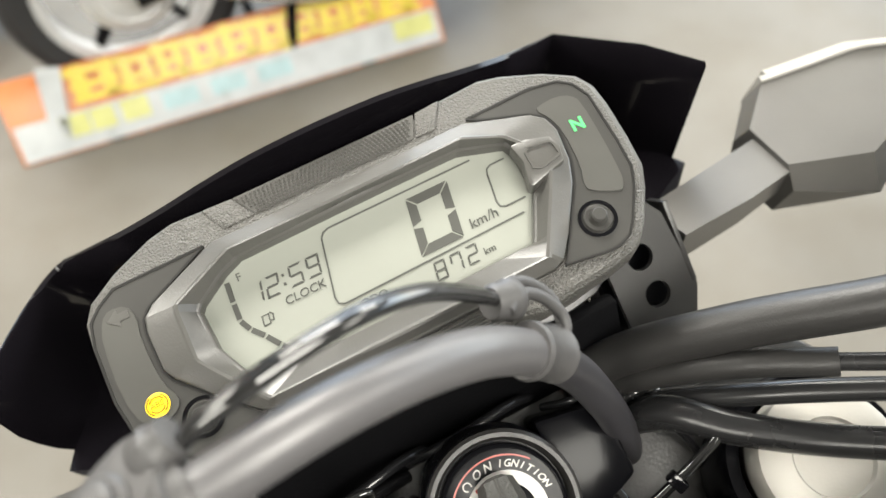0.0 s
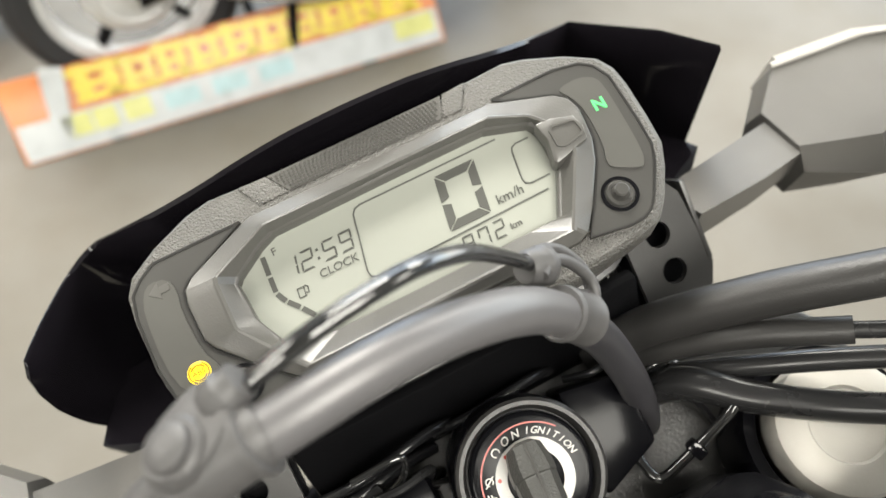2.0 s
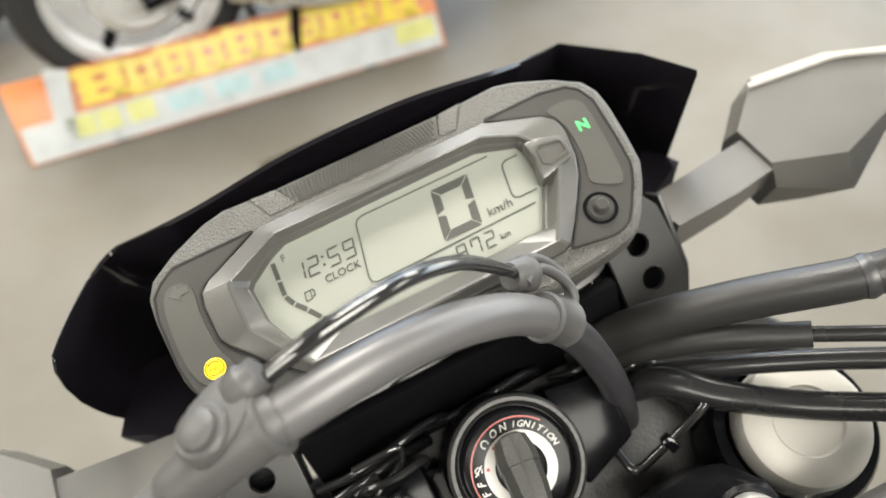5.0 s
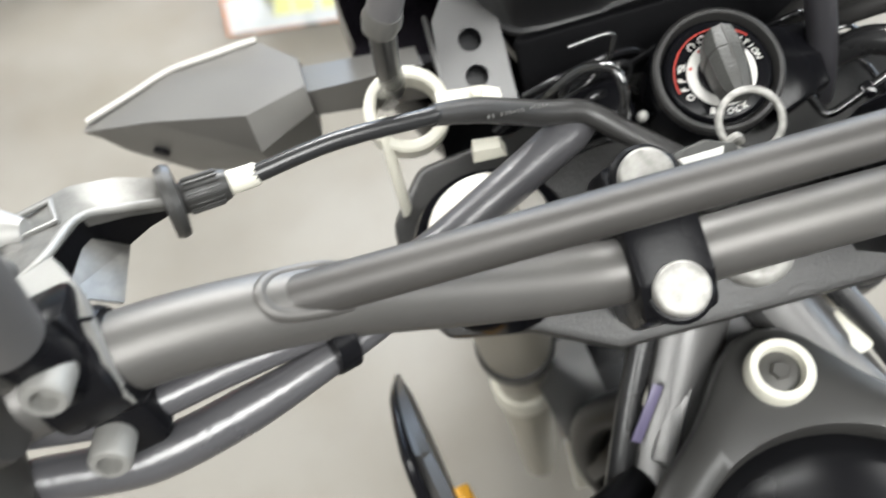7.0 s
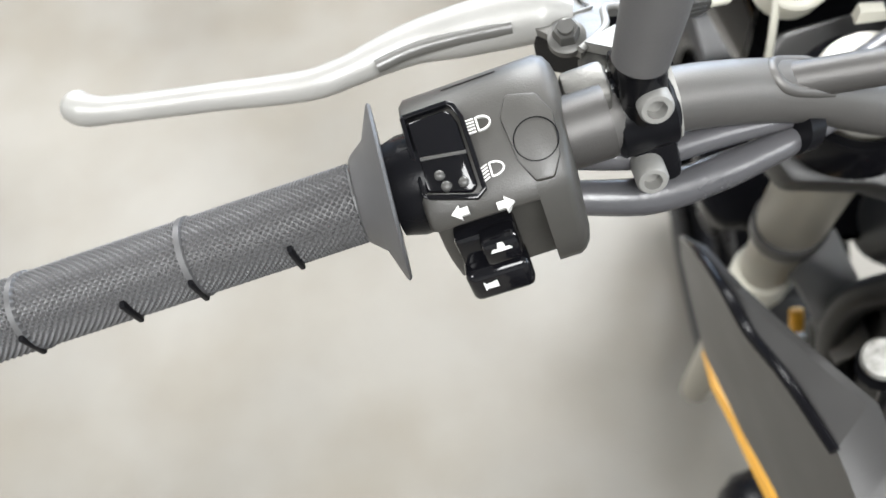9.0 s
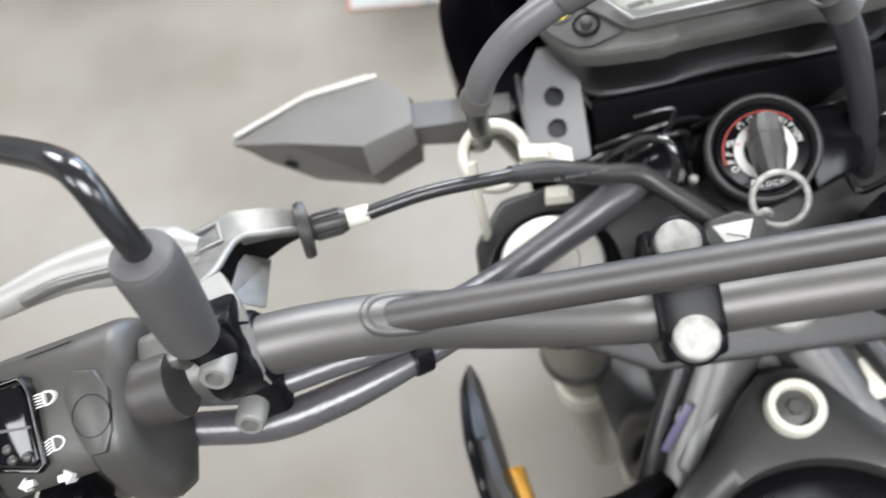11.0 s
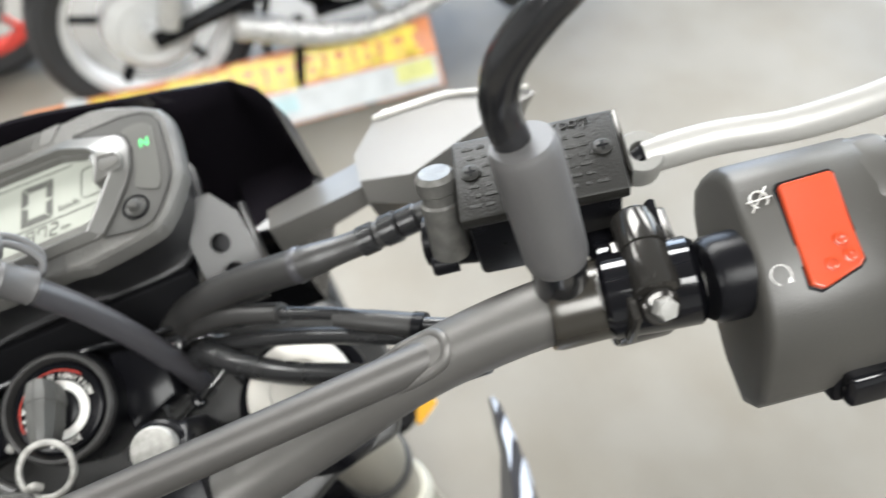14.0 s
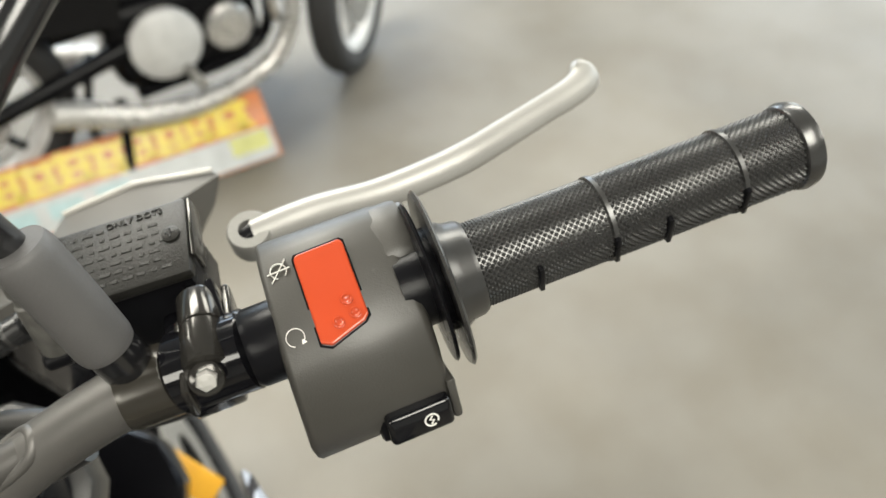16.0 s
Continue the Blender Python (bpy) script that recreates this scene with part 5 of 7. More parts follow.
part("run_symbol", joined(strokes([arc(*ic, 0.0026, -50, 250, 28)], m, 0.00020, 0.0110, 0.0139), prism([(ic[0] + 0.0012, ic[1] - 0.0024), (ic[0] + 0.0027, ic[1] - 0.0022), (ic[0] + 0.0017, ic[1] - 0.0010)], m, 0.0110, 0.0139)), M_WHITE, hr)
ic = (-0.0100, 0.0155)
part("stop_symbol", joined(strokes([arc(*ic, 0.0023, -50, 250, 28)], m, 0.00020, 0.0100, 0.0131), strokes([[(ic[0] - 0.0028, ic[1] - 0.0030), (ic[0] + 0.0028, ic[1] + 0.0030)]], m, 0.00020, 0.0100, 0.0131), strokes([[(ic[0] - 0.0034, ic[1] - 0.0002), (ic[0] + 0.0034, ic[1] + 0.0002)]], m, 0.00020, 0.0100, 0.0131)), M_WHITE, hr)
sb = m @ Matrix.Translation((0.0142, -0.0345, -0.0100)) @ pose(0, 0, 0, 45, 0, 0)
part("start_button", box(sb, 0.0205, 0.0105, 0.0110, 0.0018, 3), M_GLOSS, hr, "gloss black start button")
part("start_symbol", joined(strokes([arc(0.003, 0, 0.0021, -30, 300, 24)], sb, 0.0005, 0.0050, 0.0058), strokes([[(0.0034, 0.0014), (0.0024, 0.0002), (0.0037, -0.0002), (0.0027, -0.0014)]], sb, 0.0005, 0.0050, 0.0058)), M_WHITE, hr)
part("start_recess", box(sb @ Matrix.Translation((-0.0005, 0.0015, -0.0035)), 0.0235, 0.0155, 0.009, 0.0015), M_BLACK, hr)
part("start_guard", box(sb @ Matrix.Translation((0.0120, 0.0020, -0.003)), 0.0030, 0.0150, 0.0125, 0.0012), M_HOUSE, hr)
part("mould_pip", lathe([(0.0005, 0.011), (0.0004, 0.0135)], m @ Matrix.Translation((0.0155, 0.006, 0)), 10), M_HOUSE, hr)

PA = [(0.0260, -0.006), (0.0235, 0.0070), (0.0160, 0.0120), (0.0000, 0.0140), (-0.0120, 0.0140), (-0.0185, 0.0100), (-0.0270, 0.0000), (-0.0330, -0.0120), (-0.0285, -0.0300), (0.0100, -0.0270), (0.0240, -0.0200)]
PB = [(0.0260, -0.006), (0.0235, 0.0070), (0.0160, 0.0120), (0.0000, 0.0140), (-0.0120, 0.0140), (-0.0174, 0.0115), (-0.0178, 0.0100), (-0.0140, 0.0050), (-0.0150, 0.0030), (-0.0240, -0.0120), (-0.0285, -0.0300), (0.0100, -0.0270), (0.0240, -0.0200)]
m, hl = housing(-1, "clutch_side_switch_housing", "dark grey switch housing with lighting switches",
                [(PA, [(-0.0345, 0.0060, 0.07), (-0.0336, 0.0030, 0.07), (-0.0320, 0.0010, 0.07), (-0.0295, 0.0, 0.06), (-0.0195, 0, 0)]), (PB, [(-0.0195, 0, 0), (0.0100, 0, 0), (0.0112, 0.0008, 0), (0.0116, 0.0022, 0)])], 1)
part("bar_sleeve", lathe([(0.0104, -0.044), (0.0107, -0.042), (0.0107, -0.028)], side(-1) @ pose(0, 0, 0, 0, 90, 0), 28), M_XBAR, hl)
part("housing_seam", strokes([[(-0.0020, 0.0211), (-0.0180, 0.0212)]], m, 0.0003, 0.0060, 0.0088), M_BLACK, hl)
ds = [(0.0098, 0.0149), (-0.0030, 0.0149), (-0.0046, 0.0136), (-0.0059, 0.0098), (-0.0064, -0.0112), (-0.0040, -0.0127), (0.0085, -0.0088), (0.0098, -0.0080)]
part("dip_switch", prism([(x * 0.86 + 0.0006, (y - 0.001) * 0.88 + 0.001) for x, y in ds], m, 0.006, 0.0153, 0.0016, 3), M_GLOSS, hl, "gloss black dip switch")
part("switch_frame", bevelled(strokes([ds[:1] + ds[1:] + ds[:1]], m, 0.0013, 0.008, 0.0157), 0.0005, 2, 40), M_GLOSS, hl, "raised gloss rim round the dip switch")
part("dip_fold", prism([(0.0080, 0.0024), (-0.0046, 0.0004), (-0.0044, -0.0004), (0.0080, 0.0014)], m, 0.0150, 0.0158), M_PANEL, hl)
for dx, dy in ((0.0042, -0.0040), (0.0032, -0.0074), (-0.0016, -0.0078)):
    part("dimple", lathe([(0.0015, 0.0148), (0.0014, 0.0160), (0.0009, 0.0165), (0.0003, 0.0166)], m @ Matrix.Translation((dx, dy, 0)), 16), M_PANEL, hl)


def beam(cy, dip):
    """A lamp symbol: a rounded reflector outline and five rays, level or dipped."""
    shell = [(-0.0094, cy - 0.0019)] + [(-0.0102 + 0.0028 * math.cos(radians(a)), cy + 0.0019 * math.sin(radians(a))) for a in range(270, 89, -15)] + [(-0.0094, cy + 0.0019), (-0.0094, cy - 0.0019)]
    rays = [[(-0.0087, cy - 0.0018 + 0.0009 * i), (-0.0064, cy - 0.0018 + 0.0009 * i - dip)] for i in range(5)]
    return joined(strokes([shell], m, 0.00045, 0.0118, 0.0145), strokes(rays, m, 0.00035, 0.0118, 0.0145))


for cy, dip in ((0.0066, 0.0), (-0.0066, 0.0009)):
    part("beam_symbol", beam(cy, dip), M_WHITE, hl)
ar = [(-0.0033, 0), (0, 0.0027), (0, 0.0013), (0.0030, 0.0013), (0.0030, -0.0013), (0, -0.0013), (0, -0.0027)]
for cx, cy, k in ((0.0018, -0.0151, -1), (-0.0104, -0.0165, 1)):
    part("arrow_symbol", joined(prism([(cx + k * 0.76 * p[0], cy + 0.76 * p[1]) for p in ar], m, 0.0095, 0.0142 if cx > 0 else 0.0138)), M_WHITE, hl)
part("side_pad", prism(rounded([(-0.0150, 0.0130), (-0.0305, 0.0090), (-0.0275, -0.0140), (-0.0174, -0.0133)], 1), m, 0.0100, 0.0147, 0.0009), M_HOUSE, hl)
part("pad_disc", strokes([arc(-0.0232, -0.0026, 0.0060, 0, 360, 36)], m, 0.0003, 0.0140, 0.0149), M_BLACK, hl)
tm = m @ Matrix.Translation((0.0, -0.0165, 0.0100)) @ pose(0, 0, 0, 54, 0, 0)
part("turn_switch", box(tm @ Matrix.Translation((-0.002, -0.0120, -0.002)), 0.018, 0.0130, 0.007, 0.0016, 2), M_GLOSS, hl, "gloss black indicator and horn switch")
part("turn_lever", box(tm @ Matrix.Translation((-0.0055, -0.0090, 0.0035)), 0.0105, 0.0085, 0.0085, 0.0016, 2), M_GLOSS, hl, "gloss black indicator lever")
part("horn_button", box(tm @ Matrix.Translation((-0.0020, -0.0215, 0.0020)), 0.0190, 0.0120, 0.0100, 0.0026, 3), M_GLOSS, hl, "gloss black horn button")
part("turn_symbol", joined(prism([(-0.0080, -0.0068), (-0.0030, -0.0068), (-0.0025, -0.0078), (-0.0085, -0.0078)], tm, 0.0070, 0.0081), prism([(-0.0068, -0.0064), (-0.0045, -0.0064), (-0.0048, -0.0052), (-0.0064, -0.0052)], tm, 0.0070, 0.0081)), M_WHITE, hl)
part("horn_symbol", prism([(-0.0010, -0.0195), (0.0022, -0.0200), (0.0030, -0.0190), (0.0030, -0.0225), (0.0022, -0.0218), (-0.0010, -0.0220)], tm, 0.0062, 0.0073), M_WHITE, hl)

# brake master cylinder and lever
MC = axes((0.1970, 0.0327, 1.1585), (0.961, -0.277, 0.03), (0.03, -0.10, 0.99))
mc = part("brake_reservoir", prism([(-0.0240, -0.0135), (0.0230, -0.0135), (0.0230, 0.0135), (-0.0240, 0.0135)], MC, -0.022, 0.0100, 0.002), M_BLACK, bike, "black brake fluid reservoir with embossed lid")
lid = part("reservoir_lid", prism([(-0.0255, -0.0152), (0.0248, -0.0152), (0.0258, 0.0150), (-0.0250, 0.0150)], MC, 0.0100, 0.0150, 0.0012, 2), M_LID, mc, "dark grey lid with raised lettering")
for i in range(7):
    for k in range(5 if i == 0 else 9 if i % 3 else 10):
        part("embossed_mark", box(MC @ Matrix.Translation((-0.0200 + 0.0042 * k + 0.0006 * ((k * 3 + i) % 3), 0.0108 - 0.0036 * i, 0.0150)), 0.0034 - 0.0009 * ((k + i) % 3), 0.0013, 0.0005, 0.0001, 1), M_LID, lid)
part("embossed_word", lettering("ONLY DOT3", 0.0034, MC @ Matrix.Translation((0.0085, 0.0118, 0.0150)), 0.0005), M_LID, lid)
for x, y in ((0.0200, 0.0010), (-0.0200, 0.0015)):
    sm = MC @ Matrix.Translation((x, y, 0))
    part("lid_screw", lathe([(0.0030, 0.0145), (0.0030, 0.0157), (0.0022, 0.0161), (0.0005, 0.0161)], sm, 18), M_LID, lid, "small cross-head screw")
    part("screw_cross", joined(box(sm @ Matrix.Translation((0, 0, 0.0161)), 0.0034, 0.0007, 0.0003), box(sm @ Matrix.Translation((0, 0, 0.01613)), 0.0007, 0.0034, 0.0003)), M_BLACK, lid)
part("lid_lip", box(MC @ Matrix.Translation((0.0262, 0.003, 0.0100)), 0.0014, 0.0240, 0.0090, 0.0005), M_BLACKMETAL, mc, "bright edge beside the lid")
bz = facing((0.1660, 0.0400, 1.1530), (0.10, 0.32, 0.94))
part("banjo_bolt", lathe([(0.0062, -0.0110), (0.0066, -0.0100), (0.0066, 0.0090), (0.0058, 0.0098), (0.0058, 0.0130), (0.0066, 0.0138), (0.0066, 0.0180), (0.0052, 0.0196)], bz, 28), M_UNION, mc, "dull silver hose union")
part("banjo_stub", lathe([(0.0036, 0), (0.0036, 0.008), (0.0028, 0.009)], facing((0.1660, 0.0350, 1.1390), (-0.9, 0.2, 0.0)), 18), M_BLACK, mc)
part("cylinder_body", tube([(0.160, 0.0500, 1.1360), (0.185, 0.0390, 1.1390), (0.212, 0.0290, 1.1420)], [0.0090, 0.0105, 0.0095], 18, 5), M_BLACK, mc)
cl = axes((0.2060, -0.0116, 1.1552), DR, (0, -0.40, 0.913))
clq = cl @ Matrix(((0, 0, 1, 0), (1, 0, 0, 0), (0, 1, 0, 0), (0, 0, 0, 1)))
mclamp = part("lever_clamp", prism(rounded([(0.022, -0.014), (0.022, -0.004), (0.010, 0.004), (-0.006, 0.0075), (-0.0135, 0.000), (-0.0135, -0.014), (0.0, -0.018)], 1), clq, -0.0090, 0.0080, 0.002, 2), M_GLOSS, mc, "gloss black lever clamp")
part("clamp_ring", lathe([(0.0112, -0.0125), (0.0128, -0.0110), (0.0128, 0.0125), (0.0112, 0.0145)], facing((0.2085, -0.0122, 1.1556), (0.945, -0.31, 0.12), (0, 0, 1)), 32), M_GLOSS, mclamp)
ka, kb = Vector((0.2128, 0.0030, 1.1650)), Vector((0.2066, -0.0213, 1.1650))
km_ = facing(ka, kb - ka)
part("clamp_knuckle", lathe([(0.0050, -0.0030), (0.0062, -0.0026), (0.0067, -0.0016), (0.0067, 0.0088), (0.0061, 0.0092), (0.0061, 0.0098), (0.0068, 0.0102), (0.0069, 0.0222), (0.0064, 0.0240), (0.0040, 0.0246)], km_, 44), M_BLACKMETAL, mclamp, "polished black clamp barrel")
kx = (kb - ka).normalized()
for sgn in (-1, 1):
    pm = axes((ka + kb) / 2 + Vector((sgn * 0.0086, sgn * 0.0022, -0.0068)), kx, STEER)
    part("clamp_cheek", box(pm, 0.0270, 0.0030, 0.0140, 0.0013, 2), M_BLACKMETAL, mclamp, "gloss black clamp cheek")
part("clamp_web", prism([(0.0, -0.004), (0.004, 0.012), (0.0065, 0.012), (0.0065, -0.022), (0.002, -0.020)], cl @ Matrix.Translation((0.004, 0.012, 0)), -0.006, 0.0075, 0.001), M_GLOSS, mclamp)
hx = facing((0.2056, -0.0236, 1.1648), (0.0, -0.72, 0.69))
part("clamp_bolt", joined(hexnut(hx, 0.0034, 0.0046), lathe([(0.0026, 0.0044), (0.0024, 0.0052), (0.0010, 0.0053)], hx, 20)), M_ALU, mclamp, "silver hexagon clamp bolt")
part("bolt_washer", lathe([(0.0052, -0.002), (0.0052, 0.0008), (0.0044, 0.0014)], hx, 24), M_BLACKMETAL, mclamp)
part("lever_pivot", lathe([(0.0086, -0.007), (0.0086, 0.002), (0.0078, 0.0032), (0.0040, 0.0032), (0.0038, -0.004)], facing((0.2390, 0.0446, 1.1406), (0, -0.25, 0.97)), 28), M_ALU, mc, "silver lug with a dark pivot hole")
part("pivot_hole", box(facing((0.2385, 0.0446, 1.1406), (0, -0.25, 0.97)) @ pose(0, 0, 0, 0, 0, 14), 0.0078, 0.0052, 0.0062, 0.0018, 2), M_BLACK, mc)
part("brake_lever", tube([(0.2400, 0.0435, 1.1395), (0.2530, 0.0415, 1.1398), (0.2670, 0.0385, 1.1400), (0.2850, 0.0325, 1.1400), (0.3020, 0.0290, 1.1400), (0.3230, 0.0270, 1.1400), (0.3430, 0.0280, 1.1400), (0.3640, 0.0296, 1.1400), (0.3780, 0.0312, 1.1395), (0.3860, 0.0335, 1.1390), (0.3900, 0.0368, 1.1388), (0.3895, 0.0400, 1.1388), (0.3870, 0.0418, 1.1388)],
     [0.0060, 0.0062, 0.0060, 0.0058, 0.0060, 0.0062, 0.0060, 0.0058, 0.0060, 0.0066, 0.0076, 0.0078, 0.0050], 20, 8, flat=0.72), M_SILVER, bike, "silver brake lever with ball end")

# clutch lever and perch
LC = axes((-0.2055, -0.0167, 1.1591), (DR.x, -DR.y, -DR.z), (0, -0.40, 0.913))
lcq = LC @ Matrix(((0, 0, 1, 0), (1, 0, 0, 0), (0, 1, 0, 0), (0, 0, 0, 1)))
perch = part("lever_perch", joined(prism([(0.016, -0.015), (0.017, 0.010), (0.009, 0.0125), (0.004, 0.0112), (0.002, -0.0112), (0.006, -0.0140)], lcq, -0.006, 0.007, 0.0022, 2),
     tube([(-0.199, 0.0017, 1.1563), (-0.205, 0.0245, 1.155), (-0.222, 0.0342, 1.1571)], [0.0060, 0.0055, 0.0050], 12, 5)), M_UNION, bike, "dull grey cast clutch lever perch")
# the perch casting: a thin top plate along the arm, a dark web and a fin below it, and a strap over the bar
TOP = [((-0.1784, 0.0470, 1.1410), (-0.1779, 0.0535, 1.1436)), ((-0.1870, 0.0430, 1.1475), (-0.1890, 0.0535, 1.1490)), ((-0.1956, 0.0379, 1.1537), (-0.2010, 0.0530, 1.1510)), ((-0.1975, 0.0200, 1.1625), (-0.2130, 0.0450, 1.1545)), ((-0.2060, 0.0110, 1.1640), (-0.2200, 0.0290, 1.1600))]
drop = Vector((0, 0, -0.0040))
part("perch_top", skin(bmesh.new(), [[Vector(f), Vector(b), Vector(b) + drop, Vector(f) + drop] for f, b in TOP]), M_UNION, perch, "satin grey cast top of the perch", sharp=50)
part("perch_edge", tube([Vector(f) for f, b in TOP], 0.0013, 10, 5), M_ALU, perch, "bright worn casting edge")
part("perch_frame", tube([(-0.2045, 0.0475, 1.1532), (-0.2125, 0.0400, 1.1575), (-0.2080, 0.0310, 1.1598), (-0.2000, 0.0370, 1.1560), (-0.2045, 0.0475, 1.1532)], 0.0007, 8, 1, smooth=False), M_ALU, perch)
part("perch_web", skin(bmesh.new(), [[Vector(f) + Vector((0.0006, 0.0008, -0.002)), Vector(b) + Vector((0, -0.001, -0.003)), Vector(b) + Vector((0, -0.003, -d)), Vector(f) + Vector((0.0006, 0.003, -d))] for (f, b), d in zip(TOP, (0.008, 0.014, 0.021, 0.020, 0.016))]), M_BLACK, perch, "black web under the arm", sharp=50)
fin = [Vector(q) for q in ((-0.1962, 0.0356, 1.1485), (-0.1894, 0.0374, 1.1384), (-0.1850, 0.0120, 1.1480), (-0.1945, 0.0120, 1.1570))]
part("perch_fin", bevelled(skin(bmesh.new(), [fin, [q + Vector((-0.0016, 0.0008, -0.0014)) for q in fin]]), 0.0005, 2), M_UNION, perch, "pale cast fin")
STRAP = [((-0.1945, 0.0190, 1.1640), (-0.2045, 0.0125, 1.1655)), ((-0.1855, 0.0060, 1.1670), (-0.1940, 0.0045, 1.1675)), ((-0.1821, -0.0030, 1.1668), (-0.1900, -0.0020, 1.1668)), ((-0.1805, -0.0120, 1.1620), (-0.1880, -0.0110, 1.1615)), ((-0.1800, -0.0170, 1.1540), (-0.1872, -0.0162, 1.1535))]
part("perch_strap", bevelled(skin(bmesh.new(), [[Vector(r), Vector(l), Vector(l) + drop, Vector(r) + drop] for r, l in STRAP]), 0.0008, 2), M_ALU, perch, "silver cast strap over the bar")
part("strap_seam", tube([Vector((-0.1812, -0.0034, 1.1669)), Vector((-0.1908, -0.0024, 1.1669))], 0.0005, 8, 1), M_BLACK, perch)
pb = facing((-0.2094, 0.0170, 1.1642), (0, -0.25, 0.97))
part("pivot_bolt", joined(hexnut(pb, 0.0042, 0.0050), lathe([(0.0060, -0.002), (0.0060, 0.0006), (0.0050, 0.0012)], pb, 24), lathe([(0.0026, 0.004), (0.0024, 0.0062)], pb, 16)), M_FITTING, perch, "dull hexagon pivot bolt")
part("clutch_lever", tube([(-0.2060, 0.0335, 1.1580), (-0.2150, 0.0345, 1.1585), (-0.2280, 0.0362, 1.1580), (-0.2440, 0.0358, 1.1575), (-0.2590, 0.0345, 1.1575), (-0.2720, 0.0308, 1.1575), (-0.2830, 0.0268, 1.1575), (-0.2950, 0.0240, 1.1575), (-0.3110, 0.0246, 1.1575), (-0.3300, 0.0264, 1.1575), (-0.3520, 0.0280, 1.1575), (-0.3740, 0.0300, 1.1575), (-0.3840, 0.0320, 1.1577), (-0.3890, 0.0348, 1.1580), (-0.3905, 0.0385, 1.1585)],
     [0.0040, 0.0086, 0.0094, 0.0088, 0.0072, 0.0062, 0.0054, 0.0053, 0.0051, 0.0049, 0.0048, 0.0050, 0.0062, 0.0066, 0.0040], 18, 8, flat=0.85), M_SILVER, bike, "silver clutch lever with ball end")
part("lever_slot", tube([(-0.2260, 0.0300, 1.1605), (-0.2450, 0.0296, 1.1605), (-0.2600, 0.0278, 1.1605), (-0.2720, 0.0240, 1.1600)], 0.0024, 10, 5), M_FRAME, bike, "grey groove along the lever")

# mirrors: stalk, boot and clamp (the heads stand out of view above)
bolt_dir = Vector((0.05, -0.94, 0.33)).normalized()
ml = part("mirror_clamp", box(axes((-0.1896, -0.0065, 1.1500), (DR.x, -DR.y, -DR.z), bolt_dir), 0.014, 0.044, 0.016, 0.003, 2), M_BLACK, bike, "black mirror clamp with two socket bolts")
for c in ((-0.1888, -0.0200, 1.1690), (-0.1904, -0.0246, 1.1420)):
    bmx = facing(Vector(c) - bolt_dir * 0.0055, bolt_dir)
    part("socket_bolt", lathe([(0.0049, -0.004), (0.0049, 0.0065), (0.0042, 0.0075), (0.0028, 0.0075), (0.0026, 0.0035)], bmx, 24), M_ALU, ml, "silver socket bolt")
part("bar_collar", lathe([(0.0112, -0.011), (0.0127, -0.0095), (0.0127, 0.0065), (0.0112, 0.008)], axes((-0.1895, -0.0060, 1.1522), (DR.x, -DR.y, -DR.z), (0, 0, 1)) @ pose(0, 0, 0, 0, 90, 0), 28), M_BLACK, ml)
part("mirror_boot", tube([(-0.1915, -0.0118, 1.1800), (-0.1880, -0.0112, 1.1960), (-0.1842, -0.0102, 1.2150), (-0.1836, -0.0100, 1.2195)], [0.0080, 0.0087, 0.0089, 0.0078], 28, 6), M_BOOT, ml, "grey rubber mirror stalk boot")
part("mirror_post", tube([(-0.1905, -0.011, 1.158), (-0.1912, -0.0118, 1.184)], 0.0068, 16, 2), M_BLACK, ml)
part("mirror_stalk", tube([(-0.1842, -0.0098, 1.2130), (-0.1845, -0.0070, 1.2280), (-0.1868, -0.0020, 1.2385), (-0.1930, 0.0040, 1.2405), (-0.2060, 0.0120, 1.2385), (-0.2310, 0.0246, 1.2355), (-0.2710, 0.0430, 1.2360), (-0.3300, 0.0720, 1.2450)], 0.0037, 16, 8), M_STALK, ml, "gloss black mirror stalk")
mr = part("mirror_mount", tube([(0.1869, -0.0012, 1.1500), (0.1867, -0.0018, 1.1600), (0.1863, -0.0026, 1.1720), (0.1858, -0.0030, 1.1800)], [0.0074, 0.0078, 0.0078, 0.0076], 22, 5), M_STALK, bike, "black mirror mount on the brake clamp")
part("mirror_boot", tube([(0.1861, -0.0032, 1.1745), (0.1858, -0.0024, 1.1780), (0.1850, 0.0008, 1.1920), (0.1838, 0.0045, 1.2095), (0.1834, 0.0055, 1.2140)], [0.0082, 0.0088, 0.0089, 0.0089, 0.0079], 28, 6), M_BOOT, mr, "grey rubber mirror stalk boot")
part("mirror_stalk", tube([(0.1835, 0.0060, 1.2040), (0.1806, 0.0084, 1.2215), (0.1810, 0.0068, 1.2324), (0.1839, 0.0060, 1.2396), (0.1910, 0.0040, 1.2485), (0.1988, 0.0031, 1.2550), (0.2077, 0.0044, 1.2618), (0.2220, 0.0100, 1.2700)], 0.0048, 18, 8), M_STALK, mr, "gloss black mirror stalk")
part("bar_collar", lathe([(0.0112, -0.010), (0.0118, -0.008), (0.0118, 0.026)], axes((0.190, -0.0060, 1.1522), DR, (0, 0, 1)) @ pose(0, 0, 0, 0, 90, 0), 28), M_SLEEVE, mr)

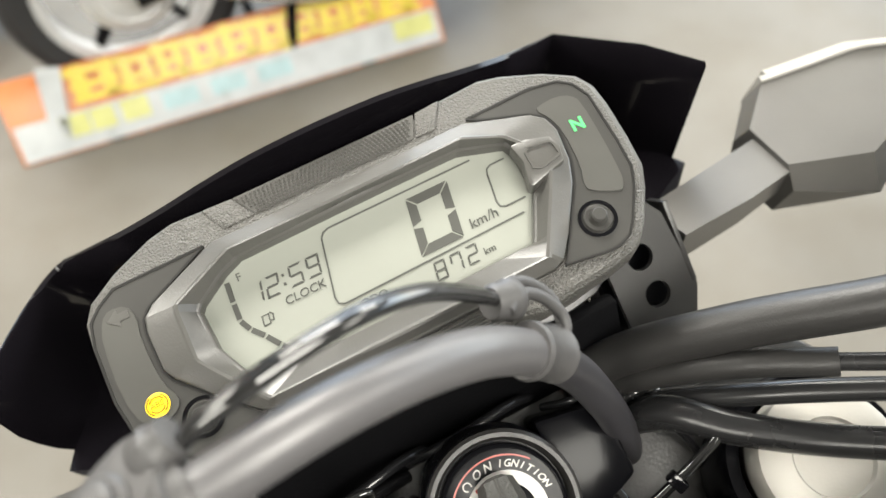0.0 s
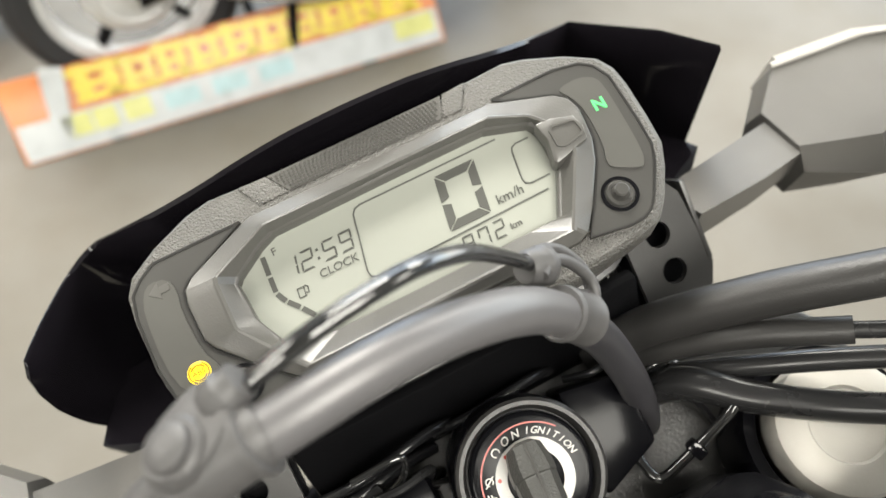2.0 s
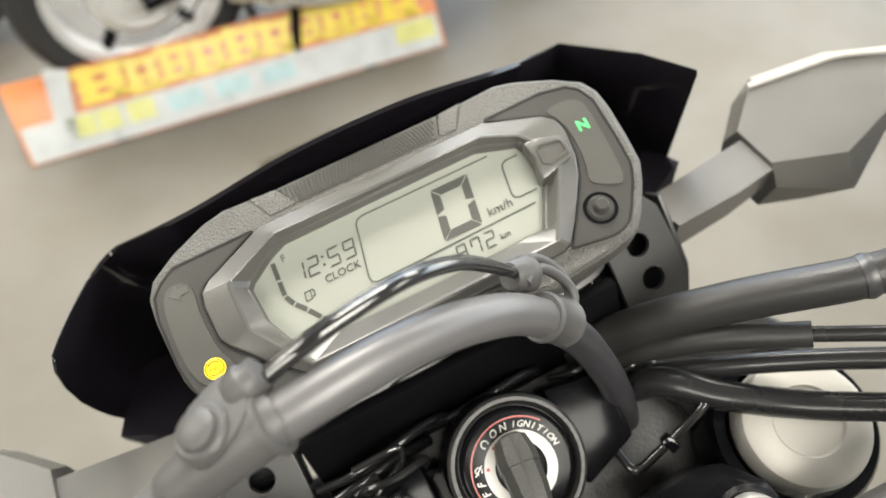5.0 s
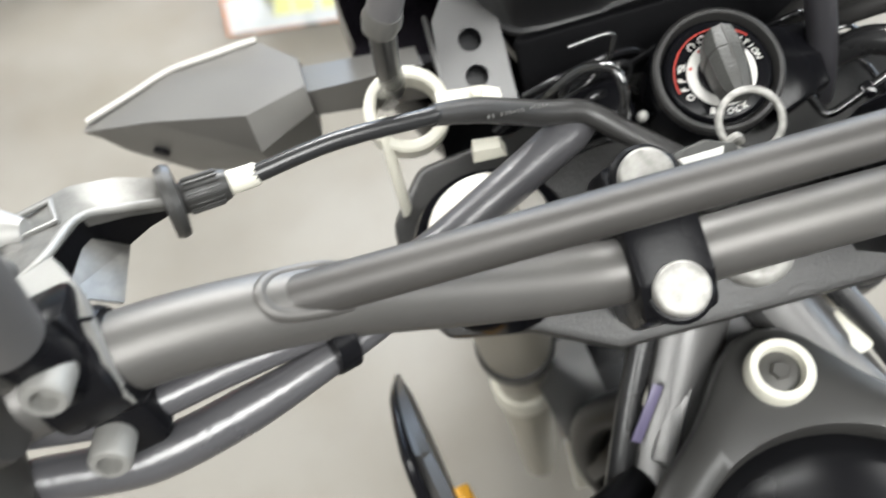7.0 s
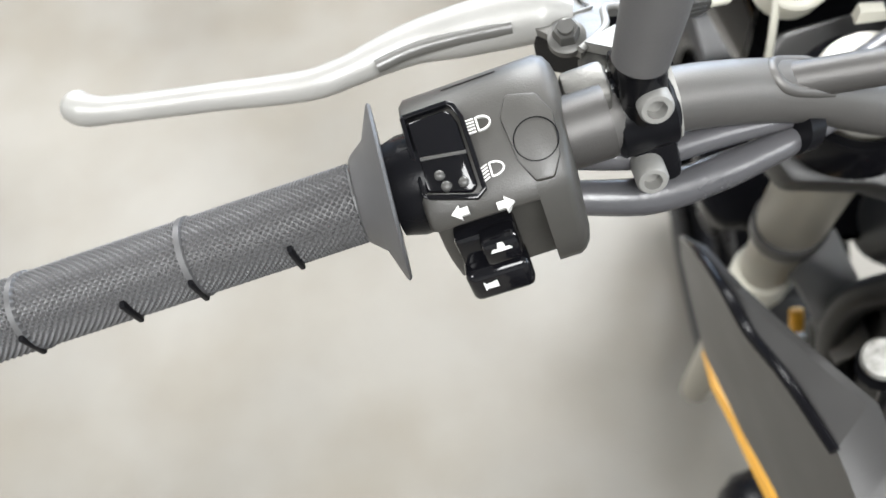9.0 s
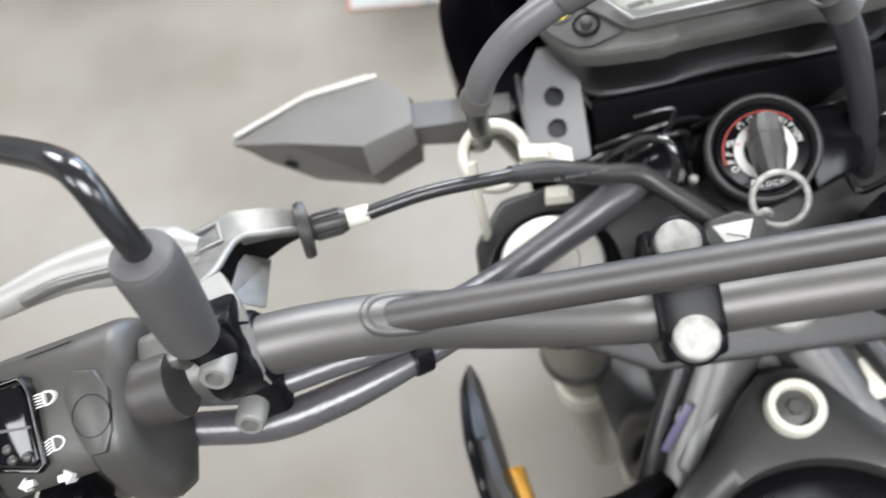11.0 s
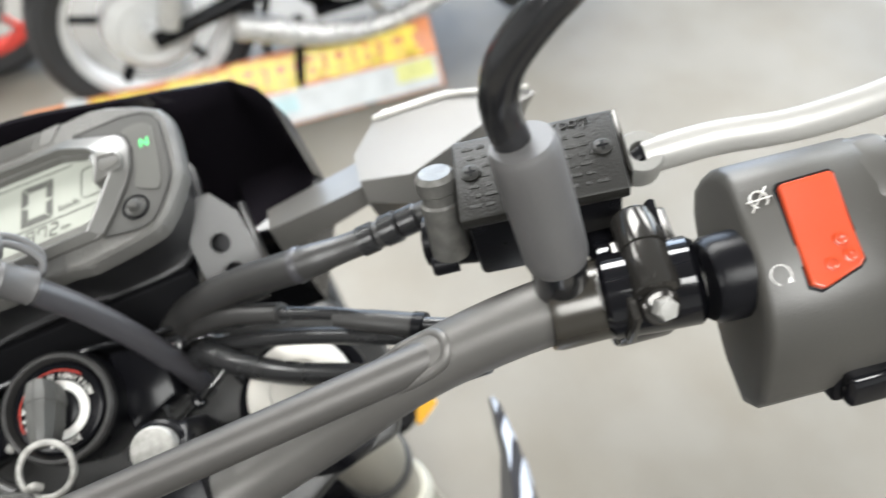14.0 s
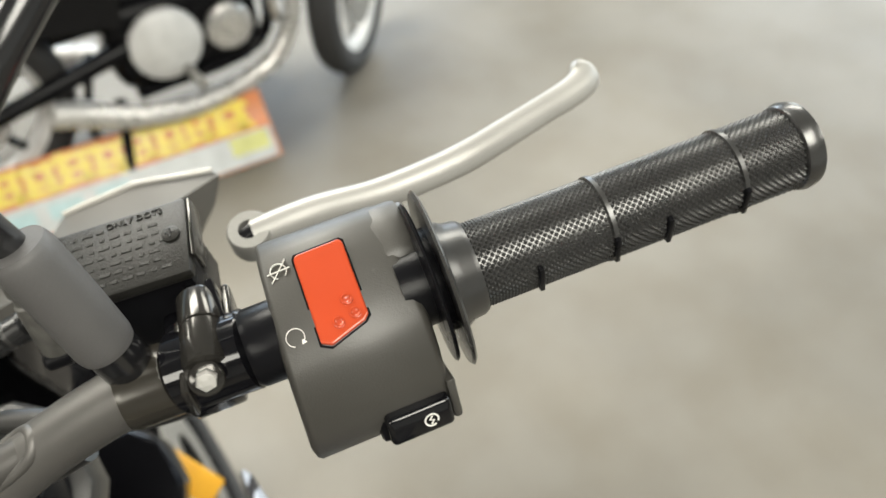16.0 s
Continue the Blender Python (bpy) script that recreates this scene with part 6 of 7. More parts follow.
# ---- tank, frame, shrouds, wheels ----
tank = part("fuel_tank", loft(Matrix.Identity(4), [[(w * math.cos(a) * (1 + 0.15 * math.sin(a)), y, z + h * math.sin(a)) for a in (2 * math.pi * k / 28 for k in range(28))] for y, w, z, h in ((-0.006, 0.020, 0.930, 0.045), (-0.013, 0.055, 0.925, 0.064), (-0.040, 0.085, 0.915, 0.083), (-0.09, 0.105, 0.905, 0.098), (-0.18, 0.130, 0.890, 0.100), (-0.30, 0.120, 0.870, 0.090), (-0.42, 0.09, 0.840, 0.070))]), M_TANKBLK, bike, "black fuel tank", sharp=60)
ft = facing((0.0, -0.150, 0.990), (0, -0.1, 1))
part("filler_ring", lathe([(0.062, -0.012), (0.062, 0.002), (0.056, 0.006), (0.047, 0.004), (0.045, -0.004)], ft, 44, False, False), M_BLACK, tank, "black filler surround")
part("filler_cap", lathe([(0.045, -0.006), (0.044, 0.002), (0.030, 0.005), (0.010, 0.006)], ft, 40), M_PANEL, tank)
trim_m = facing((0.0, 0.0, 1.0035), (0, -0.15, 1))


def trim_loop(r0, tongue, z):
    """A circle round the dome that swells forwards into a tongue."""
    out = []
    for k in range(72):
        a = 360 * k / 72
        d = (a - 90 + 180) % 360 - 180
        r = r0 + tongue * math.exp(-(d / 17.0) ** 2)
        out.append(trim_m @ Vector((r * math.cos(radians(a)), -0.085 + r * math.sin(radians(a)), z)))
    return out


part("tank_trim", skin(bmesh.new(), [trim_loop(0.080, 0.028, -0.014), trim_loop(0.080, 0.026, -0.002), trim_loop(0.078, 0.025, 0.001), trim_loop(0.070, 0.014, 0.003), trim_loop(0.064, 0.0, 0.002), trim_loop(0.062, 0.0, -0.003), trim_loop(0.062, 0.0, -0.014)], closed=True), M_TRIM, tank, "arched grey trim round the tank dome", sharp=60)
tb = facing((0.000, 0.000, 1.0060), (0, -0.15, 1))
part("tank_washer", lathe([(0.0126, 0), (0.0126, 0.006), (0.0116, 0.008), (0.0086, 0.008), (0.0078, 0.003)], tb, 32, True, False), M_WHITEPL, tank, "white collar washer")
part("tank_bolt", joined(lathe([(0.0078, 0.001), (0.0078, 0.0035), (0.0060, 0.004)], tb, 24), hexnut(tb @ Matrix.Translation((0, 0, 0.0035)), 0.0036, 0.003)), M_FITTING, tank)
part("head_tube", lathe([(0.032, -0.21), (0.032, -0.034)], facing(onsteer(0.0, -0.046, 0), STEER), 28), M_FRAMEAL, bike, "grey steering head")
# the clutch-side shroud is a steep plate; stations give its lower edge, its crease and its upper edge
PLATE = [((-0.1562, 0.0790, 0.9270), (-0.1558, 0.0775, 0.9310), (-0.1550, 0.0775, 0.9310)), ((-0.1557, 0.0728, 0.9135), (-0.1535, 0.0490, 0.9640), (-0.1510, 0.0490, 0.9640)), ((-0.1530, 0.0497, 0.8960), (-0.1482, 0.0130, 0.9860), (-0.1440, 0.0130, 0.9840)),
         ((-0.1490, 0.0230, 0.8760), (-0.1425, -0.0133, 0.9900), (-0.1360, -0.0150, 1.0020)), ((-0.1360, -0.0250, 0.8650), (-0.1352, -0.0414, 1.0030), (-0.1260, -0.0380, 1.0120)), ((-0.1250, -0.0650, 0.8680), (-0.1260, -0.0750, 1.0080), (-0.1110, -0.0600, 1.0120)), ((-0.1150, -0.1500, 0.8700), (-0.1120, -0.1500, 0.9850), (-0.0950, -0.1350, 0.9850))]
inward = Vector((0.0045, 0.0010, -0.0010))
sh = part("tank_shroud", skin(bmesh.new(), [[Vector(lo), Vector(cr), Vector(up), Vector(up) + inward * k, Vector(cr) + inward * k, Vector(lo) + inward * k] for (lo, cr, up), k in zip(PLATE, (0.1, 0.6, 1, 1, 1, 1, 1))]), M_SHROUD, bike, "grey plastic radiator shroud with a thin amber stripe", sharp=30)
part("shroud_crease", tube([Vector(cr) + Vector((-0.0010, -0.0008, 0.0006)) for lo, cr, up in PLATE[:6]], [0.0006, 0.0022, 0.0030, 0.0030, 0.0028, 0.0024], 12, 6), M_PAINT, sh, "dark band along the shroud")
part("side_graphic", skin(bmesh.new(), [[Vector(p) + Vector((-w, 0.002, -0.012)), Vector(p), Vector(p) + Vector((0.010, 0, 0.004)), Vector(p) + Vector((0.010, 0.002, -0.014))] for p, w in (((-0.1480, 0.0300, 0.868), 0.0002), ((-0.1440, 0.0100, 0.858), 0.0014), ((-0.1360, -0.0120, 0.852), 0.0024), ((-0.1250, -0.0600, 0.850), 0.0024))]), M_ORANGE, sh, "amber lower panel of the shroud")
ROWS = [(0.1715, 0.1690, 0.093, 0.911, 0.004), (0.1730, 0.1620, 0.060, 0.905, 0.030), (0.1690, 0.1500, 0.034, 0.900, 0.055), (0.1730, 0.1330, 0.000, 0.895, 0.075), (0.1640, 0.1050, -0.070, 0.890, 0.10), (0.1500, 0.0850, -0.20, 0.880, 0.10)]
sh = part("tank_shroud", skin(bmesh.new(), [[Vector((xo, y, z)), Vector((xo + 0.002, y - 0.004, z - d)), Vector((xi, y - 0.004, z - d)), Vector((xi, y, z + 0.002))] for xo, xi, y, z, d in ROWS]), M_SHROUD, bike, "black radiator shroud with bright side graphic", sharp=60)
part("side_graphic", skin(bmesh.new(), [[Vector((xo + 0.0006, y, z + 0.0012)), Vector((xo + 0.0030, y - 0.004, z - d * 0.9)), Vector((xo + 0.0005, y - 0.004, z - d * 0.9)), Vector((xo + (xi - xo) * g, y, z + 0.0022))] for (xo, xi, y, z, d), g in zip(ROWS, (0.3, 0.6, 0.55, 0.45, 0.4, 0.4))]), M_BLUE, sh, "pale blue graphic")
# radiator, its curved cowl and hoses in front of the frame
rad = part("radiator", box(axes((-0.018, 0.050, 0.780), (1, 0, 0), (0, -0.35, 0.94)), 0.070, 0.060, 0.260, 0.006), M_BLACK, bike, "black radiator in front of the frame")
part("radiator_cowl", skin(bmesh.new(), [[Vector((-0.086 + a, 0.108 - u * 0.088, 0.845 + 0.020 * math.sin(u * 3.1))), Vector((-0.050 + a * 0.4, 0.104 - u * 0.084, 0.868 + 0.010 * u)), Vector((-0.050 + a * 0.4, 0.104 - u * 0.084, 0.864 + 0.010 * u)), Vector((-0.086 + a, 0.108 - u * 0.088, 0.841 + 0.020 * math.sin(u * 3.1)))] for u, a in ((k / 6, 0.018 * (k / 6) ** 2) for k in range(7))]), M_COWL, rad, "curved grey radiator cowl", sharp=60)
part("coolant_hose", tube([(-0.040, 0.030, 0.930), (-0.062, 0.040, 0.890), (-0.066, 0.034, 0.840), (-0.050, 0.020, 0.780)], 0.0095, 16, 6), M_RUBBER, bike, "black coolant hose beside the frame")
part("frame_sticker", box(axes((-0.0490, 0.0040, 0.9880), (-0.55, -0.60, -0.55), (0.2, -0.6, 0.75)), 0.026, 0.0045, 0.0012, 0.0004), M_LILAC, bike, "faded lilac warning sticker")
part("frame_spine", bevelled(loft(Matrix.Identity(4), [[(-0.060, 0.050, 0.50), (0.060, 0.050, 0.50), (0.060, -0.15, 0.50), (-0.060, -0.15, 0.50)], [(-0.050, 0.060, 0.80), (0.050, 0.060, 0.80), (0.060, -0.15, 0.80), (-0.060, -0.15, 0.80)], [(-0.030, 0.050, 0.955), (0.030, 0.050, 0.955), (0.050, -0.10, 0.92), (-0.050, -0.10, 0.92)]]), 0.006, 2), M_BLACK, bike, "black frame spine with airbox")
for sx in (-1, 1):
    frame_tube = part("frame_tube", tube([(sx * 0.016, 0.0394, 0.9968), (sx * 0.045, -0.0111, 0.959), (sx * 0.085, -0.1012, 0.902), (sx * 0.115, -0.2311, 0.8212)], 0.0135, 12, 6, flat=1.3), M_BEAM, bike, "grey painted frame tube")
    part("frame_gusset", box(axes((sx * 0.028, 0.017, 0.978), (sx * 0.5, -0.75, -0.4), (0, 0, 1)), 0.07, 0.010, 0.03, 0.002), M_BEAM, frame_tube)
    part("frame_lug", lathe([(0.010, 0), (0.010, 0.012), (0.008, 0.013)], facing((sx * 0.040, 0.0187, 0.9753), (sx * 0.2, -0.2, 0.9)), 18), M_WHITEPL, frame_tube)
    lead = part("frame_lead", tube([(sx * 0.030, 0.0499, 1.0108), (sx * 0.060, -0.0005, 0.973), (sx * 0.098, -0.0817, 0.907), (sx * 0.12, -0.1711, 0.8592)], 0.0055, 10, 6), M_CABLE, bike, "black cable along the frame")
part("side_bolt", lathe([(0.0090, -0.004), (0.0090, 0.002), (0.0078, 0.0036), (0.0030, 0.0042)], facing((-0.0955, -0.0370, 1.0010), (-0.25, -0.2, 0.95)), 28), M_CHROME, tank, "bright domed side bolt")
part("bolt_arm", tube([(-0.0955, -0.0370, 0.993), (-0.075, -0.030, 0.975), (-0.050, -0.010, 0.955)], [0.011, 0.012, 0.010], 12, 5), M_TANKBLK, tank)
rr = part("reflector", box(axes((0.1180, 0.1800, 0.800), (0.35, -0.45, -0.82), (0.3, -0.6, 0.6)), 0.055, 0.024, 0.008, 0.002), M_ORANGE, bike, "amber reflector on a white stay")
part("reflector_stay", box(axes((0.0940, 0.1800, 0.795), (0.35, -0.45, -0.82), (0.3, -0.6, 0.6)), 0.055, 0.026, 0.006, 0.002), M_WHITEPL, rr)
rl = part("reflector", box(axes((-0.0690, 0.0760, 0.790), (0.0, -0.5, -0.85), (0.0, -0.8, 0.5)), 0.020, 0.010, 0.006, 0.002), M_ORANGE, bike, "amber reflector on a white stay")
part("reflector_stay", box(axes((-0.0690, 0.0580, 0.760), (0.0, -0.5, -0.85), (0.0, -0.8, 0.5)), 0.045, 0.012, 0.006, 0.002), M_WHITEPL, rl)
part("seat", loft(Matrix.Identity(4), [[(w * math.cos(a), y, z + 0.045 * math.sin(a)) for a in (2 * math.pi * k / 20 for k in range(20))] for y, w, z in ((-0.40, 0.0458, 0.8274), (-0.55, 0.11, 0.79), (-0.80, 0.12, 0.80), (-1.05, 0.10, 0.83))]), M_SEAT, bike, "black vinyl seat", sharp=60)


def wheel(parent, c, r, w, m_rim, label, axis=(1, 0, 0), m_spoke=None, drum=None):
    c = Vector(c)
    m = facing(c, axis, (0, 0, 1))
    tw = w / 2
    ty = part("tyre", lathe([(r - 0.070, -tw * 0.75), (r - 0.035, -tw), (r - 0.012, -tw * 0.8), (r, -tw * 0.3), (r, tw * 0.3), (r - 0.012, tw * 0.8), (r - 0.035, tw), (r - 0.070, tw * 0.75)], m, 48, False, False), M_TYRE, parent, "black road tyre")
    part("rim", lathe([(r - 0.088, -tw * 0.55), (r - 0.060, -tw * 0.78), (r - 0.056, -tw * 0.6), (r - 0.070, 0), (r - 0.056, tw * 0.6), (r - 0.060, tw * 0.78), (r - 0.088, tw * 0.55), (r - 0.094, 0)], m, 48, False, False), m_rim, ty, label)
    part("hub", lathe([(0.03, -tw * 0.7), (0.05, -tw * 0.5), (0.05, tw * 0.5), (0.03, tw * 0.7)], m, 24), m_spoke or m_rim, ty)
    for k in range(5):
        d = m.to_3x3() @ Vector((math.cos(2 * math.pi * k / 5), math.sin(2 * math.pi * k / 5), 0))
        part("spoke", tube([c + d * 0.04, c + d * (r - 0.08)], [0.020, 0.013], 8, 3, flat=0.7), m_spoke or m_rim, ty)
    if drum:
        part("drum_hub", lathe([(0.112, -tw * 0.2), (0.116, tw * 0.4), (0.110, tw * 0.9), (0.080, tw * 1.15), (0.074, tw * 1.05), (0.030, tw * 1.1), (0.026, tw * 1.5), (0.012, tw * 1.6)], m, 40), drum, ty, "large pale drum hub")
    else:
        part("brake_disc", lathe([(0.06, tw * 0.80), (0.128, tw * 0.80), (0.128, tw * 0.80 + 0.004), (0.06, tw * 0.80 + 0.004)], m, 40, False, False), M_CHROME, ty)
    return ty


wheel(bike, (0, 0.485, 0.32), 0.32, 0.09, M_BLACK, "black wheel rim")
wheel(bike, (0, -0.88, 0.30), 0.30, 0.12, M_BLACK, "black wheel rim")
part("engine", box(Matrix.Translation((0, -0.18, 0.46)), 0.26, 0.40, 0.36, 0.04, 3), M_BLACK, bike, "black engine block")
part("front_fender", loft(Matrix.Identity(4), [[(x, 0.485 + 0.365 * math.sin(a), 0.32 + 0.365 * math.cos(a) + 0.0 * x) for x in (-0.055, -0.03, 0.03, 0.055, 0.05, -0.05)] for a in (radians(d) for d in range(-50, 61, 10))], True, True), M_PAINT, bike, "black front fender", sharp=60)
for sx in (-1, 1):
    part("swingarm", tube([(sx * 0.09, -0.35, 0.42), (sx * 0.09, -0.88, 0.30)], 0.022, 10, 4), M_FRAMEAL, bike)
    part("subframe_tube", tube([(sx * 0.10, -0.24, 0.78), (sx * 0.08, -0.6, 0.74), (sx * 0.07, -1.0, 0.79)], 0.012, 10, 4), M_FRAMEAL, bike)
    part("down_tube", tube([(sx * 0.02, 0.0404, 0.8823), (sx * 0.05, 0.04, 0.6), (sx * 0.08, -0.05, 0.32)], 0.016, 10, 4), M_FRAMEAL, bike)
part("side_stand", tube([(-0.10, -0.25, 0.34), (-0.19, -0.24, 0.05), (-0.20, -0.24, 0.012)], [0.012, 0.011, 0.014], 10, 4), M_BLACK, bike)

# ---- the key in the lock, with its ring and fob ----
key = thing("ignition_key", (0, 0.066, 1.0982), "black ignition key on a steel split ring in the lock", "key")
kd = Vector((-0.0035, -0.036, -0.0040)).normalized()
km = axes((-0.0008, 0.0757, 1.1062), kd, STEER)
kq = km @ Matrix.Translation((0, 0, -0.004))
BOW = [(-0.0100, 0.0034, 0.0050), (-0.0090, 0.0052, 0.0063), (-0.0035, 0.0064, 0.0069), (-0.0004, 0.0064, 0.0068), (0.0000, 0.0060, 0.0064), (0.0004, 0.0060, 0.0066), (0.0075, 0.0057, 0.0062), (0.0140, 0.0046, 0.0050), (0.0158, 0.0036, 0.0040)]
part("bow", loft(kq, [[(x, y * w, z * h) for y, z in ((-1, -1), (-1, 0.2), (-0.62, 0.82), (0, 1), (0.62, 0.82), (1, 0.2), (1, -1))] for x, w, h in BOW]), M_KEY, key, "faceted black plastic bow with a cross seam", sharp=20)
part("bow_rib", tube([kq @ Vector((-0.009, 0, 0.0062)), kq @ Vector((0.0, 0, 0.0066)), kq @ Vector((0.0148, 0, 0.0046))], 0.0005, 8, 4), M_PANEL, key)
part("blade", box(facing((-0.0005, 0.0811, 1.0967), STEER), 0.009, 0.0025, 0.016, 0.0005), M_CHROME, key)
rm = facing((-0.0028, 0.0508, 1.0982), (0.0, -0.50, 0.86))
part("split_ring", tube([rm @ Vector((0.0101 * math.cos(radians(a)), 0.0101 * math.sin(radians(a)), 0.0004 * math.sin(radians(a)))) for a in range(0, 370, 24)], 0.0013, 10, 3), M_CHROME, key, "bright steel split ring")
fm = facing((-0.0212, 0.0398, 1.0917), (0.06, -0.45, 0.89))
fob = [(-0.0125, 0.0020), (-0.0090, 0.0095), (0.0020, 0.0110), (0.0115, 0.0070), (0.0120, -0.0010), (0.0060, -0.0120), (-0.0030, -0.0135), (-0.0120, -0.0060)]
fb = part("fob", prism(fob, fm, -0.0045, 0.0035, 0.0015, 2), M_KEY, key, "black six-sided key fob")
part("fob_triangle", prism([(-0.0085, 0.0066), (0.0068, 0.0070), (0.0000, -0.0092)], fm, 0.0034, 0.0042, 0.0003), M_WHITE, fb, "white triangle badge")
part("fob_mark", strokes([[(-0.004, 0.0030), (-0.001, 0.0018), (0.0015, 0.0012), (0.003, 0.0000)]], fm, 0.0006, 0.0041, 0.0044), M_SEG, fb)
part("fob_link", tube([fm @ Vector((0.0085, 0.0075, 0.0)), fm @ Vector((0.0120, 0.0090, 0.0025)), fm @ Vector((0.0140, 0.0075, 0.0))], 0.0016, 8, 4), M_CHROME, key)


for ob in (bike, key):
    ob.matrix_basis = LEAN @ ob.matrix_basis


# ---- the floor-standing sign ----
def sign():
    a, b = Vector((-0.560, 1.508, 0)), Vector((0.498, 1.475, 0))
    d = (b - a).normalized()
    L, H = (b - a).length, 0.190
    up = (Vector((0, 0, 1)) + 0.80 * Vector((-d.y, d.x, 0))).normalized()
    m = Matrix((d, up, d.cross(up))).transposed().to_4x4()
    m.translation = a + Vector((0, 0, 0.002))
    root = thing("floor_sign", (a + b) / 2, "long low red and yellow price sign standing on the floor", "sign")
    part("board", box(m @ Matrix.Translation((L / 2, H / 2, -0.012)), L, H, 0.024, 0.002), mat("sign_red", (0.58, 0.20, 0.07), 0.3), root, "orange-red printed board")
    mw, my, ml_, mc_ = mat("sign_white", (0.48, 0.50, 0.50), 0.3), mat("sign_yellow", (0.72, 0.55, 0.04), 0.3), mat("sign_lime", (0.56, 0.56, 0.20), 0.3), mat("sign_aqua", (0.36, 0.52, 0.54), 0.3)
    part("white_band", box(m @ Matrix.Translation((L * 0.50, 0.046, 0.002)), L * 0.985, 0.084, 0.003), mw, root)
    for k, (x, w) in enumerate(((0.20, 0.10), (0.29, 0.07), (0.365, 0.065), (0.44, 0.07), (0.52, 0.075), (0.60, 0.07), (0.675, 0.065), (0.75, 0.07), (0.82, 0.06), (0.905, 0.09))):
        for dx, dy, bw, bh in ((-0.30, 0.0, 0.22, 0.078), (0.30, -0.004 * (k % 3), 0.20, 0.074), (0.0, 0.028, 0.80, 0.016), (0.0, -0.004 - 0.006 * (k % 2), 0.70, 0.015), (0.05, -0.033, 0.78, 0.014)):
            part("yellow_bar", box(m @ Matrix.Translation((L * (x + w * dx), 0.142 + dy - 0.006 * (k % 2), 0.002)), L * w * bw * 1.45, bh * 1.08, 0.003 + 0.0006 * (dx > 0) + 0.0012 * (dx == 0)), my, root)
    for x, w in ((0.13, 0.06), (0.19, 0.05), (0.26, 0.06), (0.93, 0.10)):
        part("lime_bar", box(m @ Matrix.Translation((L * x, 0.058, 0.005)), L * w, 0.050, 0.002), ml_, root)
    for x, w in ((0.36, 0.08), (0.47, 0.08), (0.58, 0.08)):
        part("aqua_bar", box(m @ Matrix.Translation((L * x, 0.052, 0.005)), L * w, 0.040, 0.002), mc_, root)
    part("white_figure", prism([(L * 0.075, 0.03), (L * 0.115, 0.03), (L * 0.145, 0.19), (L * 0.095, 0.20)], m, 0.002, 0.006), mw, root)
    part("foot", box(m @ Matrix.Translation((L * 0.2, 0.006, -0.05)), 0.04, 0.012, 0.10, 0.002), M_BLACK, root)
    part("foot", box(m @ Matrix.Translation((L * 0.8, 0.006, -0.05)), 0.04, 0.012, 0.10, 0.002), M_BLACK, root)


sign()


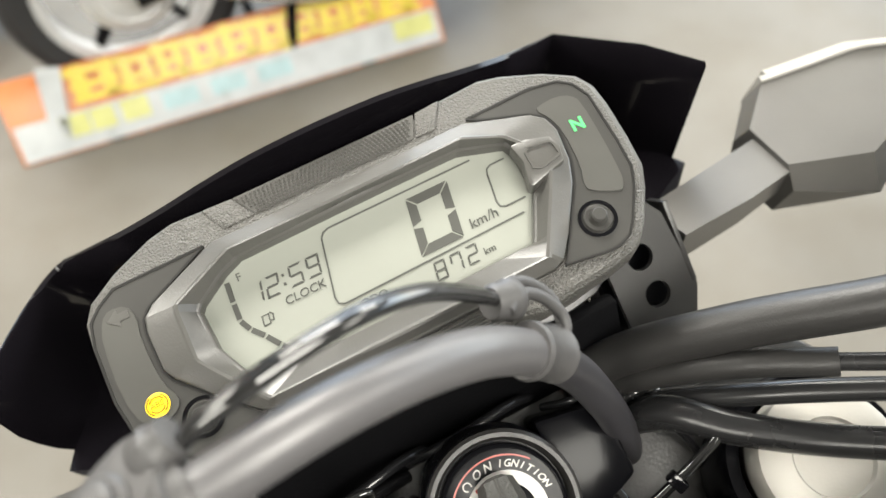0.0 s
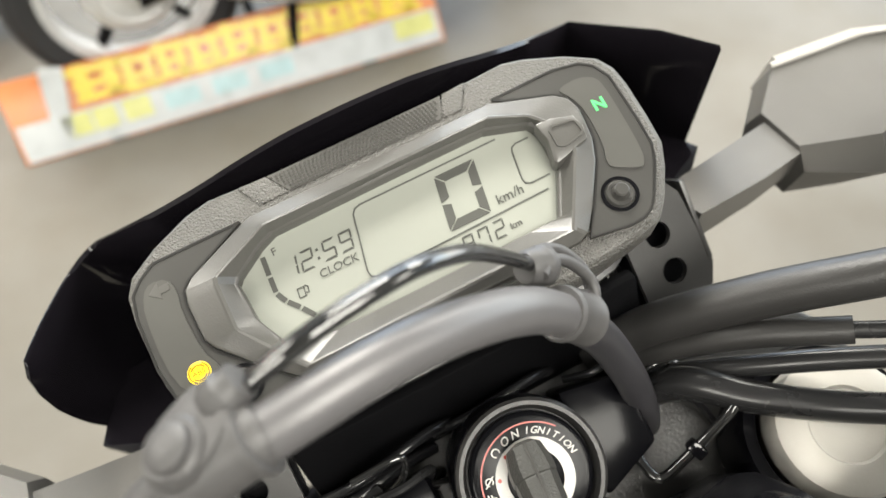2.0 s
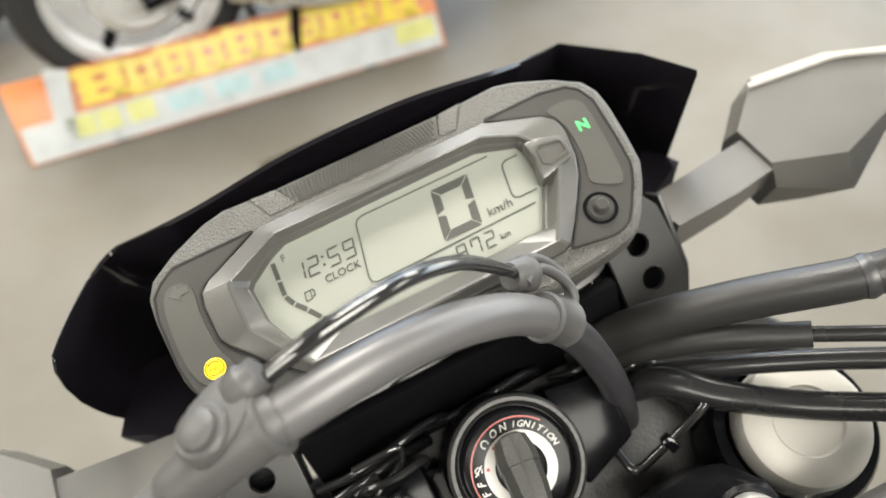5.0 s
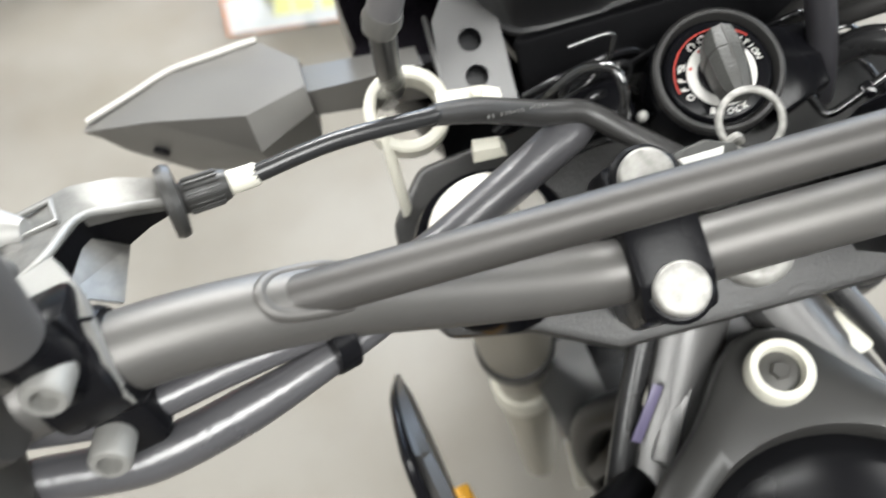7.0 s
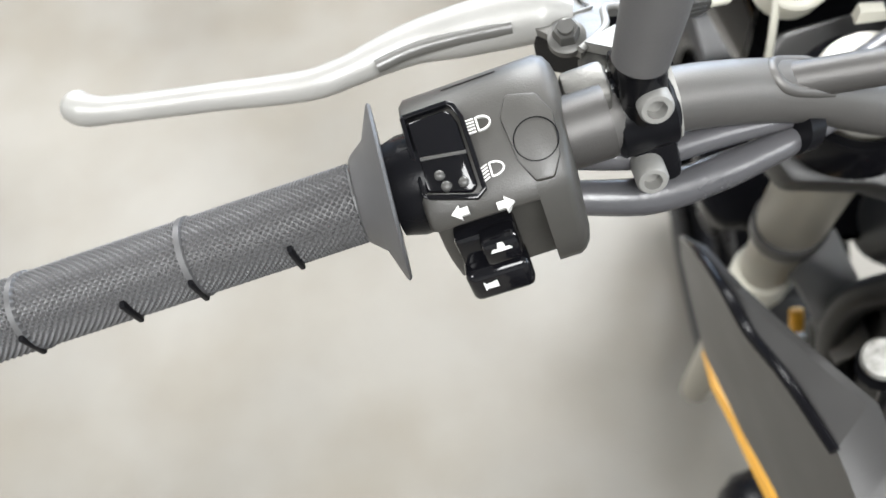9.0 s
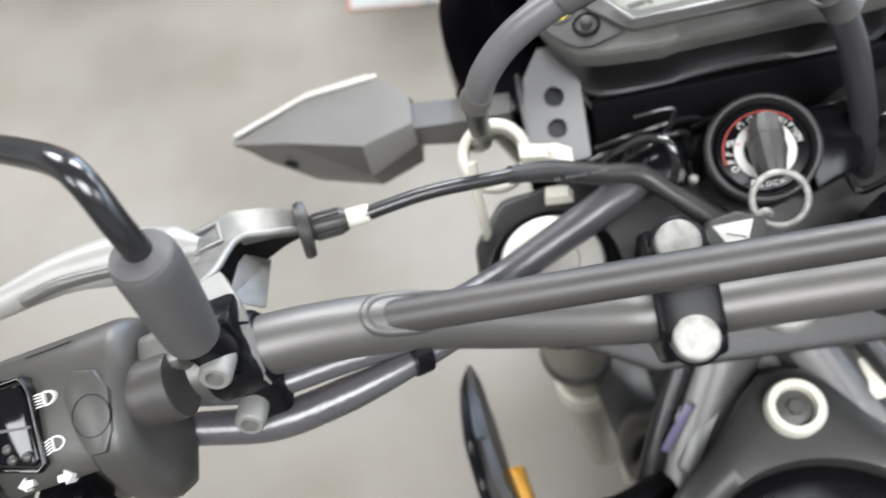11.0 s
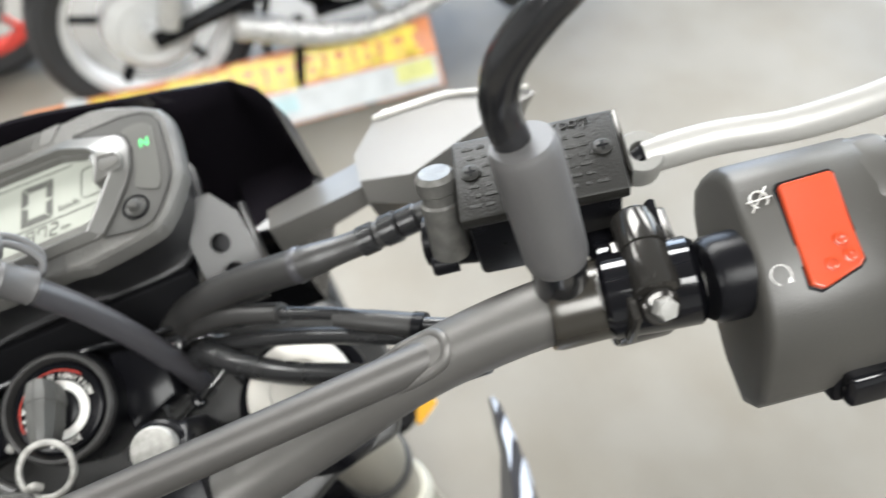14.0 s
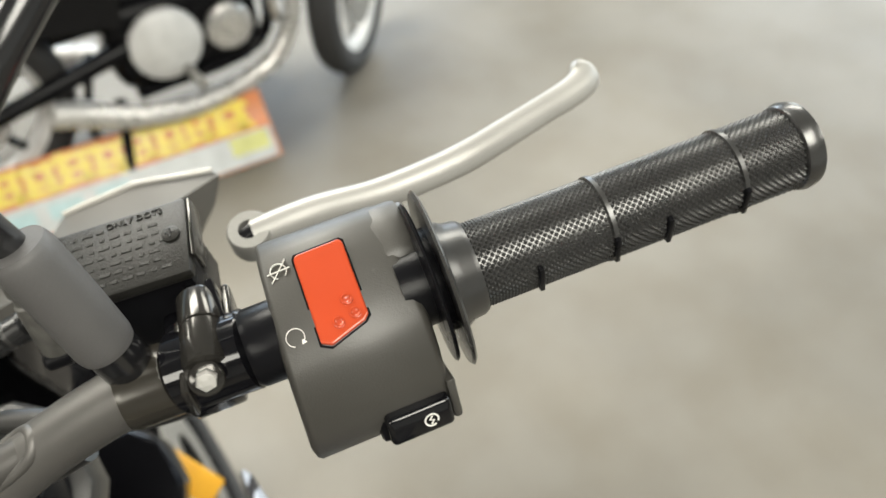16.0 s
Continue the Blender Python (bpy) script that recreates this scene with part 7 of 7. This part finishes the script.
# ---- other motorcycles standing behind ----
def parked_bike(name, label, m_rim, m_tank, place, steer=0.0, drum=None):
    """Built along y with its front wheel ahead, then placed."""
    root = thing(name, (0, 0, 0), label, "motorcycle", group="parked motorcycles")
    R = 0.275
    wheel(root, (0, 0.545, R), R, 0.09, m_rim, "painted cast wheel", (math.cos(steer), math.sin(steer), 0))
    wheel(root, (0, -0.55, R), R, 0.11, m_rim, "painted cast wheel", m_spoke=M_BLACK if drum else None, drum=drum)
    st = Matrix.Translation((0, 0.43, 0)) @ Matrix.Rotation(steer, 4, "Z") @ Matrix.Translation((0, -0.43, 0))
    for sx in (-1, 1):
        part("fork_leg", tube([st @ Vector((sx * 0.085, 0.545, R)), st @ Vector((sx * 0.085, 0.35, 0.80))], [0.026, 0.020], 12, 4), M_SILVER, root, "silver fork leg")
        part("shock", tube([(sx * 0.13, -0.51, 0.32), (sx * 0.12, -0.38, 0.64)], 0.026, 12, 4), M_BRIGHT, root)
        part("shock_spring", tube([(sx * 0.1275, -0.475, 0.40), (sx * 0.1235, -0.40, 0.58)], 0.034, 12, 4), M_RIMW, root)
        part("swing_arm", tube([(sx * 0.10, -0.10, 0.36), (sx * 0.105, -0.55, 0.275)], [0.026, 0.020], 12, 3), M_PAINT, root)
        part("frame_tube", tube([(sx * 0.05, 0.32, 0.72), (sx * 0.11, 0.1, 0.62), (sx * 0.12, -0.25, 0.60), (sx * 0.10, -0.52, 0.66)], 0.018, 10, 5), M_PAINT, root)
        part("down_tube", tube([(sx * 0.04, 0.32, 0.70), (sx * 0.07, 0.26, 0.45), (sx * 0.09, 0.20, 0.24), (sx * 0.10, -0.15, 0.22)], 0.017, 10, 5), M_PAINT, root)
        part("side_cover", bevelled(skin(bmesh.new(), [[Vector((sx * x, y, z)) for y, z in ((-0.10, 0.62), (-0.40, 0.66), (-0.34, 0.46), (-0.14, 0.42))] for x in (0.09, 0.125)]), 0.008, 2), m_tank, root, "painted side cover")
        part("crash_bar", tube([(sx * 0.06, 0.26, 0.30), (sx * 0.20, 0.22, 0.36), (sx * 0.21, 0.20, 0.50), (sx * 0.07, 0.24, 0.58)], 0.012, 10, 6), M_BRIGHT, root)
        part("grip", tube([(sx * 0.24, 0.26, 0.98), (sx * 0.36, 0.20, 0.96)], 0.016, 10, 3), M_RUBBER, root)
    part("handlebar", tube([(-0.26, 0.25, 0.975), (-0.12, 0.31, 0.97), (0, 0.34, 0.90), (0.12, 0.31, 0.97), (0.26, 0.25, 0.975)], 0.011, 10, 6), M_CHROME, root)
    eng = part("engine", box(Matrix.Translation((0, 0.02, 0.34)), 0.22, 0.40, 0.24, 0.05, 3), M_BLACK, root, "black engine block")
    for sx in (-1, 1):
        part("engine_cover", lathe([(0.092, 0), (0.092, 0.022), (0.076, 0.036), (0.02, 0.040)], facing((sx * 0.108, -0.05, 0.34), (sx, 0, 0), (0, 1, 0)), 28), M_RIMW, eng, "pale round engine cover")
        part("engine_cover", lathe([(0.062, 0), (0.062, 0.018), (0.048, 0.028), (0.02, 0.030)], facing((sx * 0.108, 0.12, 0.33), (sx, 0, 0), (0, 1, 0)), 24), M_BRIGHT, eng)
        part("carburettor", lathe([(0.03, 0), (0.032, 0.03), (0.02, 0.05)], facing((sx * 0.03, -0.02, 0.52), (sx, 0, 0), (0, 1, 0)), 18), M_BRIGHT, eng)
    for k in range(7):
        part("cooling_fin", box(Matrix.Translation((0, 0.13, 0.47 + 0.018 * k)), 0.18 - 0.008 * k, 0.16, 0.007, 0.002), M_BRIGHT if k % 2 else M_ENGINE, eng)
    part("airbox", box(Matrix.Translation((0, -0.18, 0.50)), 0.17, 0.24, 0.22, 0.03, 2), M_BLACK, root, "black airbox behind the engine")
    part("rear_fender", loft(Matrix.Identity(4), [[(x, -0.55 - 0.315 * math.sin(a), R + 0.315 * math.cos(a) + 0.03) for x in (-0.07, -0.04, 0.04, 0.07, 0.06, -0.06)] for a in (radians(d) for d in range(-40, 61, 10))]), M_BLACK, root, "black rear fender", sharp=60)
    part("tank", loft(Matrix.Identity(4), [[(w * math.cos(a), y, z + h * math.sin(a)) for a in (2 * math.pi * k / 20 for k in range(20))] for y, w, z, h in ((0.30, 0.05, 0.76, 0.05), (0.22, 0.12, 0.76, 0.09), (0.06, 0.15, 0.75, 0.10), (-0.10, 0.10, 0.71, 0.06))]), m_tank, root, "painted fuel tank", sharp=60)
    part("seat", loft(Matrix.Identity(4), [[(w * math.cos(a), y, z + 0.04 * math.sin(a)) for a in (2 * math.pi * k / 16 for k in range(16))] for y, w, z in ((-0.10, 0.09, 0.70), (-0.30, 0.13, 0.71), (-0.62, 0.11, 0.76))]), M_SEAT, root, "black seat", sharp=60)
    part("headlight", lathe([(0.02, -0.10), (0.07, -0.08), (0.085, 0), (0.08, 0.012), (0.03, 0.02)], facing(st @ Vector((0, 0.43, 0.80)), st.to_3x3() @ Vector((0, 1, -0.1)), (0, 0, 1)), 28), M_BRIGHT, root)
    part("front_fender", loft(st, [[(x, 0.545 + 0.305 * math.sin(a), R + 0.305 * math.cos(a)) for x in (-0.06, -0.03, 0.03, 0.06, 0.05, -0.05)] for a in (radians(d) for d in range(-60, 51, 10))]), m_tank, root, "painted front fender", sharp=60)
    for sx in (-1, 1):
        tail = [(sx * 0.16, -0.28, 0.25), (sx * 0.15, -0.36, 0.28)] if drum and sx > 0 else [(sx * 0.18, -0.28, 0.23), (sx * 0.19, -0.66, 0.33)]
        part("exhaust", tube([(sx * 0.09, 0.20, 0.46), (sx * 0.13, 0.30, 0.38), (sx * 0.15, 0.22, 0.22), (sx * 0.16, 0.02, 0.17), (sx * 0.17, -0.16, 0.20)] + tail, [0.024, 0.024, 0.024, 0.026, 0.030, 0.034, 0.034], 14, 6), M_BRIGHT, root, "chrome exhaust pipe")
    part("foot_peg", tube([(-0.24, -0.02, 0.27), (0.24, -0.02, 0.27)], 0.014, 10, 2), M_CHROME, root)
    part("centre_stand", tube([(-0.12, -0.20, 0.24), (-0.16, -0.26, 0.012), (0.16, -0.26, 0.012), (0.12, -0.20, 0.24)], 0.013, 8, 3), M_BLACK, root)
    root.matrix_basis = place
    return root


parked_bike("parked_motorcycle", "small black motorcycle with pale drum hub and white rims", M_RIMW, M_TANKBLK, pose(0.348, 1.744, 0, 0, 0, -85.4), radians(42), M_RIMW)
parked_bike("parked_motorcycle", "small motorcycle with red cast wheels and dark tyres", M_RIMR, M_RIMR, pose(-1.22, 2.12, 0, 0, 0, -94))
